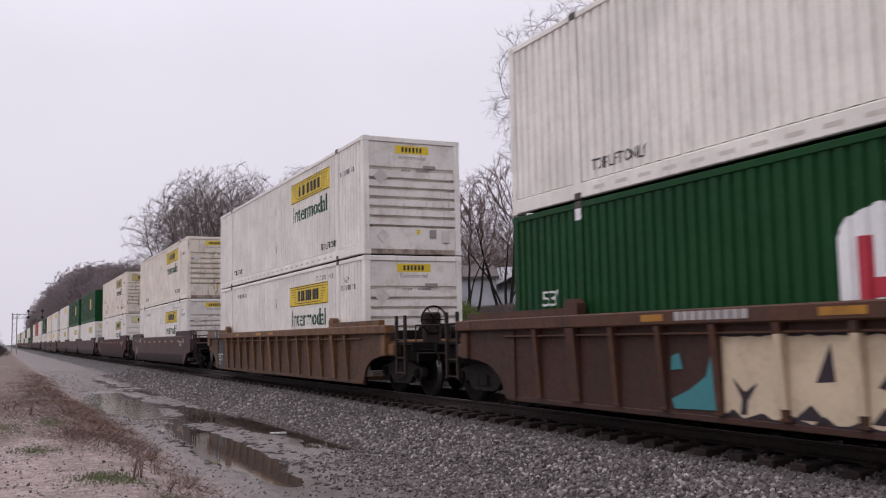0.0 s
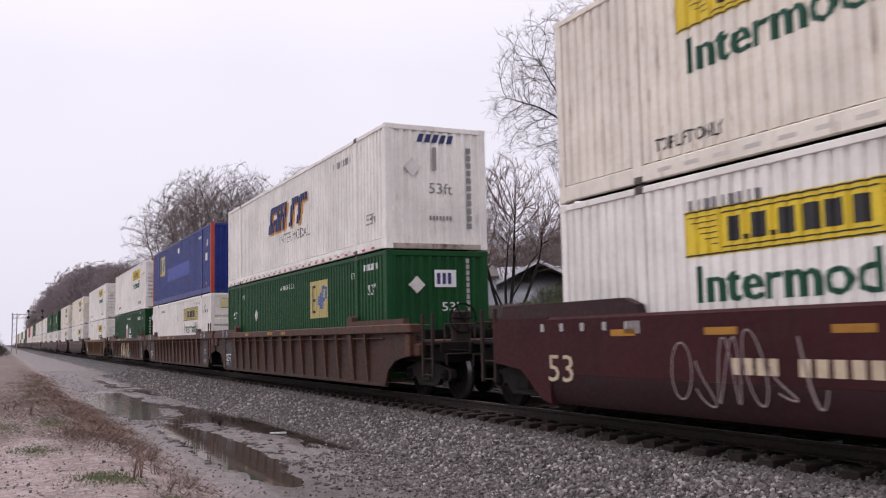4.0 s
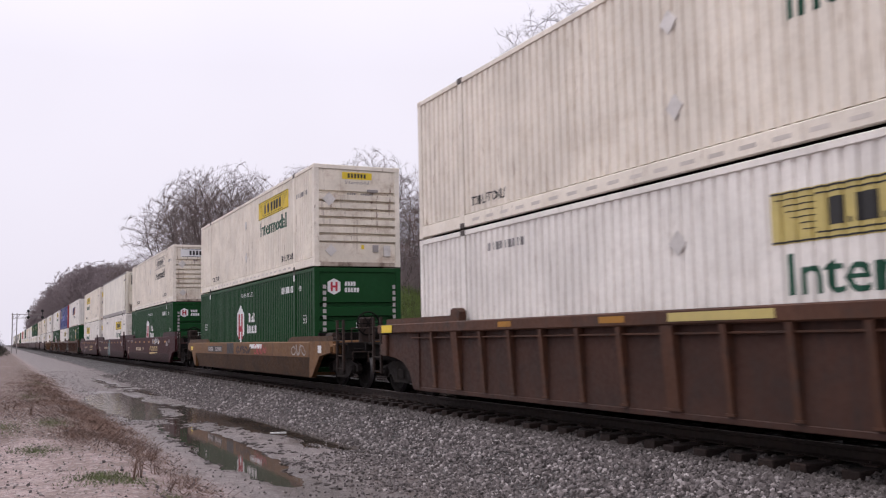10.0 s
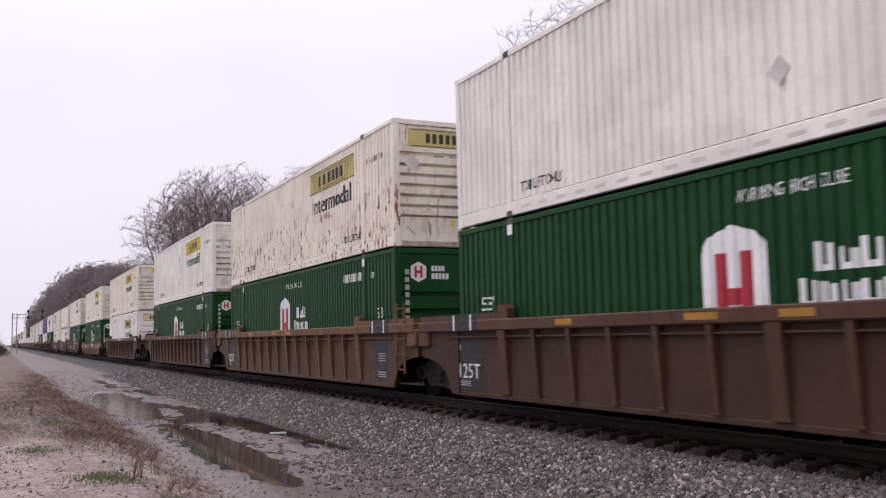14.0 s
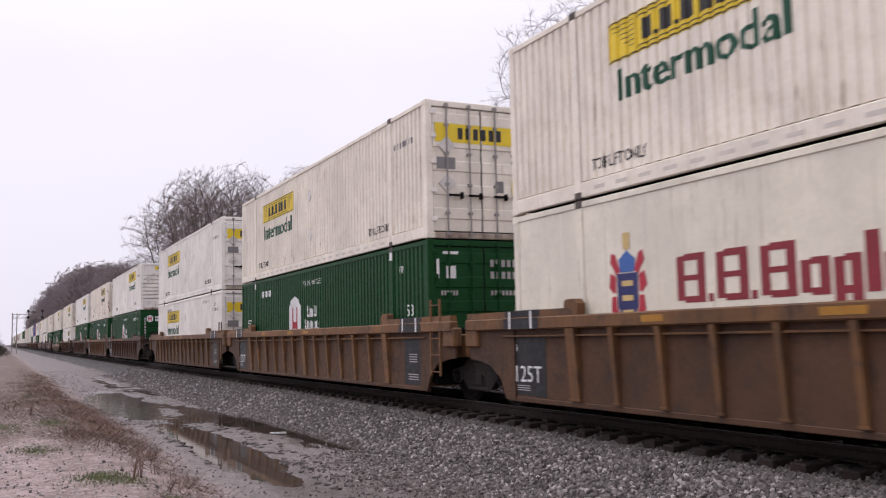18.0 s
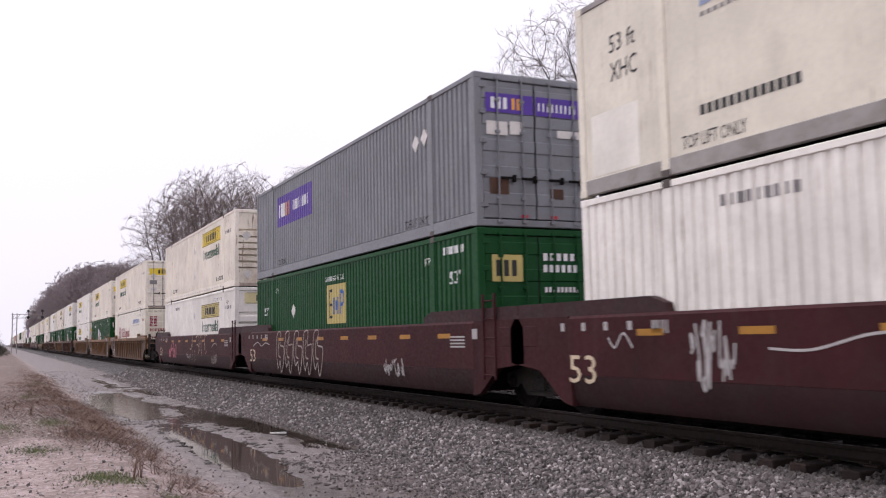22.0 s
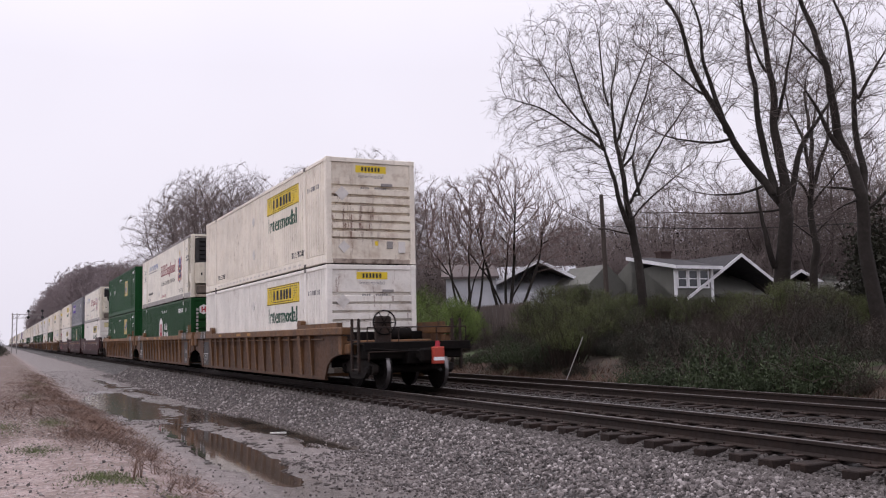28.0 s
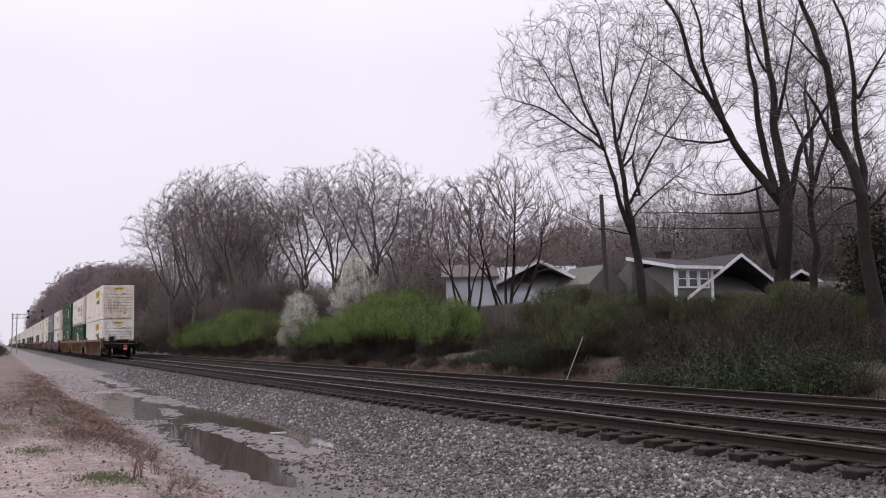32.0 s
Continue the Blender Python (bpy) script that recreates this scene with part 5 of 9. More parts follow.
def england_marks(kind):
    def go():
        if kind == "reefer":
            o = [("wordmark", marks(england_bars(9.05, 4.7, 1.48, 0.58), XS, 0.004), "d_maroon"), ("lettering", side_text("GLOBAL TRANSPORTATION", 8.85, 0.98, 0.2, 4.3, XS, 0.004), "d_black")]
            o += crest(3.1, 0.78, 0.98)
            o += [("wordmark", leaning_letters(13.42, 1.42, 2.06, 2.32, 4), "d_steel"), ("wordmark", leaning_letters(11.95, 1.83, 2.06, 2.32, 5), "d_blue"), ("number_marking", marks(letter_bars(13.4, 3.1, 1.92, 1.98, 26, 0.6), XS, 0.004), "d_grey"), ("lettering", side_text("TOP LIFT ONLY", 3.4, 0.34, 0.2, 1.3, XS, 0.004), "d_black"), ("lettering", side_text("TOP LIFT ONLY", 13.84, 0.31, 0.17, 1.14, XS, 0.004), "d_black"), ("lettering", side_text("53 ft", 15.33, 2.0, 0.26, 0.6, XS, 0.004), "d_black"), ("lettering", side_text("XHC", 15.33, 1.58, 0.28, 0.62, XS, 0.004), "d_black"), ("patch", marks([(14.72, 15.84, 0.28, 1.18)], XS, 0.003), "fresh_panel"), ("lettering", side_text("HI-CUBE CHASSIS REQUIRED", 8.81, 0.34, 0.15, 1.64, XS, 0.004), "d_red"), ("placard", diamond(9.64, 0.6, 0.19), "diamond"), ("number_marking", marks(letter_bars(1.5, 0.9, 1.9, 2.0, 7) + letter_bars(1.4, 0.7, 1.74, 1.84, 6) + letter_bars(13.48, 1.67, 0.68, 0.81, 13, 0.7), XS, 0.004), "d_black"), ("lettering", side_text("WTP", 1.5, 2.2, 0.18, 0.4, XS, 0.004), "d_grey"), ("lettering", side_text("53'", 1.2, 0.5, 0.2, 0.42, XS, 0.004), "d_grey")]
        elif kind == "plain":
            o = [("placard", diamond(9.3, 1.05, 0.17), "diamond"), ("number_marking", marks(letter_bars(1.7, 1.1, 2.3, 2.42, 9), XS, 0.004), "d_grey"), ("lettering", side_text("53'", 1.3, 0.3, 0.2, 0.42, XS, 0.004), "d_grey")]
        else:
            o = [("wordmark", marks(england_bars(12.0, 4.4, 1.28, 0.62), XS, 0.004), "d_maroon")] + crest(13.05, 1.0, 0.78)
            o += [("wordmark", marks(letter_bars(5.9, 3.2, 2.12, 2.38, 9, 0.62), XS, 0.004), "d_blue"), ("number_marking", marks(letter_bars(5.7, 3.0, 1.98, 2.04, 22, 0.5), XS, 0.004), "d_grey"), ("number_marking", marks(letter_bars(1.55, 1.1, 2.2, 2.34, 9), XS, 0.004), "d_maroon"), ("lettering", side_text("WTP", 1.6, 2.5, 0.16, 0.34, XS, 0.004), "d_grey"), ("lettering", side_text("STACK LIMIT 3 HIGH", 3.7, 2.52, 0.12, 1.6, XS, 0.004), "d_grey")]
            o += [("sign_panel", rear_marks([(-1.02, -0.6, 1.85, 2.45)], 0.006), "d_maroon"), ("lettering", rear_text("TRAIN", -0.99, 2.27, 0.12, 0.36, 0.002), "d_white"), ("lettering", rear_text("DRIVE", -0.99, 2.09, 0.12, 0.36, 0.002), "d_white"), ("lettering", rear_text("TEAM", -0.99, 1.91, 0.12, 0.36, 0.002), "d_white"), ("wordmark", rear_marks(rear_bars(-1.02, 0.95, 1.55, 1.72, 10), 0.006), "d_maroon"), ("number_marking", rear_marks(rear_bars(-1.0, 0.9, 1.1, 1.26, 10), 0.006), "d_maroon"), ("crest_shield", rear_marks([(0.58, 0.92, 1.62, 2.0)], 0.006), "d_navy"), ("crest_mantling", rear_marks([(0.48, 0.57, 1.75, 2.2), (0.93, 1.02, 1.75, 2.2)], 0.006), "d_maroon"), ("crest_gold", rear_marks([(0.68, 0.82, 2.02, 2.45)], 0.006), "d_gold")]
        return o
    return go


SPECS = {
    "jb_a": dict(mat="white", rear="many", label="white corrugated container with a yellow banner and ribbed end", marks=jb_marks(6.26, 2.0)),
    "jb_a_cream": dict(mat="cream", rear="many", label="dirty cream-white corrugated container with a yellow banner", marks=jb_marks(6.26, 2.0)),
    "jb_a_old": dict(mat="cream", rear="many", label="weathered white container with a faded pale banner", marks=jb_marks(6.26, 2.0, "cream", "d_black", big=True)),
    "jb_a_rusty": dict(mat="rusty", rear="many", label="rust-streaked white container with a faded yellow banner", marks=jb_marks(6.26, 2.0, "d_oldyellow", "d_black", big=True, rear_tone="d_oldyellow")),
    "jb_a_low": dict(mat="white", rear="some", label="clean white container with an old-gold banner and ribbed end", marks=jb_marks(6.44, 1.86, "d_oldyellow", big=True, top_only=False, rear_tone="banner_cream")),
    "jb_a_low2": dict(mat="white", rear="many", label="white corrugated container with a bright yellow banner", marks=jb_marks(6.44, 1.86, top_only=False)),
    "jb_b": dict(mat="white", rear="door", label="white corrugated container with yellow banner across its doors", marks=jb_marks(13.3, 1.84, door=True)),
    "jb_b_cream": dict(mat="cream", rear="door", label="grimy cream container with barred rear doors", marks=jb_marks(13.3, 1.84, door=True)),
    "jb_b_low": dict(mat="white", rear="door", label="clean white container with barred rear doors", marks=jb_marks(13.3, 1.84, door=True, top_only=False)),
    "hub_a": dict(mat="green", rear="four", label="green corrugated container with a white house emblem", marks=hub_marks(8.9, False)),
    "hub_hex": dict(mat="green", rear="four", label="green corrugated container with a white hexagon emblem", marks=hub_marks(8.9, True)),
    "hub_b": dict(mat="green", rear="door", label="green corrugated container with barred green doors", marks=hub_marks(9.6, False, True, True), rod="green"),
    "emp": dict(mat="emp_green", rear="upright", label="deep green container with a yellow emblem panel", marks=emp_marks(5.8, 1.48)),
    "emp_top": dict(mat="emp_green", rear="upright", label="deep green container with a pale emblem panel", marks=emp_marks(5.7, 1.2)),
    "emp_door": dict(mat="emp_green", rear="door", label="deep green container with barred doors and yellow emblem", marks=emp_marks(8.8, 1.3, door=True), rod="emp_green"),
    "emp_blue": dict(mat="blue", rear="upright", label="blue container with red end posts and yellow emblem", marks=emp_marks(13.6, 1.5, "blue"), post="red_post", cast="blue"),
    "swift": dict(mat="white", rear="upright", label="off-white container with leaning navy and orange letter shapes", marks=swift_marks()),
    "fedex": dict(mat="grey", rear="door", label="grey container with a purple banner and barred doors", marks=fedex_marks(), rod="grey"),
    "cr_reefer": dict(mat="reefer", rear="reefer_black", side="flat", label="white refrigerated container with red lettering shapes and crest", marks=england_marks("reefer"), rail="rail_grey", sill="reefer_sill"),
    "cr_reefer2": dict(mat="reefer", rear="reefer_white", side="flat", label="white refrigerated container with louvred cooling unit and crest", marks=england_marks("reefer"), rail="rail_grey", sill="reefer_sill"),
    "reefer_plain": dict(mat="reefer", rear="reefer_black", side="flat", label="plain white refrigerated container with black cooling grille", marks=england_marks("plain"), rail="rail_grey", sill="reefer_sill"),
    "cr_door": dict(mat="reefer", rear="door", side="flat", label="white container with red lettering shapes and crest on its doors", marks=england_marks("door"), rod="reefer"),
    "red_box": dict(mat="red_post", rear="many", label="plain red-brown corrugated container", marks=lambda: []),
}
PROTO = {}


def container(kind, m, lite=False):
    """A container of that kind at the pose m; the first of a kind is built, the rest are copies."""
    key = (kind, lite)
    if key not in PROTO:
        PROTO[key] = build_container(SPECS[kind], lite)
        PROTO[key].matrix_basis = m
        return PROTO[key]
    return copy_thing(PROTO[key], m)
# ---- well cars: origin at the rail top below the container's rear end, y forward ----
CB = 0.345            # floor of the well, on which the lower container stands


def wheelset_mesh():
    mb = MB()
    for s in (-1, 1):
        mb.lathe([(s * 0.66, 0.10), (s * 0.67, 0.40), (s * 0.68, 0.505), (s * 0.71, 0.507), (s * 0.72, 0.484), (s * 0.81, 0.478), (s * 0.81, 0.41), (s * 0.775, 0.37), (s * 0.77, 0.17), (s * 0.83, 0.13), (s * 0.83, 0.1)], (0, 0, 0), 0, 28)
        mb.lathe([(s * 0.85, 0.085), (s * 0.87, 0.12), (s * 1.06, 0.12), (s * 1.10, 0.10), (s * 1.115, 0.06)], (0, 0, 0), 0, 14)
        for k in range(3):
            t = 2 * math.pi * k / 3
            mb.rod((s * 1.10, 0.06 * math.cos(t), 0.06 * math.sin(t)), (s * 1.135, 0.06 * math.cos(t), 0.06 * math.sin(t)), 0.018, n=6)
    return mb.rod((-0.9, 0, 0), (0.9, 0, 0), 0.085, n=12)


WHEELS = wheelset_mesh().mesh("wheelset", M["wheel"])
WHEELS.materials.append(M["tread"])
for _f in WHEELS.polygons:
    _c = _f.center
    if 0.72 < abs(_c.x) < 0.81 and math.hypot(_c.y, _c.z) > 0.46:
        _f.material_index = 1
AXLES = {-0.89: [], 0.89: []}


def truck(car, y):
    """A two-axle truck under the car, at y."""
    beam = lambda: MB().box((-1.02, -0.2, 0.55), (1.02, 0.2, 0.80), 0.03).lathe([(0.78, 0.3), (0.86, 0.3)], (0, 0, 0), 2, 16)
    t = part("truck", smesh("truck_bolster", "iron", beam), None, car, "grimy black two-axle truck", at=(0, y, 0))
    frame_poly = [(-1.12, 0.60), (-1.12, 0.44), (-0.98, 0.36), (-0.80, 0.36), (-0.66, 0.44), (-0.45, 0.27), (0.45, 0.27), (0.66, 0.44), (0.80, 0.36), (0.98, 0.36), (1.12, 0.44), (1.12, 0.60), (0.62, 0.70), (0.42, 0.83), (-0.42, 0.83), (-0.62, 0.70)]
    for s in (-1, 1):
        def cheek(s=s):
            mb = MB().prism(frame_poly, 0, s * 0.94, s * 1.06)
            mb.box((s * 1.06, -0.16, 0.34), (s * 1.09, 0.16, 0.56), 0.02)
            mb.box((s * 1.06, -0.42, 0.25), (s * 1.085, 0.42, 0.31), 0.012).box((s * 1.06, -0.40, 0.77), (s * 1.085, 0.40, 0.83), 0.012)
            return mb
        f = part("side_frame", smesh("side_frame_%d" % s, "truck_grime", cheek), None, t)
        def coils(s=s):
            mb = MB()
            for yy in (-0.22, -0.07, 0.08, 0.23):
                for k in range(6):
                    mb.lathe([(0.30 + k * 0.04, 0.045), (0.315 + k * 0.04, 0.065), (0.33 + k * 0.04, 0.045)], (s * 1.02, yy, 0), 2, 8)
            return mb
        tagged(part("springs", smesh("springs_%d" % s, "truck_grime", coils), None, t), kind="stuff")
    for a in AXLES:
        w = part("wheelset", WHEELS, None, t, at=(0, a, 0.484))
        AXLES[a].append(w)
    return t


def ladder(car, y, z0, z1, x, mat, n, w=0.42):
    mb = MB()
    for d in (0, w):
        mb.box((x - 0.02, y + d - 0.025, z0), (x + 0.02, y + d + 0.025, z1), 0.006)
    for i in range(n):
        z = z0 + 0.08 + i * (z1 - z0 - 0.2) / max(1, n - 1)
        mb.rod((x, y, z), (x, y + w, z), 0.013, n=6)
    part("ladder", mb, mat, car)


def coupler_end(car, d, mats, brake):
    """End with draft gear, platform, rails and coupler. d: -1 at the rear, 1 at the front."""
    y = lambda v: v if d < 0 else L - v
    body, dark, grim = mats["body"], M["iron"], M["grim"]
    part("centre_sill", MB().box((-0.32, y(0.2), 0.62), (0.32, y(-3.1), 0.98), 0.02), dark, car)
    part("bolster_beam", MB().box((-1.42, y(-1.15), 0.86), (1.42, y(-2.0), 1.12), 0.03).box((-1.2, y(-0.2), 0.9), (1.2, y(-1.2), 1.2), 0.03), body, car)
    part("end_platform", MB().box((-1.35, y(-2.0), 1.10), (1.35, y(-3.0), 1.15), 0.01).box((-1.4, y(-2.95), 0.95), (1.4, y(-3.03), 1.15), 0.01), dark, car)
    part("end_bulkhead", MB().box((-1.3, y(-0.28), 0.5), (1.3, y(-0.36), 1.42), 0.02), dark, car)
    part("draft_box", MB().box((-1.22, y(-0.42), 0.74), (1.22, y(-2.9), 1.085), 0.03), dark, car)
    part("brake_cylinder", MB().rod((-1.05, y(-0.55), 1.28), (-1.05, y(-1.05), 1.28), 0.14, n=12), grim, car)
    part("air_reservoir", MB().rod((-0.2, y(-0.75), 1.34), (0.75, y(-0.75), 1.34), 0.17, n=12), dark, car)
    for k, zz in enumerate((1.22, 1.3)):
        part("brake_pipe", MB().rod((-1.28, y(-0.4), zz), (-1.28, y(-2.0), zz - 0.03), 0.02, n=6), grim, car)
    part("uncoupling_lever", MB().rod((-1.3, y(-3.06), 0.92), (-0.2, y(-3.06), 0.92), 0.017, n=6).rod((-1.3, y(-3.06), 0.92), (-1.3, y(-3.06), 0.7), 0.017, n=6), grim, car)
    part("air_hose", MB().rod((0.32, y(-3.1), 0.78), (0.34, y(-3.4), 0.5), 0.028, n=8).rod((0.34, y(-3.4), 0.5), (0.3, y(-3.62), 0.46), 0.028, n=8), M["gasket"], car)
    mb = MB().box((-0.12, y(-3.05), 0.74), (0.12, y(-3.5), 0.94), 0.03).box((-0.2, y(-3.42), 0.66), (0.2, y(-3.66), 1.0), 0.05)
    mb.rod((0.0, y(-3.3), 0.9), (-1.3, y(-3.2), 1.0), 0.018, n=6).rod((0.3, y(-3.1), 0.8), (0.35, y(-3.55), 0.45), 0.03, n=6)
    part("coupler", mb, dark, car)
    for x in (-1.36, 1.36):
        part("grab_post", MB().box((x - 0.03, y(-2.05), 0.45), (x + 0.03, y(-2.12), 1.72), 0.008), grim, car)
        part("grab_post", MB().box((x - 0.03, y(-2.52), 0.45), (x + 0.03, y(-2.59), 1.72), 0.008), grim, car)
    for z in (0.5, 0.82, 1.2, 1.5):
        part("step", MB().rod((-1.36, y(-2.08), z), (-1.36, y(-2.56), z), 0.014, n=6), grim, car)
    part("end_handrail", MB().rod((-1.3, y(-2.98), 1.15), (-1.3, y(-2.98), 1.5), 0.016, n=6).rod((1.3, y(-2.98), 1.15), (1.3, y(-2.98), 1.5), 0.016, n=6).rod((-1.3, y(-2.98), 1.5), (1.3, y(-2.98), 1.5), 0.016, n=6).rod((-0.5, y(-2.98), 1.15), (-0.5, y(-2.98), 1.5), 0.014, n=6).rod((0.5, y(-2.98), 1.15), (0.5, y(-2.98), 1.5), 0.014, n=6), grim, car)
    if brake:
        rim = MB()
        cx, cy, cz = -0.75, y(-2.7), 1.62
        ring = [(cx + 0.29 * math.cos(t * math.pi / 10), cy, cz + 0.29 * math.sin(t * math.pi / 10)) for t in range(20)]
        for i in range(20):
            rim.rod(ring[i], ring[(i + 1) % 20], 0.02, n=6, caps=False)
        for i in range(6):
            t = i * math.pi / 3
            rim.rod((cx, cy, cz), (cx + 0.29 * math.cos(t), cy, cz + 0.29 * math.sin(t)), 0.012, n=6)
        part("brake_wheel", rim, dark, car, "black spoked hand brake wheel")
        part("brake_stand", MB().box((-0.95, y(-2.5), 1.1), (-0.55, y(-2.68), 1.78), 0.04), grim, car)


def joined_end(car, d, mats, carries):
    """End that rests on a truck shared with the next unit."""
    y = lambda v: v if d < 0 else L - v
    part("end_box", MB().box((-1.2, y(-0.1), 0.86), (1.2, y(-1.5), 1.3), 0.03).box((-0.5, y(-1.45), 0.9), (0.5, y(-1.6), 1.2), 0.03), mats["body"], car)
    if carries:
        ladder(car, y(-0.95), 0.5, 1.98 if d < 0 else 1.5, -1.5, mats["body"], 5)
    for x in (-1.4, 1.4):
        part("end_block", MB().box((x - 0.1, y(-1.05), 1.05), (x + 0.1, y(-1.5), 1.42), 0.03), mats["body"], car)
    part("end_bulkhead", MB().box((-1.3, y(-0.2), 0.3), (1.3, y(-0.28), 1.42), 0.02), M["iron"], car)


def car_text(car, text, y_left, z, h, mat, x, w=0):
    tagged(part("lettering", side_text(text, y_left, z, h, w, x, 0.004).mesh("lettering", mat, False, 0), None, car), kind="stuff")


def car_bars(car, rects, mat, x, name="number_marking"):
    o = part(name, marks(rects, x).mesh(name, mat, False, 0), None, car)
    if len(rects) > 1:
        tagged(o, kind="stuff")


def well_car(kind, front, rear, brake=False, panel=False, extra=None, lite=False):
    """kind: ribbed tone or 'maroon' or 'yellow'; front and rear: 'joined' or 'coupled'."""
    tone = {"brown": "brown_car", "orange": "orange_car", "tan": "tan_car", "maroon": "maroon_car", "mauve": "mauve_car", "yellow": "yellow_car"}[kind]
    words = {"brown": "rusty brown", "orange": "grimy orange-brown", "tan": "dusty tan", "maroon": "dark maroon", "mauve": "faded maroon", "yellow": "scuffed yellow-orange"}[kind]
    mats = {"body": M[tone]}
    ribbed = kind in ("brown", "orange", "tan")
    car = thing("well_car", "%s steel %s well car of a freight train" % (words, "ribbed" if ribbed else "smooth-sided"), "railway wagon", "well cars")
    y0, y1 = -0.15, L + 0.15
    xs = 1.42
    part("well_floor", smesh("well_floor", tone, lambda: MB().box((-1.25, 0.0, 0.26), (1.25, 2.6, CB - 0.002)).box((-1.25, 5.5, 0.26), (1.25, 6.4, CB - 0.002)).box((-1.25, 9.8, 0.26), (1.25, 10.7, CB - 0.002)).box((-1.25, L - 2.6, 0.26), (1.25, L, CB - 0.002)).box((-1.3, 2.6, 0.26), (-1.0, L - 2.6, CB - 0.002)).box((1.0, 2.6, 0.26), (1.3, L - 2.6, CB - 0.002))), None, car)
    for s in (-1, 1):
        if ribbed:
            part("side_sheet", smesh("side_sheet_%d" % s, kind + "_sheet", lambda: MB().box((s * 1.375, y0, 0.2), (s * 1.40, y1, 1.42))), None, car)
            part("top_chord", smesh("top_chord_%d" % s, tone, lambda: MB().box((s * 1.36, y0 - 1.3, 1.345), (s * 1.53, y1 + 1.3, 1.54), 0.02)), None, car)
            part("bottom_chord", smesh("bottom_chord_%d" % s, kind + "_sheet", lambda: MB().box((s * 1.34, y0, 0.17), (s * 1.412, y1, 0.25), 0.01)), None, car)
            for i in (() if lite else range(-7 if rear == "coupled" else -6, 8 if front == "coupled" else 7)):
                wide = i in (-6, 0, 6)
                part("side_rib", smesh("side_rib_%d_%d" % (s, wide), tone, lambda: MB().prism([(s * 1.40, 0.29), (s * 1.40, 1.345), (s * 1.52, 1.345), (s * 1.44, 0.29)], 1, -0.12 if wide else -0.05, 0.12 if wide else 0.05).box((s * 1.412, -0.15 if wide else -0.075, 0.27), (s * 1.45, 0.15 if wide else 0.075, 0.30))), None, car, at=(0, L / 2 + i * 1.022, 0))
            part("flange", smesh("flange_%d" % s, tone, lambda: MB().box((s * 1.40, y0, 1.225), (s * 1.475, y1, 1.255), 0.006)), None, car)
            top, xo = 1.54, 1.53
        else:
            ztop = 1.52 if kind != "yellow" else 1.19
            if kind == "yellow":
                prof, low = [(1.36, 1.19), (1.47, 1.19), (1.50, 1.16), (1.50, 0.76), (1.36, 0.76)], [(1.36, 0.757), (1.497, 0.757), (1.34, 0.2), (1.30, 0.2)]
            else:
                prof, low = [(1.36, 1.52), (1.46, 1.52), (1.50, 1.48), (1.50, 0.66), (1.36, 0.66)], [(1.36, 0.657), (1.497, 0.657), (1.44, 0.3), (1.36, 0.2), (1.30, 0.2)]
            part("side_wall", smesh("side_wall_%s_%d" % (kind == "yellow", s), tone, lambda: MB().prism([(s * a, z) for a, z in prof], 1, y0, y1)), None, car)
            # the darker paint also carries the shade of this down-facing slope
            part("lower_wall", smesh("lower_wall_%s_%d" % (kind == "yellow", s), kind + "_sheet", lambda: MB().prism([(s * a, z) for a, z in low], 1, y0, y1)), None, car, "grimy inward-sloping lower wall with shade painted into its colour")
            top, xo = ztop, 1.50
        for d, state in (() if lite and s > 0 else ((-1, rear), (1, front))):
            yy = lambda v: v if d < 0 else L - v
            if ribbed:
                poly = [(yy(0.16), 0.2), (yy(0.16), 1.35), (yy(-1.45), 1.35), (yy(-1.45), 0.85), (yy(-1.1), 0.82), (yy(-0.7), 0.74), (yy(-0.35), 0.55), (yy(-0.15), 0.2)]
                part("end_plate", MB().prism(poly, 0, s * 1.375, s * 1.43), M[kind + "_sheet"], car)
                part("raised_rail", MB().prism([(yy(-1.4), 1.54), (yy(-1.4), 1.65), (yy(1.95), 1.65), (yy(2.15), 1.54)], 0, s * 1.36, s * 1.50), mats["body"], car)
                part("corner_guide", MB().prism([(yy(1.78), 1.66), (yy(1.80), 1.75), (yy(1.88), 1.78), (yy(2.05), 1.78), (yy(2.15), 1.71), (yy(2.15), 1.54), (yy(1.9), 1.54)], 0, s * 1.34, s * 1.49), mats["body"], car)
                if state == "coupled":
                    part("end_cap", MB().box((s * 1.3, yy(-1.2), 1.345), (s * 1.54, yy(-1.85), 1.53), 0.02).box((s * 1.34, yy(-1.45), 0.85), (s * 1.5, yy(-1.7), 1.32), 0.02), mats["body"], car)
            else:
                step = 0.0 if kind != "yellow" else -0.38
                cut = 0.7 if kind != "yellow" else 0.8
                poly = [(yy(-0.1), 0.2), (yy(-0.15), top), (yy(-1.75), top), (yy(-1.9), top - 0.15), (yy(-1.9), cut + 0.1), (yy(-1.0), cut), (yy(-0.35), 0.25)]
                part("end_plate", MB().prism(poly, 0, s * 1.38, s * 1.495), mats["body"], car)
                tz = 1.74 + step if kind != "yellow" else 1.33
                # shading of the raised rail is put into its darker paint
                part("raised_rail", MB().prism([(yy(-1.7), top), (yy(-1.6), tz), (yy(1.75), tz), (yy(2.05), tz - 0.1), (yy(2.1), top)], 0, s * 1.33, s * 1.46), M[kind + "_sheet"], car)
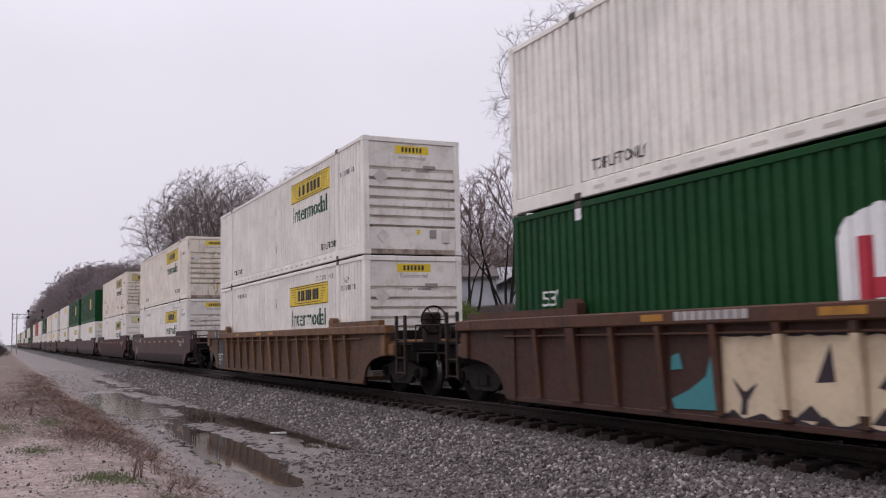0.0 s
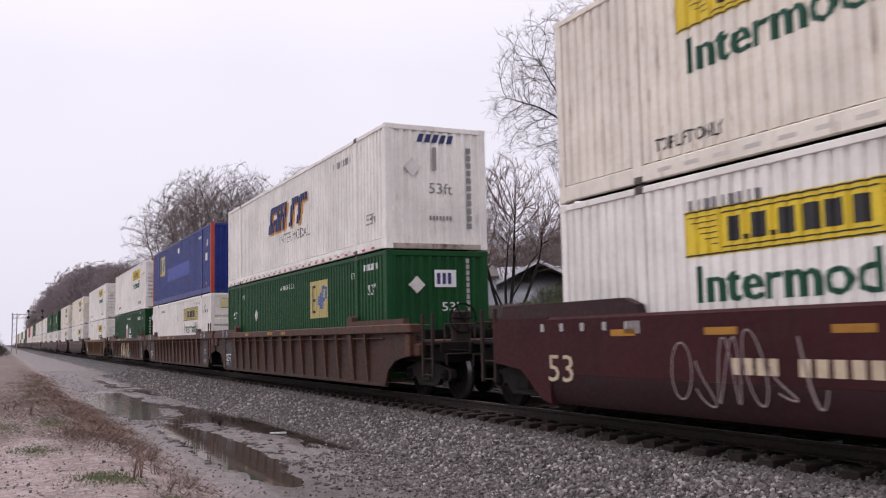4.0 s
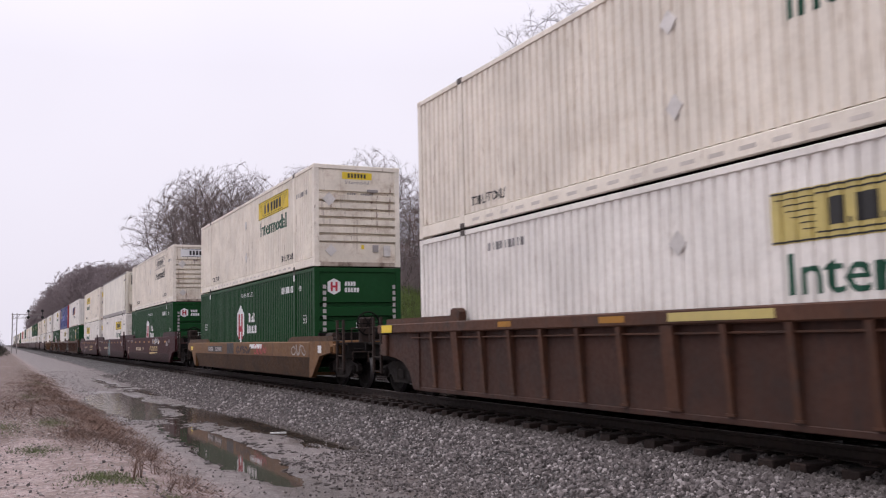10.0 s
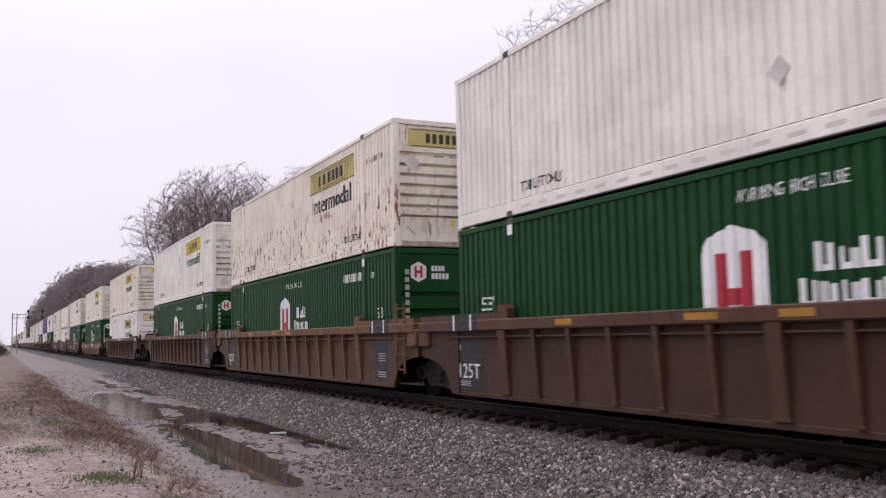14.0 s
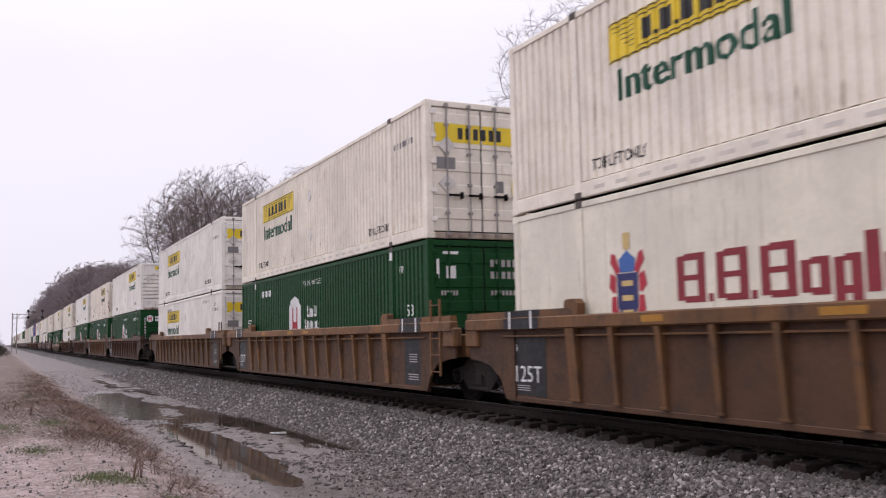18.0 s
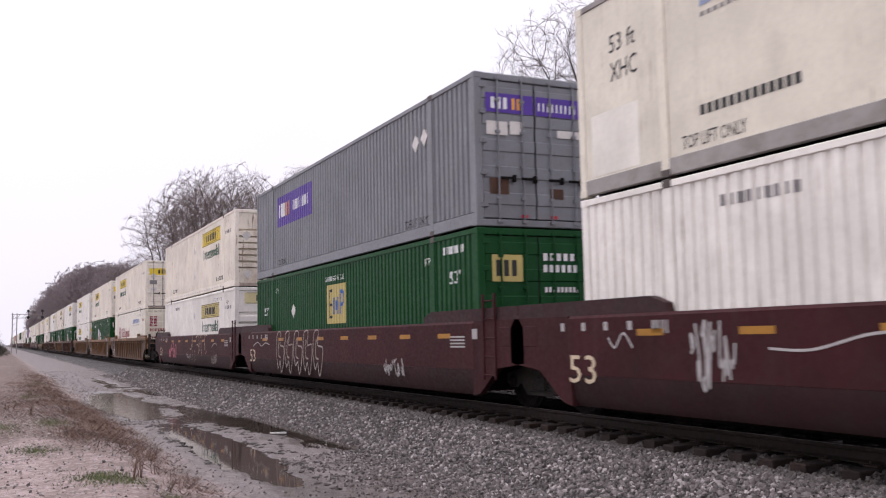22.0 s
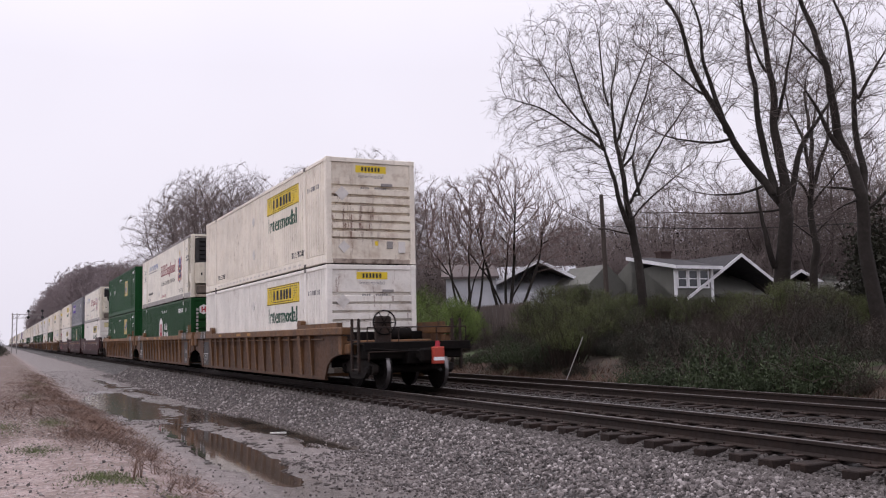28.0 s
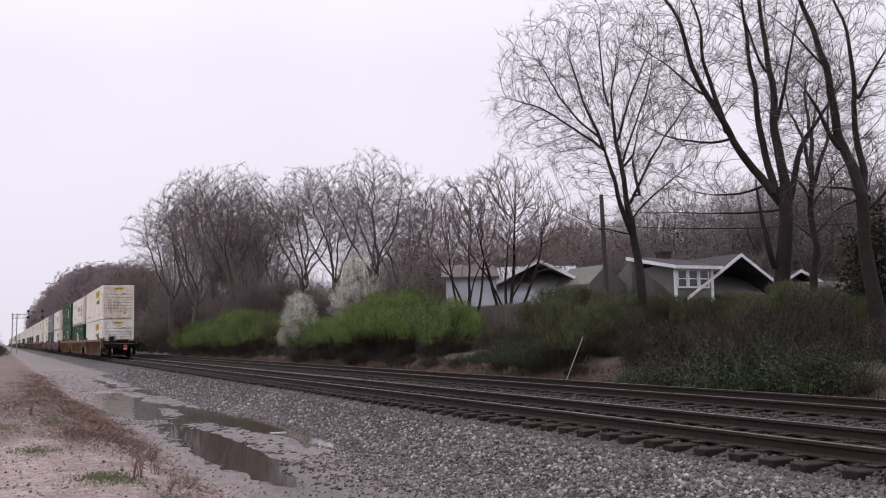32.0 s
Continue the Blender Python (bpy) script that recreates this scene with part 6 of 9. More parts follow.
    for d, state in ((-1, rear), (1, front)):
        if lite:
            if state == "coupled" or d < 0:
                truck(car, -1.65 if d < 0 else L + 1.62)
            part("end_box", smesh("lite_end_%d" % d, tone, lambda: MB().box((-1.2, -0.1 if d < 0 else L + 0.1, 0.86), (1.2, -1.6 if d < 0 else L + 1.6, 1.3), 0.03)), None, car)
        elif state == "coupled":
            coupler_end(car, d, mats, brake and d < 0)
            truck(car, -1.62 if d < 0 else L + 1.62)
        else:
            joined_end(car, d, mats, d < 0)
            if d < 0:
                truck(car, -1.68)
    if lite:
        return car
    if ribbed:
        for d, state in ((-1, rear), (1, front)):
            if state == "joined":
                a = -0.08 if d < 0 else L - 1.10
                for box in (((-1.404, a, 0.28), (-1.398, a + 1.12, 1.225)), ((-1.536, a, 1.355), (-1.53, a + 1.1, 1.53)), ((-1.504, a, 1.55), (-1.50, a + 1.1, 1.655))):
                    part("black_panel", MB().box(*box), M["black"], car)
                if d > 0:
                    car_text(car, "125T", a + 0.93, 0.5, 0.26, M["d_white"], 1.405, 0.8)
                    car_bars(car, [(a + 0.5, a + 0.9, 0.36 + 0.035 * i, 0.375 + 0.035 * i) for i in range(3)], M["d_dim"], 1.405)
                    car_text(car, "53", a + 1.0, 1.0, 0.1, M["d_white"], 1.405)
                else:
                    car_bars(car, [(a + 0.45, a + 0.85, 0.74 + 0.05 * i, 0.76 + 0.05 * i) for i in range(4)] + [(a + 0.4, a + 0.9, 0.38 + 0.05 * i, 0.4 + 0.05 * i) for i in range(3)], M["d_dim"], 1.405)
                car_bars(car, [(a + 0.18, a + 0.24, 1.36, 1.64), (a + 0.86, a + 0.92, 1.36, 1.64)], M["d_white"], 1.537, "white_mark")
        if rear == "joined":
            car_text(car, "53", 1.75, 0.52, 0.32, M["black"], 1.401)
        car_bars(car, [(7.45, 7.95, 1.40, 1.49), (8.9, 9.5, 1.40, 1.49), (12.0, 12.45, 1.40, 1.49)], M["d_amber"], 1.531, "reflector")
    elif kind in ("maroon", "mauve"):
        car_text(car, "53", 16.3, 0.55, 0.40, M["d_cream"], 1.497, 0.68)
        car_bars(car, [(0.8 + i * 1.9, 1.35 + i * 1.9, 1.22, 1.31) for i in range(8)], M["d_amber"], 1.50, "reflector")
        car_bars(car, [(16.4 - i * 0.55, 16.5 - i * 0.55, 1.3, 1.42) for i in range(5)] + [(14.0 + 0.06 * i, 14.03 + 0.06 * i, 1.25, 1.42) for i in range(6)], M["d_dim"], 1.50)
        car_bars(car, [(0.2, 0.8, 1.05 + 0.06 * i, 1.08 + 0.06 * i) for i in range(4)] + [(-0.3, -0.1, 1.2, 1.38)], M["d_dim"], 1.50)
    if extra:
        extra(car)
    return car
# ---- the train: place of each container's front end at the start, from the head back ----
def graffiti_cream(car):
    """A pale sprayed band over five panels and their ribs, edged in dark and teal, with dark curved wedges in it."""
    x, rib = 1.403, 1.022

    def spray(poly, mat, lift=0.0):
        part("graffiti", polygon_mark(poly, x + lift).mesh("graffiti", M[mat], False, 0), None, car)
    for i in range(-2, 3):
        a = L / 2 + (i + 0.5) * rib - rib / 2 + 0.052
        w = rib - 0.104
        low = [(a + w * k / 6, 0.29 + 0.05 * math.sin(k * 2.1 + i * 1.7) + 0.02 * (k % 2)) for k in range(7)]
        high = [(a + w * k / 6, 1.215 - 0.03 * abs(math.sin(k * 1.3 + i))) for k in range(6, -1, -1)]
        spray([(y, z + (0.05 if k > 6 else -0.05)) for k, (y, z) in enumerate(low + high)], "d_ink")
        spray(low + high, "d_cream", 0.003)
        if i < 2:
            part("graffiti", MB().prism([(-1.402, 0.40), (-1.402, 1.22), (-1.5135, 1.22), (-1.4525, 0.40)], 1, a + w + 0.002, a + w + 0.102), M["d_cream"], car)
    c = L / 2
    for poly in ([(c + 2.75, 0.30), (c + 2.71, 0.48), (c + 2.86, 0.72), (c + 2.66, 0.56), (c + 2.44, 0.68), (c + 2.62, 0.46), (c + 2.64, 0.30)],
                 [(c + 1.62, 0.70), (c + 1.40, 1.12), (c + 1.36, 0.72)],
                 [(c + 1.95, 0.30), (c + 1.70, 0.47), (c + 1.50, 0.30)],
                 [(c + 0.85, 0.68), (c + 0.48, 1.10), (c + 0.42, 0.82), (c + 0.58, 0.62)],
                 [(c + 0.95, 0.32), (c + 0.78, 0.50), (c + 0.60, 0.31)],
                 [(c - 0.15, 0.98), (c - 0.75, 1.03), (c - 0.80, 0.95), (c - 0.2, 0.92)],
                 [(c - 0.10, 0.62), (c - 0.55, 0.56), (c - 0.85, 0.66), (c - 0.55, 0.51)],
                 [(c - 1.10, 0.98), (c - 1.22, 0.62), (c - 1.50, 0.66), (c - 1.36, 0.50), (c - 1.12, 0.42)]):
        spray(poly, "d_ink", 0.006)
    for k, poly in enumerate(([(c + 3.12, 0.32), (c + 3.9, 0.30), (c + 3.95, 0.42), (c + 3.6, 0.55), (c + 3.3, 0.72), (c + 3.15, 1.1)],
                              [(c + 3.72, 0.80), (c + 3.95, 0.78), (c + 3.92, 0.96), (c + 3.78, 1.0)],
                              [(c + 0.52, 0.86), (c + 0.40, 1.05), (c + 0.30, 0.86)],
                              [(c - 1.52, 0.32), (c - 2.0, 0.32), (c - 1.98, 0.95), (c - 1.7, 1.08), (c - 1.55, 0.7)])):
        spray(poly, "d_teal", 0.008)
    part("graffiti", MB().prism([(-1.402, 0.40), (-1.402, 0.62), (-1.4665, 0.62), (-1.4525, 0.40)], 1, c - 2 * rib - 0.052, c - 2 * rib + 0.05), M["d_teal"], car)
    car_bars(car, letter_bars(c + 3.7, 1.3, 1.40, 1.51, 9, 0.8), M["d_dim"], 1.531, "graffiti")


def scrawl(car, y_left, wide, z, tall, n, mat, x, seed, thick=0.02):
    """Hand-drawn spray lines with no meaning."""
    r = random.Random(seed)
    mb = MB()
    for i in range(n):
        y, p = y_left - wide * i / n, None
        a0, sp, squeeze, high, low = r.uniform(0, 6), r.choice((0.32, 0.4, 0.5, -0.35, -0.45)), r.choice((0.5, 1.0, 1.5, 2.0)), r.uniform(0.45, 1.0), r.uniform(0, 0.3)
        for k in range(17):
            a = a0 + k * sp
            q = (y - wide / n * (0.5 + 0.45 * math.cos(a)), z + tall * (low * (1 - high) + high * (0.5 + 0.5 * math.sin(a * squeeze + i * 1.9))))
            if p:
                d = Vector((q[0] - p[0], q[1] - p[1]))
                nrm = Vector((-d.y, d.x)).normalized() * thick
                up = -x - 0.004 - 0.0004 * (17 * i + k) / 8
                mb.add([(up, p[0] - nrm.x, p[1] - nrm.y), (up, q[0] - nrm.x, q[1] - nrm.y), (up, q[0] + nrm.x, q[1] + nrm.y), (up, p[0] + nrm.x, p[1] + nrm.y)], [(0, 1, 2, 3)])
            p = q
    tagged(part("graffiti", mb.mesh("graffiti", mat, False, 0), None, car), kind="stuff")


def gold_bars(car):
    """Big leaning initials in gold over a wedge, kept as plain shapes."""
    for i in range(4):
        y = 6.42 - i * 0.72
        for poly in ([(y, 0.78), (y - 0.16, 0.78), (y - 0.28, 1.02), (y - 0.12, 1.02)], [(y - 0.4, 0.78), (y - 0.56, 0.78), (y - 0.66, 1.02), (y - 0.5, 1.02)], [(y - 0.1, 0.95), (y - 0.6, 0.95), (y - 0.62, 1.02), (y - 0.12, 1.02)]):
            part("wordmark", polygon_mark(poly, 1.50).mesh("wordmark", M["d_gold"], False, 0), None, car)
    part("wordmark", polygon_mark([(6.5, 0.58), (6.45, 0.70), (3.5, 0.70), (3.8, 0.66)], 1.50).mesh("wordmark", M["d_gold"], False, 0), None, car)


REPORTING = letter_bars(12.3, 0.76, 0.76, 0.95, 4, 0.7) + letter_bars(11.3, 1.36, 0.76, 0.95, 6, 0.7) + [(9.0, 9.22, 0.78, 0.97)]


def maroon_a(car):
    gold_bars(car)
    car_bars(car, REPORTING, M["d_cream"], 1.50)
    scrawl(car, 13.4, 2.5, 0.36, 1.08, 6, M["d_ghost"], 1.50, 3, 0.012)
    scrawl(car, 10.0, 3.4, 0.32, 1.1, 7, M["d_ghost"], 1.50, 5, 0.012)


def maroon_b(car):
    car_bars(car, [(8.2, 8.5, 0.3, 1.45), (8.7, 8.95, 0.3, 1.4), (9.1, 9.3, 0.3, 1.2)], M["d_teal"], 1.50, "graffiti")
    scrawl(car, 9.8, 2.2, 0.35, 1.0, 4, M["d_dim"], 1.504, 8)
    car_bars(car, REPORTING, M["d_cream"], 1.50)


def maroon_c(car):
    gold_bars(car)
    car_bars(car, REPORTING, M["d_cream"], 1.50)
    stroke(car, tag_lines(5.5, 1.1, 2.6, 0.34, 9, 21), M["d_white"], 0.02)


def stroke(car, paths, mat, thick=0.014, x=1.50):
    """Spray lines along the given bends, rounded off between them."""
    mb, k = MB(), 0
    for pts in paths:
        fine = []
        for i in range(len(pts) - 1):
            p0, p1, p2, p3 = (Vector(pts[max(0, min(len(pts) - 1, i + j))]) for j in (-1, 0, 1, 2))
            for q in range(5):
                u = q / 5
                fine.append(0.5 * (2 * p1 + (p2 - p0) * u + (2 * p0 - 5 * p1 + 4 * p2 - p3) * u * u + (3 * p1 - p0 - 3 * p2 + p3) * u ** 3))
        fine.append(Vector(pts[-1]))
        for p, q in zip(fine, fine[1:]):
            d = q - p
            if d.length < 1e-4:
                continue
            w = Vector((-d.y, d.x)).normalized() * thick
            k += 1
            up = -x - 0.004 - 0.00003 * k
            mb.add([(up, p.x - w.x, p.y - w.y), (up, q.x - w.x, q.y - w.y), (up, q.x + w.x, q.y + w.y), (up, p.x + w.x, p.y + w.y)], [(0, 1, 2, 3)])
    tagged(part("graffiti", mb.mesh("graffiti", mat, False, 0), None, car), kind="stuff")


def tag_lines(y, z, wide, tall, n, seed):
    """A small scribbled tag: n looping zigzags in a row."""
    g = random.Random(seed)
    out = []
    for i in range(n):
        a = y - wide * i / n
        out.append([(a - wide / n * g.uniform(0.0, 0.9), z + tall * g.random()) for _ in range(g.randint(4, 7))])
    return out


def maroon_d(car):
    scrawl(car, 13.45, 2.1, 0.5, 0.7, 6, M["d_pink"], 1.50, 31, 0.04)
    stroke(car, [[(7.81, 0.92), (7.62, 0.92), (7.42, 1.15), (7.21, 1.5)], [(7.27, 1.36), (7.28, 0.44)], [(6.65, 0.86), (6.64, 0.37)], [(6.58, 1.22), (6.41, 1.41), (6.08, 1.49)], [(6.23, 1.1), (5.88, 1.08), (5.82, 0.83), (5.98, 0.68)], [(5.67, 1.48), (5.78, 1.45), (5.6, 0.84)], [(5.21, 1.48), (5.37, 1.48), (5.18, 0.66)], [(4.44, 1.47), (4.59, 1.47), (4.53, 0.86)], [(4.39, 1.43), (4.23, 1.48), (4.05, 1.48)], [(4.35, 0.73), (4.19, 0.84)]], M["d_cream"], 0.017)
    stroke(car, tag_lines(8.59, 0.42, 0.95, 0.38, 6, 7), M["d_silver"], 0.012)
    stroke(car, tag_lines(3.1, 0.34, 0.95, 0.42, 5, 8) + [[(3.13, 1.0), (2.8, 1.12), (2.47, 1.16), (2.13, 1.08)]], M["d_silver"], 0.016)


def maroon_e(car):
    # a row of pointed letter outlines that spell nothing
    for i in range(5):
        a = 13.0 - i * 0.92
        stroke(car, [[(a, 0.85), (a - 0.12, 1.42), (a - 0.5, 1.46), (a - 0.42, 1.1), (a - 0.85, 1.0 + 0.08 * (i % 2)), (a - 0.72, 0.45), (a - 0.55, 0.30), (a - 0.42, 0.62), (a - 0.2, 0.40 + 0.06 * (i % 3)), (a, 0.85)], [(a - 0.3, 1.25), (a - 0.25, 0.8), (a - 0.5, 0.72)]], M["d_silver"], 0.022)
    stroke(car, [[(15.9, 1.05), (15.3, 1.18), (14.8, 1.06), (14.3, 1.16), (13.8, 1.1)]], M["d_dim"], 0.014)
    stroke(car, tag_lines(4.2, 0.4, 1.2, 0.42, 6, 9), M["d_dim"], 0.014)


def maroon_f(car):
    stroke(car, tag_lines(13.6, 0.55, 0.8, 0.85, 8, 10), M["d_dim"], 0.018)
    stroke(car, [[(15.3, 1.2), (15.15, 1.06), (14.95, 1.26), (14.75, 1.06)], [(12.3, 1.06), (11.7, 1.05), (11.0, 1.2), (10.4, 1.24)], [(5.43, 1.1), (4.53, 1.23), (3.98, 1.21), (3.23, 1.01), (2.4, 1.21), (1.92, 1.18)]], M["d_dim"], 0.015)
    stroke(car, tag_lines(7.1, 0.42, 1.4, 0.42, 5, 12), M["d_ghost"], 0.014)


def yellow_marks(car):
    car_bars(car, [(10.9, 13.63, 0.83, 1.05)], M["black"], 1.50, "number_panel")
    car_bars(car, letter_bars(13.45, 0.95, 0.86, 1.02, 4, 0.7) + letter_bars(12.1, 1.1, 0.86, 1.02, 5, 0.7), M["d_dim"], 1.504)
    car_bars(car, [(-1.2, -0.9, 0.88, 1.08), (5.0, 6.6, 0.98, 1.12)], M["d_white"], 1.50, "patch")
    car_bars(car, [(9.0, 10.1, 0.78, 1.17)], M["black"], 1.50, "graffiti")
    car_bars(car, [(16.82, 17.3, 0.87, 1.03)], M["d_yellow"], 1.50, "patch")
    scrawl(car, 6.0, 1.6, 0.8, 0.35, 4, M["d_red"], 1.502, 61)
    scrawl(car, 8.6, 2.2, 0.8, 0.34, 5, M["d_ink"], 1.502, 63, 0.03)
    scrawl(car, 1.6, 1.4, 0.8, 0.33, 3, M["d_dim"], 1.502, 65, 0.015)


def tan_scrawl(car):
    scrawl(car, 9.0, 5.0, 0.3, 0.8, 6, M["brown_car"], 1.53, 71)


def capped(car):
    for y in (-1.62, L + 1.0):
        part("yellow_cap", MB().box((-1.545, y, 1.36), (-1.54, y + 0.6, 1.52)), M["d_yellow"], car)
    part("yellow_strip", MB().box((-1.537, 6.2, 1.39), (-1.531, 8.0, 1.5)), M["d_oldyellow"], car)


J, C = "joined", "coupled"
# front end at the start, upper, lower, car tone, front joint, rear joint, extra
UNITS = [
    (36.96, "jb_a", "jb_a_low2", "orange", J, C, None),
    (13.65, "jb_a", "hub_a", "brown", C, J, graffiti_cream),
    (-5.66, "emp_blue", "jb_a_low", "brown", J, J, None),
    (-25.07, "swift", "emp", "brown", J, C, None),
    (-48.46, "jb_b_cream", "jb_b_low", "maroon", C, J, maroon_a),
    (-67.82, "reefer_plain", "jb_a_low2", "maroon", J, J, maroon_b),
    (-87.21, "jb_a_old", "hub_a", "maroon", J, C, maroon_c),
    (-110.68, "jb_a_cream", "hub_hex", "yellow", C, C, yellow_marks),
    (-134.03, "jb_a_cream", "jb_a_low", "brown", C, C, capped),
    (-157.55, "jb_a", "hub_a", "brown", C, J, None),
    (-177.15, "jb_a_rusty", "hub_a", "orange", J, J, None),
    (-196.47, "jb_a", "hub_a", "brown", J, C, None),
    (-219.92, "jb_b", "jb_b_low", "orange", C, J, tan_scrawl),
    (-239.53, "jb_b_cream", "hub_b", "tan", J, J, None),
    (-259.2, "jb_b_cream", "cr_door", "orange", J, C, None),
    (-282.85, "jb_a_cream", "jb_a_low", "maroon", C, J, maroon_d),
    (-302.36, "fedex", "emp_door", "maroon", J, J, maroon_e),
    (-321.89, "cr_reefer", "jb_a_low", "maroon", J, C, maroon_f),
    (-345.36, "emp_top", "emp", "tan", C, J, None),
    (-365.02, "cr_reefer2", "hub_a", "tan", J, J, None),
    (-384.62, "jb_a_cream", "jb_a", "orange", J, C, None),
]
# the part of the train that is already far down the line
AHEAD = [
    (60.4, "jb_a_cream", "jb_a_low2", "mauve", C, C), (83.9, "jb_a_rusty", "jb_a_low", "maroon", C, C), (107.3, "emp_top", "jb_a_low", "mauve", J, C), (126.8, "emp_top", "jb_a_low", "mauve", J, J), (146.3, "jb_a", "jb_a_low", "mauve", C, J),
    (169.7, "jb_a", "jb_b_low", "brown", J, C), (189.2, "jb_a_cream", "jb_a_low2", "brown", J, J), (208.7, "hub_a", "jb_a_low", "brown", C, J), (232.1, "jb_b", "jb_a_low", "maroon", J, C), (251.6, "red_box", "jb_a_low2", "maroon", J, J),
    (271.1, "jb_a", "jb_b_low", "maroon", C, J), (294.5, "hub_b", "hub_a", "brown", J, C), (314.0, "jb_a_cream", "hub_a", "brown", J, J), (333.5, "jb_b", "jb_a_low", "brown", C, J), (356.9, "hub_a", "jb_a_low", "tan", J, C),
    (376.4, "jb_a", "hub_a", "tan", J, J), (395.9, "jb_b_cream", "jb_b_low", "tan", C, J), (419.3, "jb_a", "jb_a_low", "mauve", J, C), (438.8, "emp_top", "emp", "mauve", J, J), (458.3, "jb_a_cream", "jb_a_low2", "mauve", C, J),
    (481.7, "jb_a", "hub_a", "brown", J, C), (501.2, "jb_b", "jb_a_low", "brown", J, J), (520.7, "jb_a", "jb_b_low", "brown", C, J),
]
MOVING = []
CARS = {}
LOWER = {"maroon": 0.0, "mauve": 0.0}


def place_unit(front, upper, lower, tone, fj, rj, extra, brake, lite=False):
    y = front - L
    key = (tone, fj, rj, brake, extra, lite)
    m = pose(TX, y, 0)
    if key in CARS:
        car = copy_thing(CARS[key], m)
        for w in [o for o in car.children_recursive if o.name.startswith("wheelset")]:
            AXLES[0.89 if w.location.y > 0 else -0.89].append(w)
    else:
        car = CARS[key] = well_car(tone, fj, rj, brake, extra=extra, lite=lite)
        car.matrix_basis = m
    drop = LOWER.get(tone, 0.0)
    MOVING.append((car, y, 0.0))
    for k, kind in enumerate((lower, upper)):
        z = CB - drop + k * (H + 0.03)
        MOVING.append((container(kind, pose(TX, y, z), lite), y, z))


for u in UNITS:
    place_unit(*u, brake=u[5] == C and u[3] != "tan")
for i, u in enumerate(AHEAD):
    place_unit(*u, None, brake=False, lite=i > 1)

# flashing marker hung on the last coupler
_y = UNITS[-1][0] - L
eot = thing("end_of_train_marker", "small red and grey marker box on the last coupler", "train marker")
part("box", MB().box((0.05, -3.78, 0.62), (0.33, -3.62, 1.02), 0.02), M["red_post"], eot)
part("lamp", MB().rod((0.19, -3.7, 1.02), (0.19, -3.7, 1.16), 0.06, 0.05, n=12), M["d_red"], eot)
part("clamp", MB().box((0.1, -3.7, 0.5), (0.25, -3.5, 0.64), 0.01), M["iron"], eot)
part("stripe", MB().box((0.05, -3.785, 0.7), (0.33, -3.781, 0.78)), M["d_white"], eot)
eot.matrix_basis = pose(TX, _y, 0)
MOVING.append((eot, _y, 0.0))
# ---- bare trees, thickets and blossom ----
M["bark"] = paint("dark_bark", (0.026, 0.021, 0.018), 0.9, (0.055, 0.046, 0.04), 0.4, bump=0.6, fine=9)
M["twig"] = paint("fine_twigs", (0.11, 0.086, 0.08), 0.9)
# distance haze is put into the next two twig colours, the farthest palest
M["far_twig"] = paint("haze_paled_distant_twigs", (0.19, 0.152, 0.145), 0.9)
M["hazy_twig"] = paint("haze_paled_twigs", (0.25, 0.207, 0.212), 0.9)
M["bud"] = paint("reddish_buds", (0.20, 0.14, 0.13), 0.9)
RIGHT = Vector((math.cos(_yaw), -math.sin(_yaw), 0))     # across the view
AHEADV = Vector((math.sin(_yaw), math.cos(_yaw), 0))     # along the view, level


class Tubes:
    """Many thin tapered tubes in one mesh."""

    def __init__(self):
        self.v, self.f = [], []

    def line(self, pts, radii, n):
        base = len(self.v)
        up = Vector((0.31, 0.87, 0.38))
        for k, (p, r) in enumerate(zip(pts, radii)):
            d = (pts[min(k + 1, len(pts) - 1)] - pts[max(k - 1, 0)])
            u = d.cross(up)
            if u.length < 1e-6:
                u = d.orthogonal()
            u.normalize()
            w = d.cross(u)
            w.normalize()
            for i in range(n):
                t = 2 * math.pi * i / n
                c, s = math.cos(t) * r, math.sin(t) * r
                self.v.append((p.x + u.x * c + w.x * s, p.y + u.y * c + w.y * s, p.z + u.z * c + w.z * s))
        for k in range(len(pts) - 1):
            a = base + k * n
            for i in range(n):
                j = (i + 1) % n
                self.f.append((a + i, a + j, a + n + j, a + n + i))

    def mesh(self, name, mat):
        me = bpy.data.meshes.new(name)
        me.from_pydata(self.v, [], self.f)
        me.shade_smooth()
        me.materials.append(mat)
        return me


def seen(px, depth):
    """Level place on a bearing (tangent to the right of the view) at a depth along the view."""
    return AHEADV * depth + RIGHT * (px * depth)


def stand(px, depth, sink=0.1):
    p = seen(px, depth)
    z = float(ground_z(np.array([p.x]), np.array([p.y]))[0])
    return (p.x, p.y, z - sink)


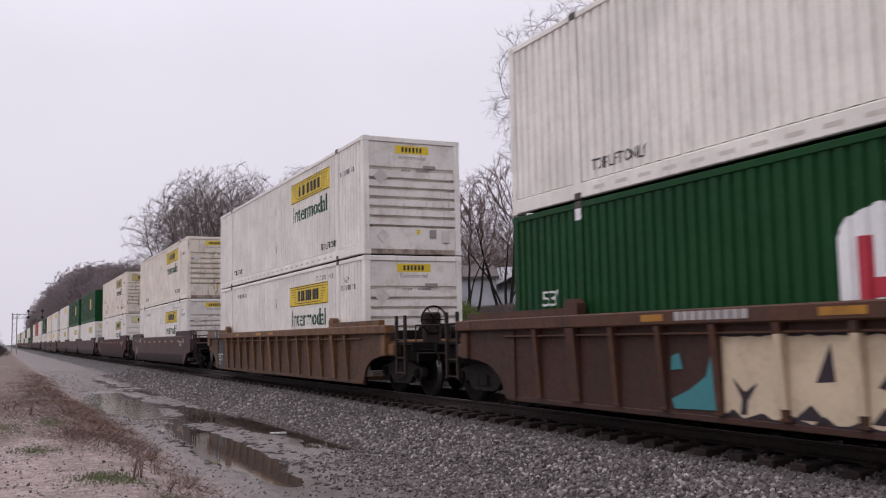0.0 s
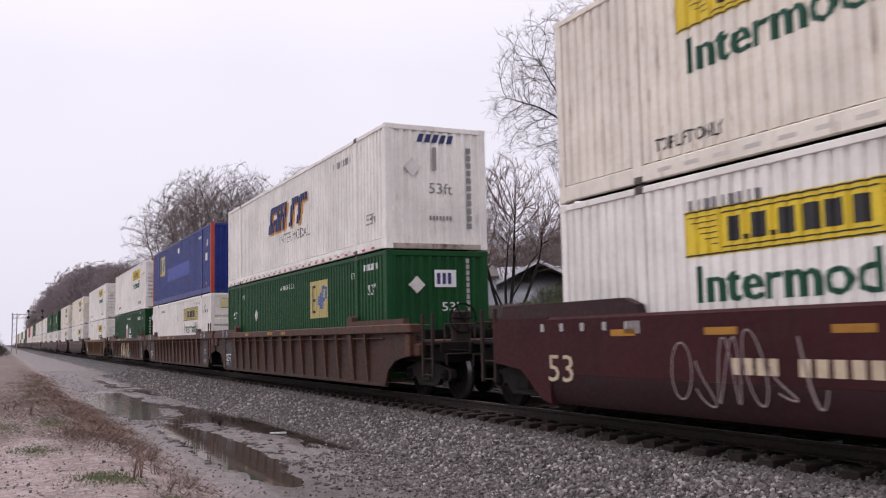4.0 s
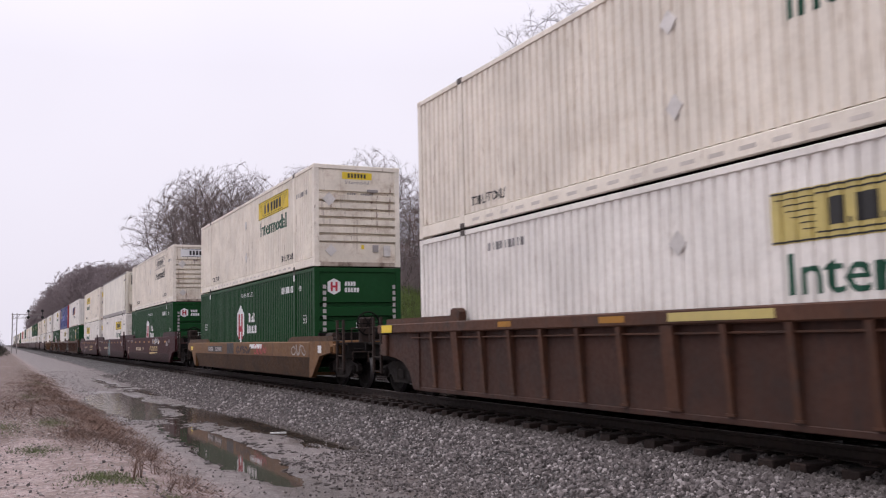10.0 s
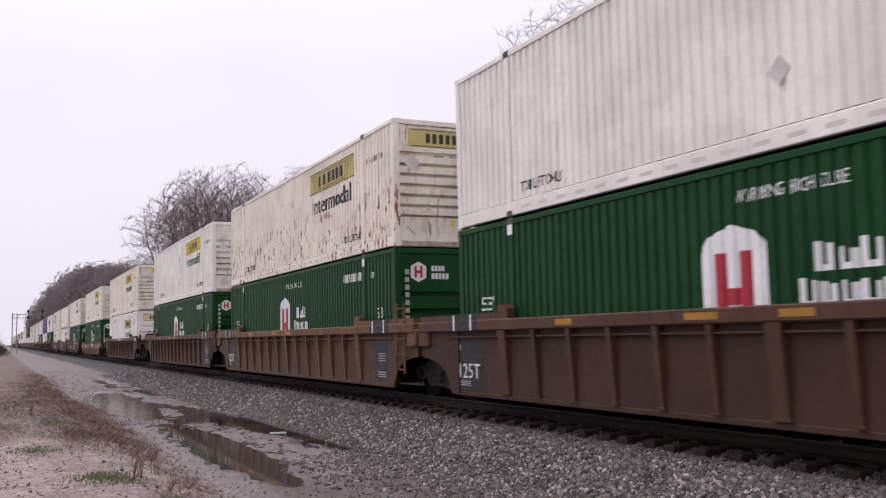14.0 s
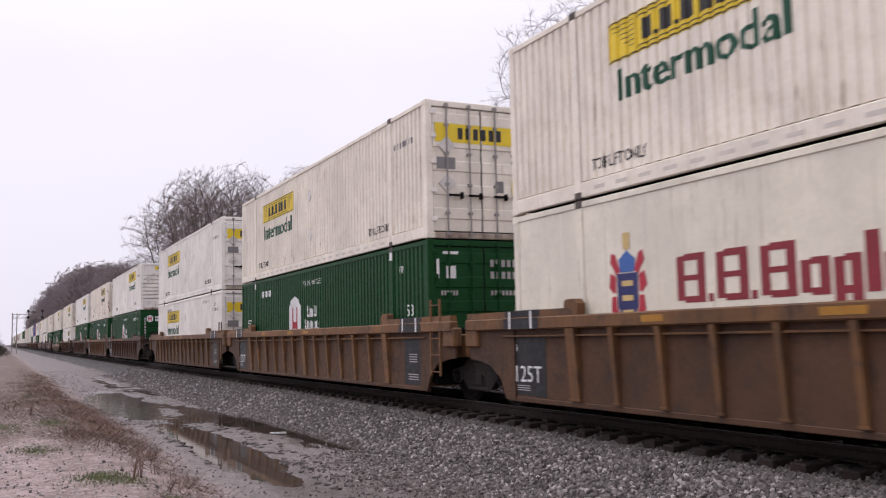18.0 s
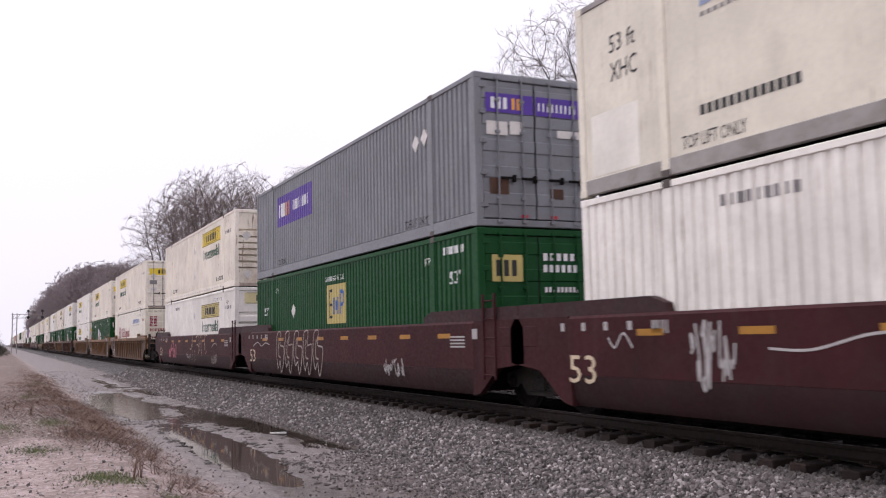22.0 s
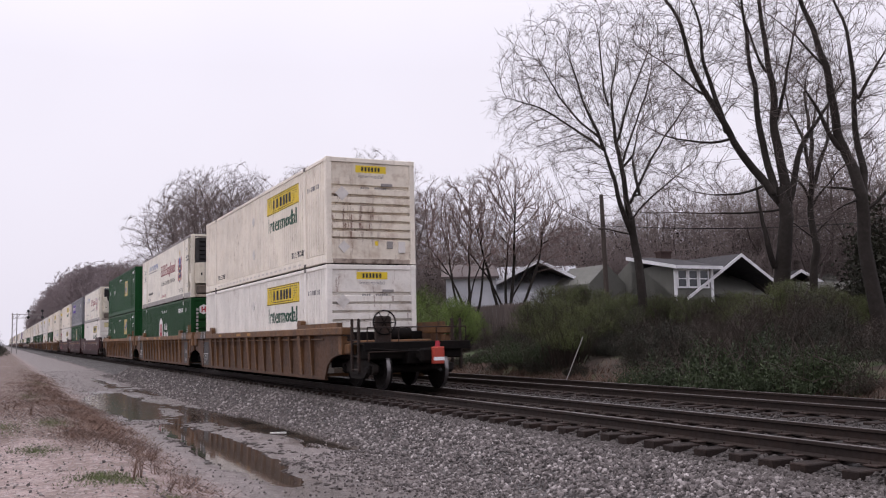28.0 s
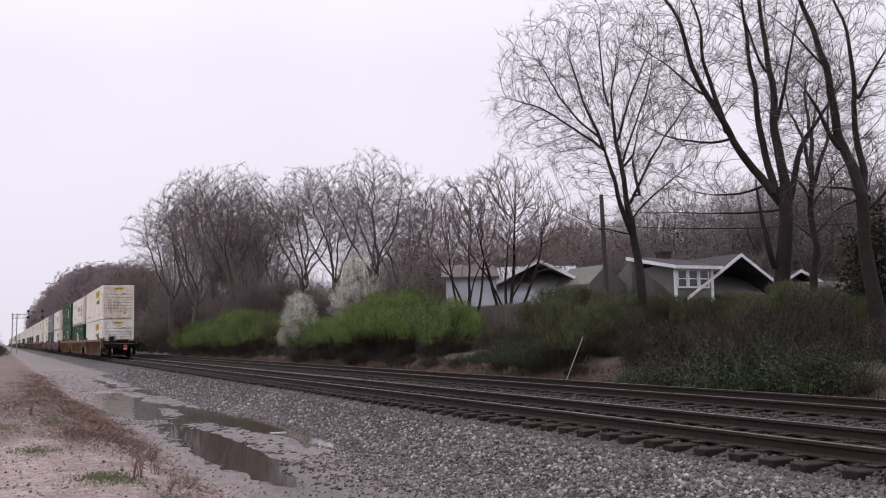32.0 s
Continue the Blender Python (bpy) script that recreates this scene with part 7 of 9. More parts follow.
def fill_crown(pts, heads, aims, step, reach, kill, rs, lift):
    """Grows shoots from a frame of limbs towards points scattered through the crown; each point is dropped once a shoot comes near."""
    cap = len(pts) + 16000
    P, head, kids, way = np.zeros((cap, 3)), np.full(cap, -1), np.zeros(cap, int), np.zeros((cap, 3))
    n = len(pts)
    P[:n], head[:n] = pts, heads
    core = P[:n].mean(0) * (0.3, 0.3, 0.75)
    near, far = np.zeros(len(aims), int), np.full(len(aims), 1e9)
    for i in range(0, n, 200):
        d = np.linalg.norm(aims[:, None] - P[None, i:min(n, i + 200)], axis=2)
        j = d.argmin(1)
        better = d[np.arange(len(aims)), j] < far
        near[better], far[better] = j[better] + i, d[np.arange(len(aims)), j][better]
    live = far > kill
    for _ in range(150):
        act = np.nonzero(live & (far < reach) & (kids[near] < 3))[0]
        if len(act) == 0 or n > cap - 3000:
            break
        at, back = np.unique(near[act], return_inverse=True)
        pull = np.zeros((len(at), 3))
        np.add.at(pull, back, (aims[act] - P[near[act]]) / far[act][:, None])
        pull /= np.linalg.norm(pull, axis=1)[:, None] + 1e-6
        out = P[at] - core
        out /= np.linalg.norm(out, axis=1)[:, None] + 1e-6
        pull += rs.normal(size=pull.shape) * 0.07 + (0, 0, lift) + way[at] * 1.2 + out * 0.6
        pull /= np.linalg.norm(pull, axis=1)[:, None] + 1e-6
        m = len(at)
        P[n:n + m], head[n:n + m], way[n:n + m] = P[at] + pull * step, at, pull
        kids[at] += 1
        idx = np.nonzero(live)[0]
        d = np.linalg.norm(aims[idx][:, None] - P[None, n:n + m], axis=2)
        j = d.argmin(1)
        dd = d[np.arange(len(idx)), j]
        better = dd < far[idx]
        near[idx[better]], far[idx[better]] = j[better] + n, dd[better]
        live &= far > kill
        n += m
    return P[:n], head[:n]


def limb_tree(label, limbs, seed, at, crown, aims=2200, twig="twig", bark="bark", step=0.24, reach=2.6, kill=0.34, least=0.0062, wander=0.3, lift=0.06, twigs=2, spray=0.42, leader=False):
    """limbs: (right, up, right, up, sag, thickness, turn) from a limb's foot to its tip, in an upright plane turned about the trunk.
    crown: lobes (right, up, deep, and the three radii) through which the finer branches spread."""
    rs, rg = np.random.default_rng(seed), random.Random(seed)
    off = Vector((seed * 3.7, 0, 0))

    def at_plane(r, u, turn):
        """A plane place bent out of the plane by smooth wander, the same for all limbs."""
        k = max(0.0, min(1.0, u / 4))
        q = Vector((r * 0.55, u * 0.55, turn)) + off
        w = (noise.noise_vector(q * 0.6) + noise.noise_vector(q * 2.3) * 0.22) * wander * k
        across = RIGHT * math.cos(turn) + AHEADV * math.sin(turn)
        deep = AHEADV * math.cos(turn) - RIGHT * math.sin(turn)
        return across * (r + w.x) + deep * (w.z * 2.0) + Vector((0, 0, u + w.y * 0.7))

    pts, heads, given = [], [], []
    for r0, u0, r1, u1, sag, rad, *turn in limbs:
        turn = turn[0] if turn else 0.0
        d = Vector((r1 - r0, u1 - u0))
        side = Vector((-d.y, d.x)) / d.length
        n = max(5, int(d.length / 0.34))
        for k in range(n + 1):
            t = k / n
            q = Vector((r0, u0)) + d * t + side * (sag * 4 * t * (1 - t))
            p = at_plane(q.x, q.y, turn)
            if k == 0:
                h = -1
                if u0 > 0 and pts:
                    h = int(np.linalg.norm(np.array(pts) - np.array(p), axis=1).argmin())
            else:
                h = len(pts) - 1
            pts.append(tuple(p))
            heads.append(h)
            given.append(max(0.02, rad * (1 - (0.35 if u0 <= 0 and not leader else 0.8) * t)) * (1.35 if u0 <= 0 and k == 0 else 1))
    lob = np.array([(*(RIGHT * c[0] + AHEADV * c[2] + Vector((0, 0, c[1]))), c[3], c[5], c[4]) for c in crown])
    w = lob[:, 3] * lob[:, 4] * lob[:, 5]
    pick = rs.choice(len(lob), aims, p=w / w.sum())
    d = rs.normal(size=(aims, 3))
    d /= np.linalg.norm(d, axis=1)[:, None]
    d = d * (rs.random(aims) ** 0.42)[:, None] * lob[pick, 3:]
    goal = lob[pick, :3] + np.outer(d[:, 0], RIGHT) + np.outer(d[:, 1], AHEADV) + np.outer(d[:, 2], (0, 0, 1))
    P, head = fill_crown(np.array(pts), np.array(heads), goal, step, reach, kill, rs, lift)
    n = len(P)
    size, kids = np.zeros(n), [[] for _ in range(n)]
    for i in range(n - 1, -1, -1):
        if size[i] == 0:
            size[i] = least ** 2.4
        if head[i] >= 0:
            size[head[i]] += size[i]
            kids[head[i]].append(i)
    rad = size ** (1 / 2.4)
    rad[:len(given)] = np.maximum(np.minimum(rad[:len(given)], np.array(given) * 1.3), np.array(given) * 0.9)
    thick, thin = Tubes(), Tubes()
    todo = [i for i in range(n) if head[i] < 0]
    while todo:
        i = todo.pop()
        line, rr = ([Vector(P[head[i]])], [min(rad[head[i]], rad[i] * 1.15)]) if head[i] >= 0 else ([], [])
        j = i
        while True:
            line.append(Vector(P[j]))
            rr.append(rad[j])
            if not kids[j]:
                break
            best = max(kids[j], key=lambda q: rad[q])
            todo += [q for q in kids[j] if q != best]
            j = best
        if len(line) > 1:
            cut = next((k for k, r in enumerate(rr) if r < 0.03), len(rr))
            if cut > 1:
                thick.line(line[:cut + 1], rr[:cut + 1], 8 if rr[0] > 0.1 else 5)
            if cut < len(line) - 1:
                thin.line(line[max(0, cut - 1):], rr[max(0, cut - 1):], 3)
    for i in np.nonzero(rad < least * 4.0)[0]:
        if head[i] < 0:
            continue
        g = Vector(P[i] - P[head[i]]).normalized()
        for j in range(twigs if not kids[i] else (1 if rg.random() < 0.45 else 0)):
            d = (g * (1.0 if not kids[i] else 0.75) + Vector((rg.gauss(0, 0.45), rg.gauss(0, 0.45), rg.gauss(0.12, 0.4)))).normalized()
            p, k = Vector(P[i]), spray * rg.uniform(0.45, 1.25)
            q = p + d * k * 0.5
            e = q + (d + Vector((rg.gauss(0, 0.16), rg.gauss(0, 0.16), rg.gauss(0.08, 0.14)))).normalized() * k * 0.5
            thin.line([p, q, e], [least * 0.8, least * 0.7, least * 0.45], 3)
            f = q + (d + Vector((rg.gauss(0, 0.5), rg.gauss(0, 0.5), rg.gauss(0.1, 0.4)))).normalized() * k * 0.4
            thin.line([q, f], [least * 0.65, least * 0.45], 3)
    t = thing("tree", label, "tree", "bare trees", at=at)
    part("trunk", thick.mesh("trunk", M[bark]), None, t)
    tagged(part("crown", thin.mesh("crown", M[twig]), None, t), kind="stuff")
    return t


# tall trees behind the bank
limb_tree("tall bare tree with a rounded crown behind the bank", [(0, 0, -0.4, 5.0, 0, 0.26), (-0.35, 4.2, -1.5, 8.4, 0.12, 0.15), (-0.4, 4.9, -0.9, 11.9, 0.25, 0.15), (-1.5, 8.2, -3.2, 12.6, -0.15, 0.09), (-1.4, 8.0, -5.6, 10.4, -0.35, 0.08), (-0.4, 5.6, 2.4, 10.4, 0.2, 0.08), (-0.8, 8.4, 0.8, 13.0, 0.1, 0.07), (-1.1, 10.0, -1.7, 13.8, 0.1, 0.06), (-0.3, 5.0, 2.3, 7.3, 0.2, 0.05), (-0.6, 4.3, -3.4, 5.6, 0.2, 0.04), (-1.6, 8.6, -4.3, 12.0, 0.1, 0.06), (-0.4, 6.0, 0.2, 9.5, 0.1, 0.08, 1.3), (-1.2, 7.4, 1.2, 11.0, 0.1, 0.07, -1.2)], 11, stand(0.216, 40, 0.0),
          [(-1.8, 10.6, 0, 4.6, 3.9, 3.8), (-3.4, 9.6, 0, 2.6, 2.6, 2.4), (0.7, 9.0, 0, 2.6, 3.4, 2.6), (-0.6, 6.8, 0, 3.6, 1.7, 2.4)], 4200, lift=0.09, kill=0.28, step=0.22, spray=0.5, least=0.0048)
limb_tree("massive bare tree with a dark forked trunk", [(0, -0.5, -0.1, 4.9, 0, 0.36), (-0.2, 4.4, -4.2, 12.6, 0.1, 0.17), (-0.3, 4.6, -1.2, 12.3, -0.2, 0.16), (0.0, 4.4, -0.6, 12.6, -0.35, 0.21), (0.1, 4.5, 2.4, 8.5, 0.1, 0.14), (-1.4, 6.7, -4.7, 7.2, 0.4, 0.06), (-0.5, 5.1, -3.0, 4.7, 0.25, 0.07), (-0.1, 4.2, -4.9, 4.2, 0.3, 0.05), (-1.6, 6.9, -3.1, 12.0, -0.1, 0.11), (0.2, 7.2, 1.2, 11.4, 0, 0.08), (-0.1, 8.9, -1.5, 12.2, 0, 0.06), (-2.3, 8.2, -4.7, 9.8, 0, 0.05), (-0.35, 2.2, -0.9, 5.2, 0.2, 0.13)], 12, stand(0.366, 31, 0.0),
          [(-2.4, 10.4, 0, 3.0, 3.6, 2.8), (0.2, 10.2, 0, 2.4, 3.6, 2.6), (-3.2, 6.6, 0, 2.0, 2.4, 1.8), (1.6, 7.6, 0, 1.4, 2.0, 1.6)], 2500, lift=0.06, least=0.0046, kill=0.28, step=0.22, spray=0.5)
limb_tree("tall bare tree leaning over the bank", [(0, -0.5, -0.6, 4.3, 0, 0.28), (-0.6, 4.1, -2.2, 11.6, -0.1, 0.19), (-0.5, 4.0, -0.8, 10.6, -0.3, 0.13), (-1.0, 5.6, -2.3, 7.5, -0.1, 0.10), (-0.2, 7.0, 0.9, 8.8, 0, 0.07), (-0.6, 4.1, -1.9, 4.3, 0, 0.06), (-0.5, 3.9, -1.7, 3.2, 0, 0.05), (-0.4, 3.5, 1.0, 5.2, -0.1, 0.07), (-1.3, 7.8, -2.8, 9.6, 0, 0.05)], 13, stand(0.470, 27, 0.0),
          [(-1.5, 8.8, 0, 1.9, 3.2, 1.9), (0.3, 7.8, 0, 1.6, 3.0, 1.8), (-1.3, 5.0, 0, 1.4, 1.6, 1.2)], 1300, lift=0.05, least=0.0043, kill=0.26, step=0.2, spray=0.45)
limb_tree("bare tree with crooked twiggy branches behind the hedge", [(0, 0, -0.2, 12.6, 0, 0.27), (0, 7.0, 1.7, 12.6, 0, 0.13), (-0.1, 7.2, -1.3, 12.6, 0, 0.13), (-0.1, 5.9, 2.0, 8.4, 0, 0.09), (-0.1, 6.2, -1.8, 8.7, 0, 0.09), (-0.1, 9.5, 0.9, 13.0, 0, 0.08), (0, 4.6, 1.9, 5.9, 0, 0.06), (0, 4.4, -1.9, 5.6, 0, 0.06)], 14, stand(0.402, 46, 0.0),
          [(0, 10.4, 0, 3.1, 3.6, 2.8), (0, 6.6, 0, 2.6, 2.4, 2.2)], 2600, wander=0.5, lift=0.0, least=0.006, leader=True, kill=0.3, step=0.22, spray=0.5)
limb_tree("budding tree with several slim stems by the fence", [(0, 0, -0.9, 4.6, 0.1, 0.11), (0.1, 0, 1.0, 4.8, -0.1, 0.11), (0.1, 0, 0.2, 5.4, 0, 0.09, 0.9), (0, 1.4, -1.9, 5.0, -0.2, 0.06), (0.1, 1.6, 1.6, 4.6, 0.2, 0.06, -0.8)], 15, stand(0.025, 47, 0.0),
          [(-0.6, 5.8, 0, 2.3, 2.5, 2.0), (-1.7, 5.6, 0, 1.3, 2.1, 1.3), (0.9, 5.6, 0, 1.3, 2.3, 1.3)], 1500, "bud", kill=0.28, step=0.22, spray=0.5, lift=0.14, least=0.0085, leader=True)
limb_tree("many-stemmed budding tree beside the white house", [(0, 0, -1.2, 5.2, 0.1, 0.12), (0.1, 0, 0.6, 6.0, 0, 0.12), (0.2, 0, 1.9, 5.4, -0.15, 0.11), (-0.1, 1.2, -2.2, 4.8, -0.25, 0.07), (0.2, 1.5, 2.6, 4.8, 0.25, 0.07, 0.7), (0.1, 1.0, 0.4, 5.8, 0.2, 0.07, -1.0)], 16, stand(0.066, 48, 0.0),
          [(0.3, 6.2, 0, 2.9, 2.9, 2.4), (-1.8, 5.4, 0, 1.5, 2.2, 1.4), (2.4, 5.2, 0, 1.5, 2.2, 1.4)], 2000, "bud", kill=0.28, step=0.22, spray=0.5, lift=0.14, least=0.0085, leader=True)

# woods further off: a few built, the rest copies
# bark lightened so that its colour carries some distance haze
M["wood_bark"] = paint("haze_greyed_woodland_bark", (0.115, 0.093, 0.086), 0.9, (0.08, 0.065, 0.058), 0.4)
WOOD = []
for s, hh in ((21, 12.0), (22, 14.5), (23, 11.0), (24, 13.0)):
    g = random.Random(s)
    limbs = [(0, 0, 0.1, hh * 0.34, 0.1, 0.022 * hh)]
    lobes = [(0, hh * 0.66, 0, hh * 0.22, hh * 0.31, hh * 0.22)]
    for k in range(6):
        turn = k * 1.05 + g.uniform(-0.3, 0.3)
        reach, top = g.uniform(0.10, 0.26) * hh, g.uniform(0.66, 0.9) * hh
        limbs.append((0.05, hh * g.uniform(0.2, 0.36), reach, top, -0.03 * hh * g.random(), 0.0062 * hh, turn))
        lobes.append((reach * math.cos(turn), top * 0.9, reach * math.sin(turn), hh * 0.13, hh * 0.16, hh * 0.13))
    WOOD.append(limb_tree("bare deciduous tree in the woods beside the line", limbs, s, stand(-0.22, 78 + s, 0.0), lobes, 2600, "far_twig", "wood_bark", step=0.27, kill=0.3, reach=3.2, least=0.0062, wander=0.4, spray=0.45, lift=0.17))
# trunk and twigs both take the colour with haze painted in
FAR_WOOD = limb_tree("dense tree greyed by painted haze at the far edge of the woods", [(0, 0, 0.1, 5.0, 0, 0.25)] + [(0.1, 2.6 + 0.3 * k, 2.6 + 0.4 * (k % 3), 7.0 + 1.2 * (k % 4), -0.4, 0.12, k * 0.9) for k in range(7)], 25, (20, 330, 0.1), [(0, 7.4, 0, 4.6, 5.2, 4.6)], 2000, "hazy_twig", "hazy_twig", step=0.36, kill=0.4, reach=3.5, least=0.02, twigs=4, spray=0.55)
_r = random.Random(77)
WOOD_TALL = (12.0, 14.5, 11.0, 13.0)
# the tall wood beside the line: bearing, distance from the track's datum, height, which
for b, off, tall, k in ((-0.292, 20, 19.0, 1), (-0.272, 24, 21.5, 3), (-0.268, 20, 20.0, 0), (-0.246, 23, 21.0, 1), (-0.226, 21, 18.5, 3), (-0.203, 23, 17.0, 2), (-0.182, 25, 14.5, 0), (-0.150, 24, 15.6, 1), (-0.115, 26, 15.2, 3), (-0.074, 27, 15.6, 1), (-0.045, 30, 13.5, 2), (-0.01, 34, 13.0, 0),
                        (-0.30, 32, 17.0, 2), (-0.25, 33, 17.0, 0), (-0.215, 34, 16.0, 3), (-0.31, 27, 14.0, 0), (-0.257, 28, 13.0, 3), (-0.165, 36, 12.0, 2), (-0.09, 38, 12.0, 2), (-0.03, 44, 12.0, 1)):
    ang = _yaw + math.atan(b)
    x, y = float(off), off / math.tan(ang)
    z = float(ground_z(np.array([x]), np.array([y]))[0])
    t = copy_thing(WOOD[k], pose(x, y, z - 0.1, 0, 0, _r.uniform(0, 360)))
    size = tall / WOOD_TALL[k]
    t.scale = (size, size, size)
# (bearing, depth, size, which)
WOODS = [(0.05, 90, 0.9, 0), (0.09, 84, 0.85, 2), (0.13, 86, 0.85, 3), (0.16, 95, 0.9, 1), (0.19, 84, 0.8, 0), (0.225, 90, 0.85, 3), (0.26, 82, 0.8, 2), (0.29, 92, 0.95, 1), (0.33, 80, 0.9, 0), (0.37, 86, 0.95, 3), (0.41, 76, 0.9, 1), (0.45, 84, 1.0, 2), (0.485, 74, 0.9, 0), (0.185, 68, 0.8, 2), (0.215, 70, 0.75, 1), (0.24, 67, 0.85, 3), (0.27, 70, 0.8, 0), (0.30, 67, 0.9, 2), (0.325, 70, 0.8, 1), (0.35, 66, 0.9, 3), (0.38, 68, 0.85, 0), (0.395, 62, 0.9, 2), (0.425, 66, 0.9, 3), (0.445, 60, 0.95, 1), (0.47, 64, 0.9, 0), (0.50, 58, 0.9, 2), (0.115, 72, 0.8, 3), (0.145, 74, 0.8, 0), (-0.27, 150, 1.4, 0), (-0.22, 140, 1.43, 2), (-0.05, 110, 1.0, 3), (0.0, 112, 0.95, 0)]
for px, dep, size, k in WOODS:
    x, y, z = stand(px, dep)
    t = copy_thing(WOOD[k], pose(max(x, 22 + _r.uniform(0, 3)), y, z, 0, 0, _r.uniform(0, 360)))
    t.scale = (size, size, size * _r.uniform(0.92, 1.06))

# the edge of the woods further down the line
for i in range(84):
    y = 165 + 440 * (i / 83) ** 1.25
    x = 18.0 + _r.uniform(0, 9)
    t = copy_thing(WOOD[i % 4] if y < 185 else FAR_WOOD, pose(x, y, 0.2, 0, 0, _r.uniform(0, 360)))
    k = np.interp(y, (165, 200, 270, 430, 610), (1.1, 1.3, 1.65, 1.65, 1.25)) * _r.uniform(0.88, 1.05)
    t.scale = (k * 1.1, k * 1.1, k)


# ---- foliage: clouds of small leaves over a frame of stems ----
def leaf_material(name, a, b):
    m, n, l, bs = nodes_of(name)
    geo = n.new("ShaderNodeNewGeometry")
    col = blend(n, l, geo.outputs["Random Per Island"], a, b)
    big = noise_at(n, l, geo.outputs["Position"], 0.6, 3)
    col = blend(n, l, ramp(n, l, big, 0.35, 0.65, 0, 0.6), col, tuple(c * 0.6 for c in a))
    l.new(col, bs.inputs["Base Color"])
    bs.inputs["Roughness"].default_value = 0.75
    return m


M["leaf"] = leaf_material("spring_leaves", (0.105, 0.155, 0.03), (0.16, 0.225, 0.045))
M["olive"] = leaf_material("dull_olive_leaves", (0.062, 0.075, 0.022), (0.092, 0.108, 0.032))
M["ground_ivy"] = leaf_material("dark_green_ground_cover", (0.018, 0.030, 0.007), (0.03, 0.047, 0.012))
M["ivy"] = leaf_material("dark_undergrowth_leaves", (0.016, 0.016, 0.008), (0.026, 0.027, 0.012))
M["dead"] = leaf_material("dry_leaves_and_stalks", (0.036, 0.026, 0.020), (0.068, 0.048, 0.037))
M["petal"] = leaf_material("white_blossom", (0.46, 0.45, 0.38), (0.68, 0.66, 0.58))
# sapling brown lightened to paint in haze under the far woods
M["brush_stem"] = paint("haze_paled_bare_brown_saplings", (0.24, 0.195, 0.185), 0.9)
M["cane"] = paint("brambles_and_stems", (0.05, 0.038, 0.031), 0.9)


def leaf_cloud(rs, lobes, n, size):
    """Leaves in small clumps over the outer part of overlapping lobes (x, y, z, rx, ry, rz)."""
    m = max(20, n // 22)
    w = np.array([l[3] * l[4] * l[5] for l in lobes]) ** 0.8
    lb = np.array(lobes)[rs.choice(len(lobes), m, p=w / w.sum())]
    d = rs.normal(size=(m, 3))
    d /= np.linalg.norm(d, axis=1)[:, None]
    mid = lb[:, :3] + d * lb[:, 3:] * (0.5 + 0.55 * rs.random(m) ** 0.5)[:, None]
    c = mid[rs.integers(0, m, n)] + rs.normal(size=(n, 3)) * size * 3.6
    c = c[c[:, 2] > 0.03]
    n = len(c)
    u = rs.normal(size=(n, 3))
    u /= np.linalg.norm(u, axis=1)[:, None]
    v = np.cross(u, rs.normal(size=(n, 3)))
    v /= np.linalg.norm(v, axis=1)[:, None]
    s = size * (0.6 + 0.8 * rs.random((n, 1)))
    P = np.stack([c - u * s, c + v * s * 0.5, c + u * s, c - v * s * 0.5], 1)
    return P.reshape(-1, 3), np.arange(4 * n).reshape(-1, 4)


def shrub(name, label, category, lobes, n, size, leaf, stems, seed, at, stem_mat="cane", group="undergrowth"):
    rs = np.random.default_rng(seed)
    rg = random.Random(seed)
    t = thing(name, label, category, group, at=at)
    P, F = leaf_cloud(rs, lobes, n, size)
    me = bpy.data.meshes.new("foliage")
    me.from_pydata(P.tolist(), [], F.tolist())
    me.materials.append(M[leaf])
    tagged(part("foliage", me, None, t), kind="stuff")
    tb = Tubes()
    for i in range(stems):
        lx, ly, lz, rx, ry, rz = lobes[rg.randrange(len(lobes))]
        p = Vector((lx * 0.6 + rg.uniform(-0.3, 0.3), ly * 0.6 + rg.uniform(-0.3, 0.3), -0.1))
        q = Vector((lx + rg.uniform(-1, 1) * rx, ly + rg.uniform(-1, 1) * ry, lz + rg.uniform(0.2, 1.05) * rz))
        mid = p.lerp(q, 0.5) + Vector((rg.uniform(-0.3, 0.3), rg.uniform(-0.3, 0.3), rg.uniform(0, 0.4)))
        tb.line([p, mid, q], [0.022, 0.014, 0.006], 3)
        for j in range(3):
            s = mid.lerp(q, rg.random())
            e = s + Vector((rg.uniform(-0.5, 0.5), rg.uniform(-0.5, 0.5), rg.uniform(0.0, 0.6)))
            tb.line([s, s.lerp(e, 0.5) + Vector((0, 0, 0.05)), e], [0.008, 0.006, 0.004], 3)
    tagged(part("bramble", tb.mesh("bramble", M[stem_mat]), None, t), kind="stuff")
    return t


def lobes_of(seed, n, r, h, squash=0.8):
    g = random.Random(seed)
    return [(g.uniform(-r, r), g.uniform(-r, r), h * g.uniform(0.3, 0.72), r * g.uniform(0.4, 0.65), r * g.uniform(0.4, 0.65), h * g.uniform(0.25, 0.36) * squash / 0.8) for _ in range(n)]


def ragged(seed, n, r, h):
    """Many small uneven lobes, low at the rim and taller in the middle."""
    g = random.Random(seed)
    out = []
    for _ in range(n):
        a, q = g.uniform(0, 2 * math.pi), r * g.random() ** 0.6
        top = h * g.uniform(0.25, 1.0) * (1.1 - 0.5 * q / r)
        w = r * g.uniform(0.16, 0.34)
        out.append((q * math.cos(a), q * math.sin(a), top * 0.62, w, w, top * 0.42))
    return out


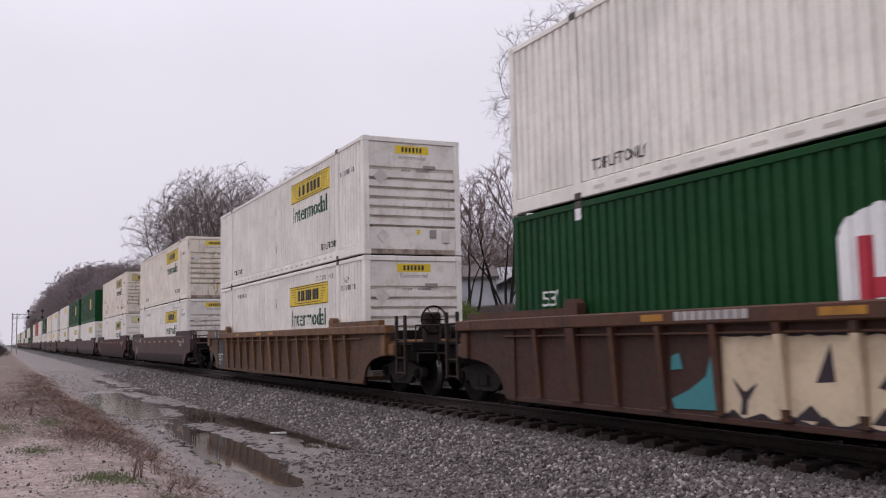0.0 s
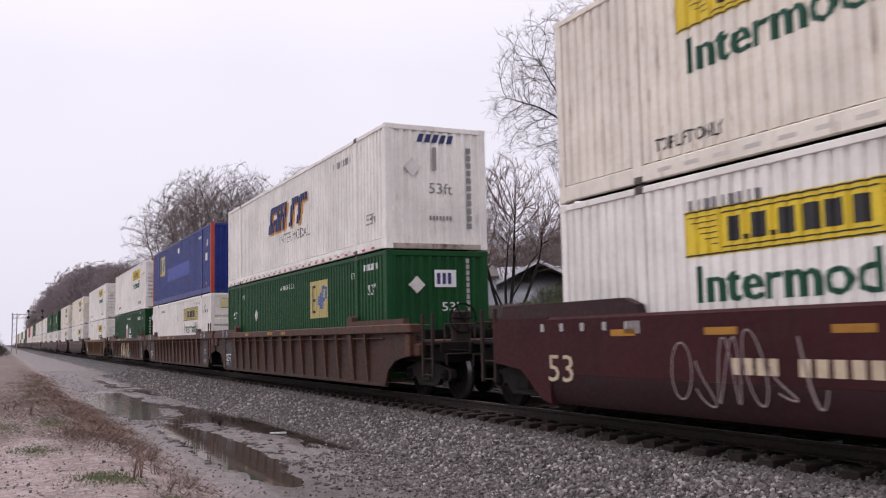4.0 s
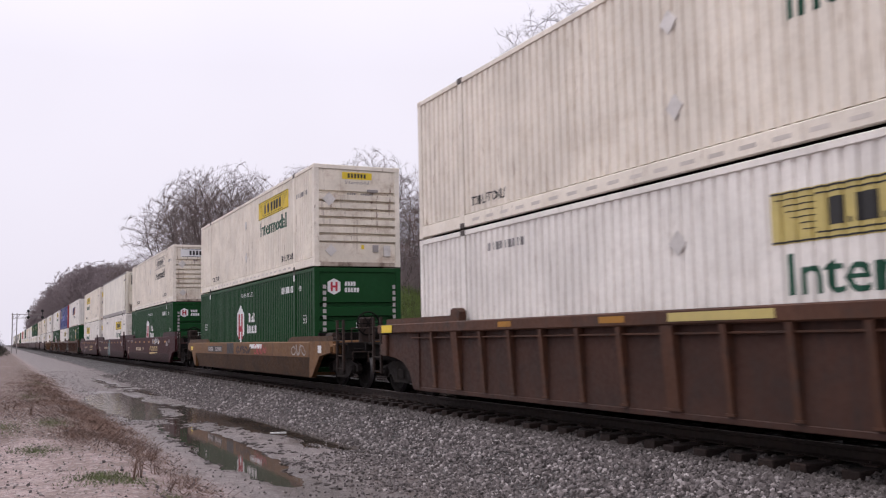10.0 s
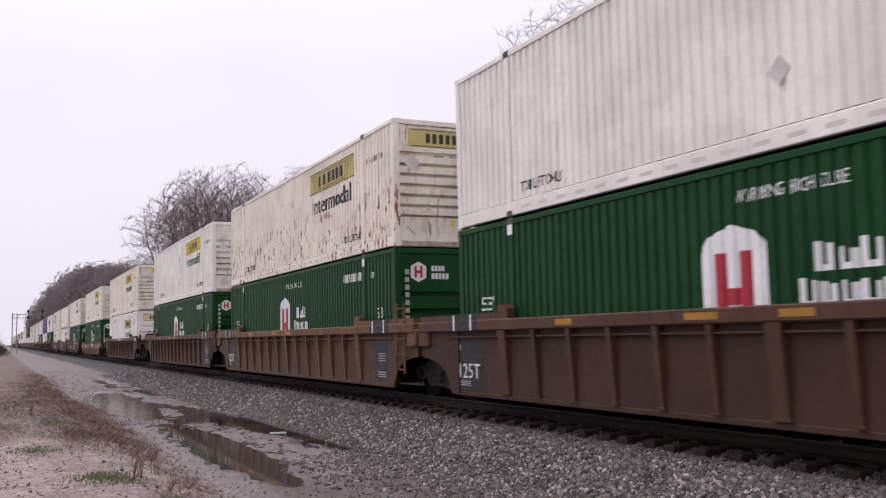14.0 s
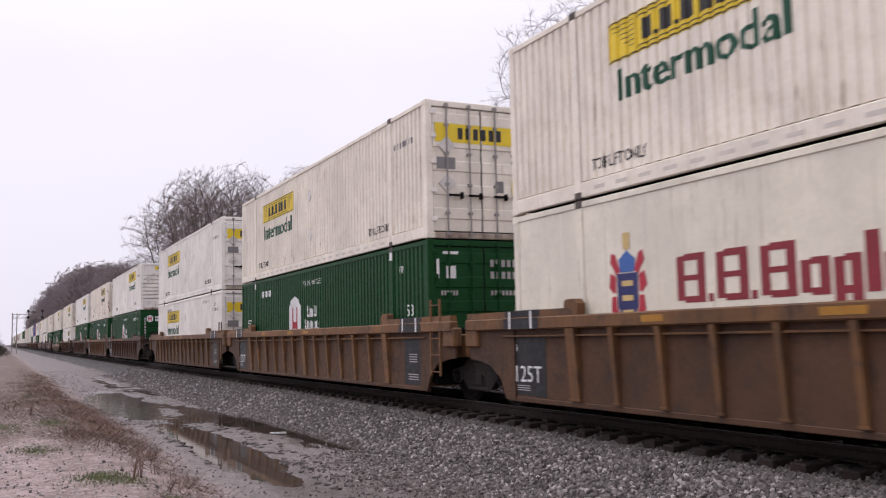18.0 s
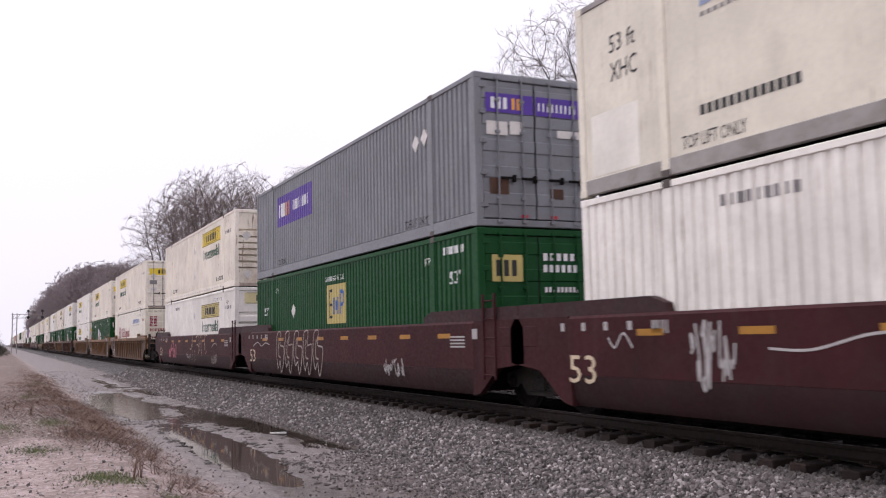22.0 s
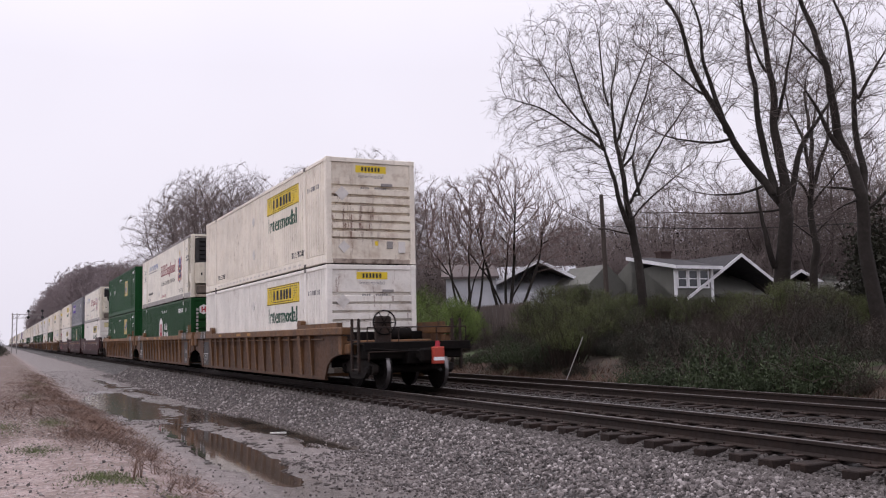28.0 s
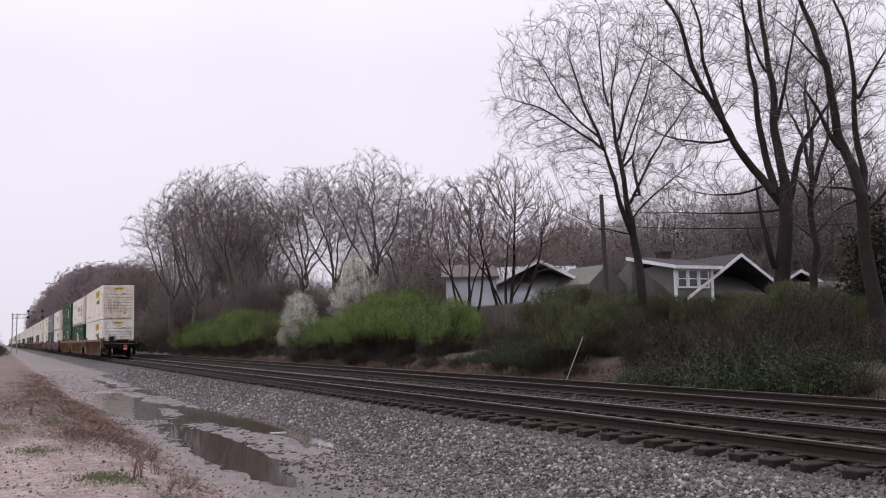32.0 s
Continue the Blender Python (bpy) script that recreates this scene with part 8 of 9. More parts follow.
def dome(seed, n, r, h):
    """Rounded overlapping lobes, tallest in the middle, held off the ground by bare stems."""
    g = random.Random(seed)
    out = []
    for _ in range(n):
        a, q = g.uniform(0, 2 * math.pi), r * g.random() ** 0.55
        top = h * (1 - 0.42 * (q / r) ** 2) * g.uniform(0.82, 1.0)
        w = r * g.uniform(0.2, 0.34)
        out.append((q * math.cos(a), q * math.sin(a), max(top - w * 0.8, h * 0.3), w, w, w * 0.85))
        if g.random() < 0.5:
            out.append((q * math.cos(a) * 1.05, q * math.sin(a) * 1.05, h * g.uniform(0.28, 0.5), w, w, w * 0.7))
    return out


DARK = [shrub("thicket", "dark brown bramble thicket on the bank", "thicket", ragged(31, 26, 1.7, 1.7), 36000, 0.017, "ivy", 90, 31, stand(0.40, 26)),
        shrub("thicket", "tangle of dry stems and ivy on the bank", "thicket", ragged(32, 28, 1.8, 1.8), 34000, 0.016, "dead", 170, 32, stand(0.33, 27.5)),
        shrub("thicket", "low dark undergrowth with green leaves", "thicket", ragged(33, 24, 1.6, 1.4), 34000, 0.017, "ivy", 80, 33, stand(0.26, 29))]
GREEN = [shrub("bush", "bright green spring bush just coming into leaf", "bush", dome(41, 26, 2.3, 3.5), 60000, 0.023, "leaf", 120, 41, stand(-0.06, 52)),
         shrub("bush", "loose olive-green bush with bare stems showing", "bush", dome(42, 22, 1.5, 2.6), 40000, 0.017, "olive", 130, 42, stand(0.135, 33)),
         shrub("bush", "low green ground cover on the bank", "bush", ragged(43, 22, 1.5, 0.55), 9000, 0.022, "ground_ivy", 20, 43, stand(0.34, 22))]
_g = random.Random(9)
# thickets in staggered rows along the bank
y = 11.0
while y < 175:
    for row in range(3):
        x = 17.9 + row * 1.5 + _g.uniform(-0.5, 0.5)
        yy = y + row * 0.7 + _g.uniform(-0.4, 0.4)
        z = float(ground_z(np.array([x]), np.array([yy]))[0]) - 0.1
        v = Vector((x, yy, 0))
        if 0.008 < v.dot(RIGHT) / v.dot(AHEADV) < 0.058 and row:
            continue              # the gap in front of the fence
        k = _g.uniform(0.6, 1.0) * (0.9 if y < 40 else 1.0) * (0.65, 0.95, 1.15)[row]
        t = copy_thing(DARK[_g.randrange(3)], pose(x, yy, z, 0, 0, _g.uniform(0, 360)))
        t.scale = (k, k, k * _g.uniform(0.8, 1.25))
    y += 1.9 if y < 60 else 3.6
# green bushes: bearing, depth, size, which
for px, dep, size, k in ((-0.095, 53, 0.85, 0), (-0.03, 48, 0.95, 0), (-0.06, 50, 0.95, 0), (-0.115, 56, 0.75, 0), (-0.14, 60, 0.75, 0), (-0.005, 45, 0.75, 0), (0.1, 40, 0.8, 1), (0.125, 41, 0.95, 1), (0.15, 40, 0.9, 1), (0.175, 38, 0.7, 1), (0.2, 41, 0.72, 1), (0.225, 40, 0.66, 1), (0.25, 41, 0.66, 1), (0.275, 38, 0.6, 1), (0.305, 38, 0.66, 1), (0.33, 36, 0.62, 1), (0.352, 29, 0.55, 1), (0.376, 29, 0.72, 1), (0.405, 29, 0.6, 1), (0.43, 28, 0.5, 1), (-0.2, 74, 0.95, 0), (-0.225, 80, 1.0, 0), (-0.25, 86, 1.0, 0), (-0.275, 95, 1.0, 0), (-0.18, 70, 0.8, 1), (0.28, 25, 1.0, 2), (0.31, 24, 1.2, 2), (0.34, 23.5, 1.3, 2), (0.37, 23, 1.1, 2), (0.25, 26, 0.9, 2), (0.12, 34, 0.8, 2), (0.085, 36, 1.0, 2), (0.40, 22, 0.9, 2)):
    x, yy, z = stand(px, dep)
    t = copy_thing(GREEN[k], pose(max(x - 0.5, 16.7) if k == 2 else max(x, 18.5), yy, z, 0, 0, _g.uniform(0, 360)))
    t.scale = (size * 1.2, size * 1.2, size * (1.9 if k == 2 else 1.15))
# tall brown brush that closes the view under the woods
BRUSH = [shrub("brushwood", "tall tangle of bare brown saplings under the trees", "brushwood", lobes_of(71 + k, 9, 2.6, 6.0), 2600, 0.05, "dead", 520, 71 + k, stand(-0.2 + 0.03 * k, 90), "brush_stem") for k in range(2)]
for i in range(46):
    b = -0.33 + 0.83 * i / 45
    dep = (96 if b < 0.0 else 74) + _g.uniform(-10, 10) + (30 if b < -0.25 else 0)
    x, yy, z = stand(b, dep)
    t = copy_thing(BRUSH[i % 2], pose(max(x, 21.5 + _g.uniform(0, 2)), yy, z, 0, 0, _g.uniform(0, 360)))
    k = _g.uniform(0.9, 1.3)
    t.scale = (k * 1.2, k * 1.2, k * (1.25 if b < -0.2 else 1.1))
for i in range(26):
    y = 130 + 17 * i
    t = copy_thing(BRUSH[i % 2], pose(18.5 + _g.uniform(0, 4), y, 0.2, 0, 0, _g.uniform(0, 360)))
    t.scale = (1.5, 1.5, 1.0 + 0.6 * min(1, i / 10))
# woods where the line meets the horizon
for i in range(22):
    t = copy_thing(WOOD[i % 4], pose(-150 + 14.5 * i + _g.uniform(-4, 4) + (0 if -150 + 14.5 * i < 0 else 30), 780 + _g.uniform(-60, 120), -0.5, 0, 0, _g.uniform(0, 360)))
    t.scale = (1.7, 1.7, 1.2)
# dark evergreen at the edge of the garden
shrub("evergreen", "dark evergreen bush beside the garden", "bush", [(0, 0, 1.0 + i * 0.5, 1.3 - i * 0.17, 1.3 - i * 0.17, 0.8) for i in range(6)], 9000, 0.07, "ivy", 40, 51, stand(0.475, 29))
# blossom trees
for px, dep, hgt, sd in ((-0.155, 60, 4.3, 61), (-0.093, 62, 5.8, 62)):
    g = random.Random(sd)
    lob = []
    for _ in range(34):
        u = g.random()
        w = hgt * 0.27 * (1 - 0.7 * u)
        a = g.uniform(0, 6.28)
        lob.append((w * math.cos(a), w * math.sin(a), hgt * (0.36 + 0.6 * u), hgt * 0.10, hgt * 0.10, hgt * 0.11))
    shrub("blossom_tree", "small ornamental tree covered in white blossom", "tree", lob, 15000, 0.036, "petal", 110, sd, stand(px, dep), "twig", "blossom trees")
# brush along the far left of the line
for k in range(7):
    t = copy_thing(DARK[k % 3], pose(-1.5 - 1.3 * k, 150 + 14 * k, -0.5, 0, 0, 40 * k))
    t.scale = (1.6, 1.6, 1.9)
# ---- houses, fence, pole and signals beyond the bank ----
M["siding"] = paint("grey_green_siding", (0.14, 0.14, 0.125), 0.7, (0.10, 0.095, 0.09), 0.3)
M["whitewall"] = paint("white_wall_paint", (0.5, 0.51, 0.55), 0.6, (0.45, 0.43, 0.41), 0.3)
M["trimwhite"] = paint("white_trim_paint", (0.78, 0.78, 0.80), 0.5)
M["shingle"] = paint("dark_grey_shingles", (0.045, 0.043, 0.047), 0.85, (0.075, 0.07, 0.07), 0.5, bump=0.6, fine=8)
M["brownroof"] = paint("brown_shingles", (0.12, 0.098, 0.095), 0.85, (0.08, 0.065, 0.06), 0.5, bump=0.6, fine=8)
M["brick"] = paint("chimney_brick", (0.07, 0.045, 0.04), 0.85)
M["fence"] = paint("weathered_fence_board", (0.15, 0.12, 0.11), 0.85, (0.09, 0.07, 0.06), 0.5, bump=0.4)
M["pole"] = paint("weathered_pole_timber", (0.07, 0.055, 0.048), 0.85)
M["pane"] = None
_m, _nn, _ll, _b = nodes_of("window_glass")
_b.inputs["Base Color"].default_value = (0.03, 0.035, 0.04, 1)
_b.inputs["Roughness"].default_value = 0.08
M["pane"] = _m


def house(label, at, turn=0):
    h = thing("house", label, "house", "houses beyond the bank")
    h.matrix_basis = Matrix.Translation(at) @ Matrix.Rotation(turn - _yaw, 4, "Z")
    return h          # its x runs across the view, its y away


def gable_roof(h, x0, x1, y0, y1, ze, zr, mat, along="x", over=0.35, white=True):
    """Two pitched slabs and the white boards along their edges."""
    if along == "x":
        ym = (y0 + y1) / 2
        for a, b in ((y0 - over, ym), (y1 + over, ym)):
            k = (zr - ze) / (ym - y0) * over
            part("roof", MB().add([(a, y0 - over, ze - k), (b, y0 - over, zr), (b, y0 - over, zr + 0.14), (a, y0 - over, ze - k + 0.14), (a, y1 + over, ze - k), (b, y1 + over, zr), (b, y1 + over, zr + 0.14), (a, y1 + over, ze - k + 0.14)], [(0, 1, 2, 3), (7, 6, 5, 4), (0, 4, 5, 1), (1, 5, 6, 2), (2, 6, 7, 3), (3, 7, 4, 0)]), mat, h)
            part("bargeboard", MB().add([(a, y0 - over - 0.045, ze - k - 0.06), (b, y0 - over - 0.045, zr - 0.06), (b, y0 - over - 0.045, zr + 0.15), (a, y0 - over - 0.045, ze - k + 0.15), (a, y0 - over - 0.004, ze - k - 0.06), (b, y0 - over - 0.004, zr - 0.06), (b, y0 - over - 0.004, zr + 0.15), (a, y0 - over - 0.004, ze - k + 0.15)], [(0, 1, 2, 3), (7, 6, 5, 4), (0, 4, 5, 1), (1, 5, 6, 2), (2, 6, 7, 3), (3, 7, 4, 0)]), M["trimwhite"], h)


def window(h, x, y, z, w, t):
    win = part("window", MB().box((x - w / 2 - 0.1, y - 0.05, z - 0.1), (x - w / 2, y + 0.04, z + t + 0.1)).box((x + w / 2, y - 0.05, z - 0.1), (x + w / 2 + 0.1, y + 0.04, z + t + 0.1)).box((x - w / 2, y - 0.05, z + t), (x + w / 2, y + 0.04, z + t + 0.1)).box((x - w / 2, y - 0.05, z - 0.1), (x + w / 2, y + 0.04, z)).box((x - w / 2, y - 0.03, z + t / 2 - 0.03), (x + w / 2, y + 0.03, z + t / 2 + 0.03)), M["trimwhite"], h, "white double-hung window frame")
    part("pane", MB().box((x - w / 2, y - 0.006, z), (x + w / 2, y + 0.006, z + t)), M["pane"], win)


def gable_wall(h, x0, x1, y0, y1, z0, ze, zr, mat, along="x"):
    if along == "x":
        ym = (y0 + y1) / 2
        part("wall", MB().prism([(y0, z0), (y1, z0), (y1, ze), (ym, zr), (y0, ze)], 0, x0, x1), mat, h)
    else:
        xm = (x0 + x1) / 2
        part("wall", MB().add([(x0, y0, z0), (x1, y0, z0), (x1, y0, ze), (xm, y0, zr), (x0, y0, ze), (x0, y1, z0), (x1, y1, z0), (x1, y1, ze), (xm, y1, zr), (x0, y1, ze)], [(0, 1, 2, 3, 4), (9, 8, 7, 6, 5), (0, 5, 6, 1), (1, 6, 7, 2), (2, 7, 8, 3), (3, 8, 9, 4), (4, 9, 5, 0)]), mat, h)


def at_view(px, depth, z):
    p = seen(px, depth)
    return Vector((p.x, p.y, z))


# the bungalow with a windowed dormer (heights above the rail)
hA = house("grey bungalow with dark roof and white-trimmed dormer windows", at_view(0.262, 55, 0.0), radians(26))
gable_wall(hA, -1.0, 6.4, 0, 8, 0.8, 3.3, 5.75, M["siding"])
gable_roof(hA, -1.0, 6.4, 0, 8, 3.3, 5.75, M["shingle"], white=False)
gable_wall(hA, -1.0, 1.75, -0.25, 4, 2.9, 4.98, 5.2, M["siding"])
part("roof", MB().prism([(-0.65, 4.93), (4, 5.78), (4, 5.92), (-0.65, 5.05)], 0, -1.32, 2.2), M["shingle"], hA)
part("fascia", MB().box((-1.32, -0.71, 4.88), (2.2, -0.653, 5.07)), M["trimwhite"], hA)
part("bargeboard", MB().prism([(-0.7, 4.87), (4, 5.72), (4, 5.94), (-0.7, 5.07)], 0, -1.37, -1.324), M["trimwhite"], hA)
for k in range(3):
    window(hA, -0.62 + k * 0.82, -0.29, 3.86, 0.58, 0.92)
for xx in (-1.1, 1.67):
    part("corner_board", MB().box((xx - 0.1, -0.31, 2.9), (xx + 0.1, -0.253, 4.9)), M["trimwhite"], hA)
gable_wall(hA, -3.9, -1.2, 4.4, 8.5, 1.0, 4.3, 5.5, M["siding"], "y")
gable_roof(hA, -3.9, -1.2, 4.4, 8.5, 4.3, 5.5, M["shingle"], "y")
part("chimney", MB().box((1.2, 3.7, 5.3), (2.0, 4.3, 6.35), 0.03).box((1.14, 3.64, 6.23), (2.06, 4.36, 6.35), 0.02), M["brick"], hA)
part("porch_roof", MB().prism([(-2.2, 2.75), (0, 3.3), (0, 3.42), (-2.2, 2.87)], 0, 1.9, 6.6), M["shingle"], hA)
part("porch_fascia", MB().box((1.9, -2.26, 2.68), (6.6, -2.203, 2.89)), M["trimwhite"], hA)
for xx in (2.1, 4.2, 6.4):
    part("porch_post", MB().box((xx - 0.07, -2.1, 1.0), (xx + 0.07, -1.96, 2.75)), M["trimwhite"], hA)

hC = house("small white gabled house among the trees", at_view(0.322, 60, 0.0))
gable_wall(hC, -1.1, 1.1, 0, 6, 1.0, 3.9, 5.1, M["whitewall"], "y")
gable_roof(hC, -1.1, 1.1, 0, 6, 3.9, 5.1, M["shingle"], "y")
window(hC, 0.2, -0.03, 3.5, 0.5, 0.9)
gable_wall(hC, 1.1, 7.5, 1.5, 7, 1.0, 3.4, 5.0, M["siding"])
gable_roof(hC, 1.1, 7.5, 1.5, 7, 3.4, 5.0, M["shingle"])

hB = house("white house with a broad brown roof", at_view(0.036, 60, 0.0))
gable_wall(hB, -2.0, 1.2, -0.6, 4, 0.6, 4.9, 5.3, M["whitewall"])
gable_wall(hB, 1.2, 7.0, 0, 8, 0.6, 3.9, 5.9, M["whitewall"])
gable_roof(hB, 0.2, 7.0, 0, 8, 3.9, 5.9, M["brownroof"])
part("roof", MB().prism([(-0.9, 4.85), (4, 6.0), (4, 6.14), (-0.9, 4.99)], 0, -2.3, 1.4), M["brownroof"], hB)

hD = house("pale garage beyond the garden", at_view(0.425, 58, 0.0))
gable_wall(hD, -2.5, 2.5, 0, 6, 1.0, 3.0, 4.3, M["siding"])
gable_roof(hD, -2.5, 2.5, 0, 6, 3.0, 4.3, M["shingle"], white=False)

# board fence along the gardens
fence = thing("fence", "weathered brown board fence above the bank", "fence")
fx = 22.6
for i in range(80):
    yy = 38 + i * 0.19
    z = float(ground_z(np.array([fx]), np.array([yy]))[0]) - 0.1
    part("board", smesh("fence_board", "fence", lambda: MB().prism([(-0.08, 0), (0.08, 0), (0.08, 1.75), (0.0, 1.85), (-0.08, 1.75)], 0, -0.012, 0.012)), None, fence, at=(fx + 0.01 * (i % 2), yy, z))
for zz in (0.55, 1.5):
    part("fence_rail", MB().box((fx + 0.025, 38, zz + 1.0), (fx + 0.07, 53.1, zz + 1.09)), M["fence"], fence)

# utility pole with a cross-arm and lines
up = thing("utility_pole", "weathered wooden utility pole with a short cross-arm", "utility pole")
_p = at_view(0.176, 56, 0.6)
part("pole", MB().rod(_p, _p + Vector((-0.2, 0, 9.0)), 0.17, 0.12, n=10), M["pole"], up)
part("cross_arm", MB().box((_p.x - 0.5, _p.y - 0.05, 7.45), (_p.x + 0.3, _p.y + 0.05, 7.55), 0.01), M["pole"], up)
for dx in (-0.42, 0.22):
    part("insulator", MB().rod((_p.x + dx, _p.y, 7.55), (_p.x + dx, _p.y, 7.69), 0.04, n=8), M["rail_grey"], up)
for dx in (-0.42, 0.22):
    wire = Tubes()
    a = _p + Vector((dx, 0, 7.1))
    b = a + RIGHT * 28 + Vector((0, 0, 1.0)) - AHEADV * 4
    wire.line([a.lerp(b, k / 10) - Vector((0, 0, 0.9 * (1 - ((k - 5) / 5) ** 2))) for k in range(11)], [0.014] * 11, 4)
    part("power_line", wire.mesh("power_line", M["gasket"]), None, up)

# leaning marker stake on the bank
st = thing("stake", "pale leaning stake on the bank", "stake")
_s = Vector(stand(0.121, 30.4))
part("rod", MB().rod(_s - Vector((0, 0, 0.2)), _s + RIGHT * 0.82 + Vector((0, 0, 1.75)), 0.014, n=8), M["d_dim"], st)

# signal mast with an arm over the near track, far down the line
sg = thing("railway_signal", "grey cantilever signal mast with four round heads", "railway signal")
gx, gy = 2.3, 220.0
for dx in (0, 0.9):
    part("mast", MB().rod((gx + dx, gy, -0.6), (gx + dx, gy, 8.0), 0.10, n=8), M["rail_grey"], sg)
for z in (6.9, 7.7):
    part("arm_chord", MB().box((gx - 0.2, gy - 0.06, z - 0.06), (gx + 6.6, gy + 0.06, z + 0.06)), M["rail_grey"], sg)
for k in range(7):
    part("brace", MB().rod((gx + k, gy, 6.9), (gx + k + (0.5 if k < 6 else 0), gy, 7.7), 0.035, n=6), M["rail_grey"], sg)
for z in (1.0, 2.4, 3.8, 5.2, 6.4):
    part("brace", MB().rod((gx, gy, z), (gx + 0.9, gy, z + 0.9), 0.035, n=6), M["rail_grey"], sg)
for dx in (3.1, 5.9):
    part("head_pole", MB().rod((gx + dx, gy - 0.2, 6.6), (gx + dx, gy - 0.2, 8.7), 0.05, n=6), M["black"], sg)
    for z in (7.0, 8.4):
        part("signal_head", MB().lathe([(-0.5, 0.28), (-0.46, 0.31), (-0.3, 0.31), (-0.28, 0.15), (-0.2, 0.15)], (gx + dx, gy, z), 1, 16), M["black"], sg)
# ---- grass, dry weeds and litter beside the lane ----
M["grass"] = leaf_material("short_spring_grass", (0.05, 0.075, 0.018), (0.11, 0.13, 0.04))
M["straw"] = leaf_material("dry_brown_weeds", (0.085, 0.045, 0.031), (0.19, 0.115, 0.082))


def blades(rs, x, y, h, lean, w):
    """Thin leaning triangles that stand on the ground."""
    n = len(x)
    z = ground_z(x, y)
    a = rs.random(n) * 2 * math.pi
    b = rs.random(n) * 2 * math.pi
    base = np.stack([x, y, z - 0.01], -1)
    side = np.stack([np.cos(b) * w, np.sin(b) * w, np.zeros(n)], -1)
    tip = base + np.stack([np.cos(a) * lean * h, np.sin(a) * lean * h, h], -1)
    return np.stack([base - side, base + side, tip], 1).reshape(-1, 3), np.arange(3 * n).reshape(-1, 3)


def tuft_field(name, label, category, spots, mat, height, lean, w, seed):
    rs = np.random.default_rng(seed)
    xs, ys, hs = [], [], []
    for cx, cy, rx, ry, n in spots:
        xs.append(cx + rx * rs.normal(size=n) * 0.5)
        ys.append(cy + ry * rs.normal(size=n) * 0.5)
        hs.append(height * (0.35 + 0.9 * rs.random(n)))
    x, y, h = np.concatenate(xs), np.concatenate(ys), np.concatenate(hs)
    P, F = blades(rs, x, y, h, lean, w)
    me = bpy.data.meshes.new(name)
    me.from_pydata(P.tolist(), [], F.tolist())
    me.materials.append(M[mat])
    tagged(new(name, me), label, category, kind="stuff")


tuft_field("grass", "short patches of spring grass on the gravel", "grass", [(0.55, 16.5, 0.35, 0.8, 900), (1.26, 12.6, 0.45, 0.7, 1500), (1.05, 22.0, 0.35, 1.3, 900), (1.93, 11.2, 0.2, 0.4, 350), (0.15, 21.0, 0.3, 1.5, 600), (1.5, 44, 0.5, 6, 900), (0.9, 33, 0.4, 3, 700)], "grass", 0.055, 0.9, 0.006, 81)
tuft_field("dry_weeds", "low brown dead weeds along the edge of the lane", "weeds", [(1.9, 25, 0.7, 5, 4200), (1.7, 34, 0.8, 7, 3800), (1.9, 52, 0.9, 16, 4200), (2.2, 17.5, 0.4, 3, 1500), (1.0, 28, 0.8, 5, 1800), (2.35, 12.5, 0.35, 2.2, 700), (0.2, 30, 0.6, 6, 1400), (2.6, 21, 0.3, 4, 900), (1.3, 18.5, 0.4, 2.0, 700), (2.1, 22, 0.35, 3, 2200), (1.6, 20, 0.5, 3, 1400), (2.3, 30, 0.5, 6, 2400), (1.2, 40, 1.0, 9, 3000)], "straw", 0.09, 1.6, 0.007, 82)
tuft_field("bank_weeds", "brown grass and dead stalks at the foot of the bank", "weeds", [(16.8, 14 + 6 * i, 1.1, 5, 3200) for i in range(16)], "straw", 0.24, 0.9, 0.012, 83)


def weed_stalk(x, y, h, seed):
    g = random.Random(seed)
    t = thing("weed_stalk", "tall dry brown weed stalk with bare side shoots", "weed", "weed stalks", at=(x, y, float(ground_z(np.array([x]), np.array([y]))[0]) - 0.02))
    tb = Tubes()
    for i in range(5):
        p, d = Vector((g.uniform(-0.05, 0.05), g.uniform(-0.05, 0.05), 0)), Vector((g.uniform(-0.4, 0.4), g.uniform(-0.4, 0.4), 1)).normalized()
        k = h * g.uniform(0.55, 1.0)
        pts = [p, p + d * k * 0.5 + Vector((g.uniform(-0.03, 0.03), 0, 0)), p + d * k]
        tb.line(pts, [0.006, 0.005, 0.002], 4)
        for j in range(5):
            s = pts[1].lerp(pts[2], g.random())
            tb.line([s, s + Vector((g.uniform(-0.1, 0.1), g.uniform(-0.1, 0.1), g.uniform(0.02, 0.12)))], [0.003, 0.001], 3)
    part("stalk", tb.mesh("stalk", M["straw"]), None, t)


for i, (x, y, h) in enumerate(((1.6, 12.6, 0.42), (1.68, 12.9, 0.3), (1.92, 11.9, 0.16), (2.0, 13.6, 0.22), (1.2, 18.2, 0.25), (2.2, 15.4, 0.2), (0.7, 24.5, 0.35), (1.5, 30.0, 0.4), (1.0, 36.0, 0.45), (1.9, 41.0, 0.45))):
    weed_stalk(x, y, h, 90 + i)

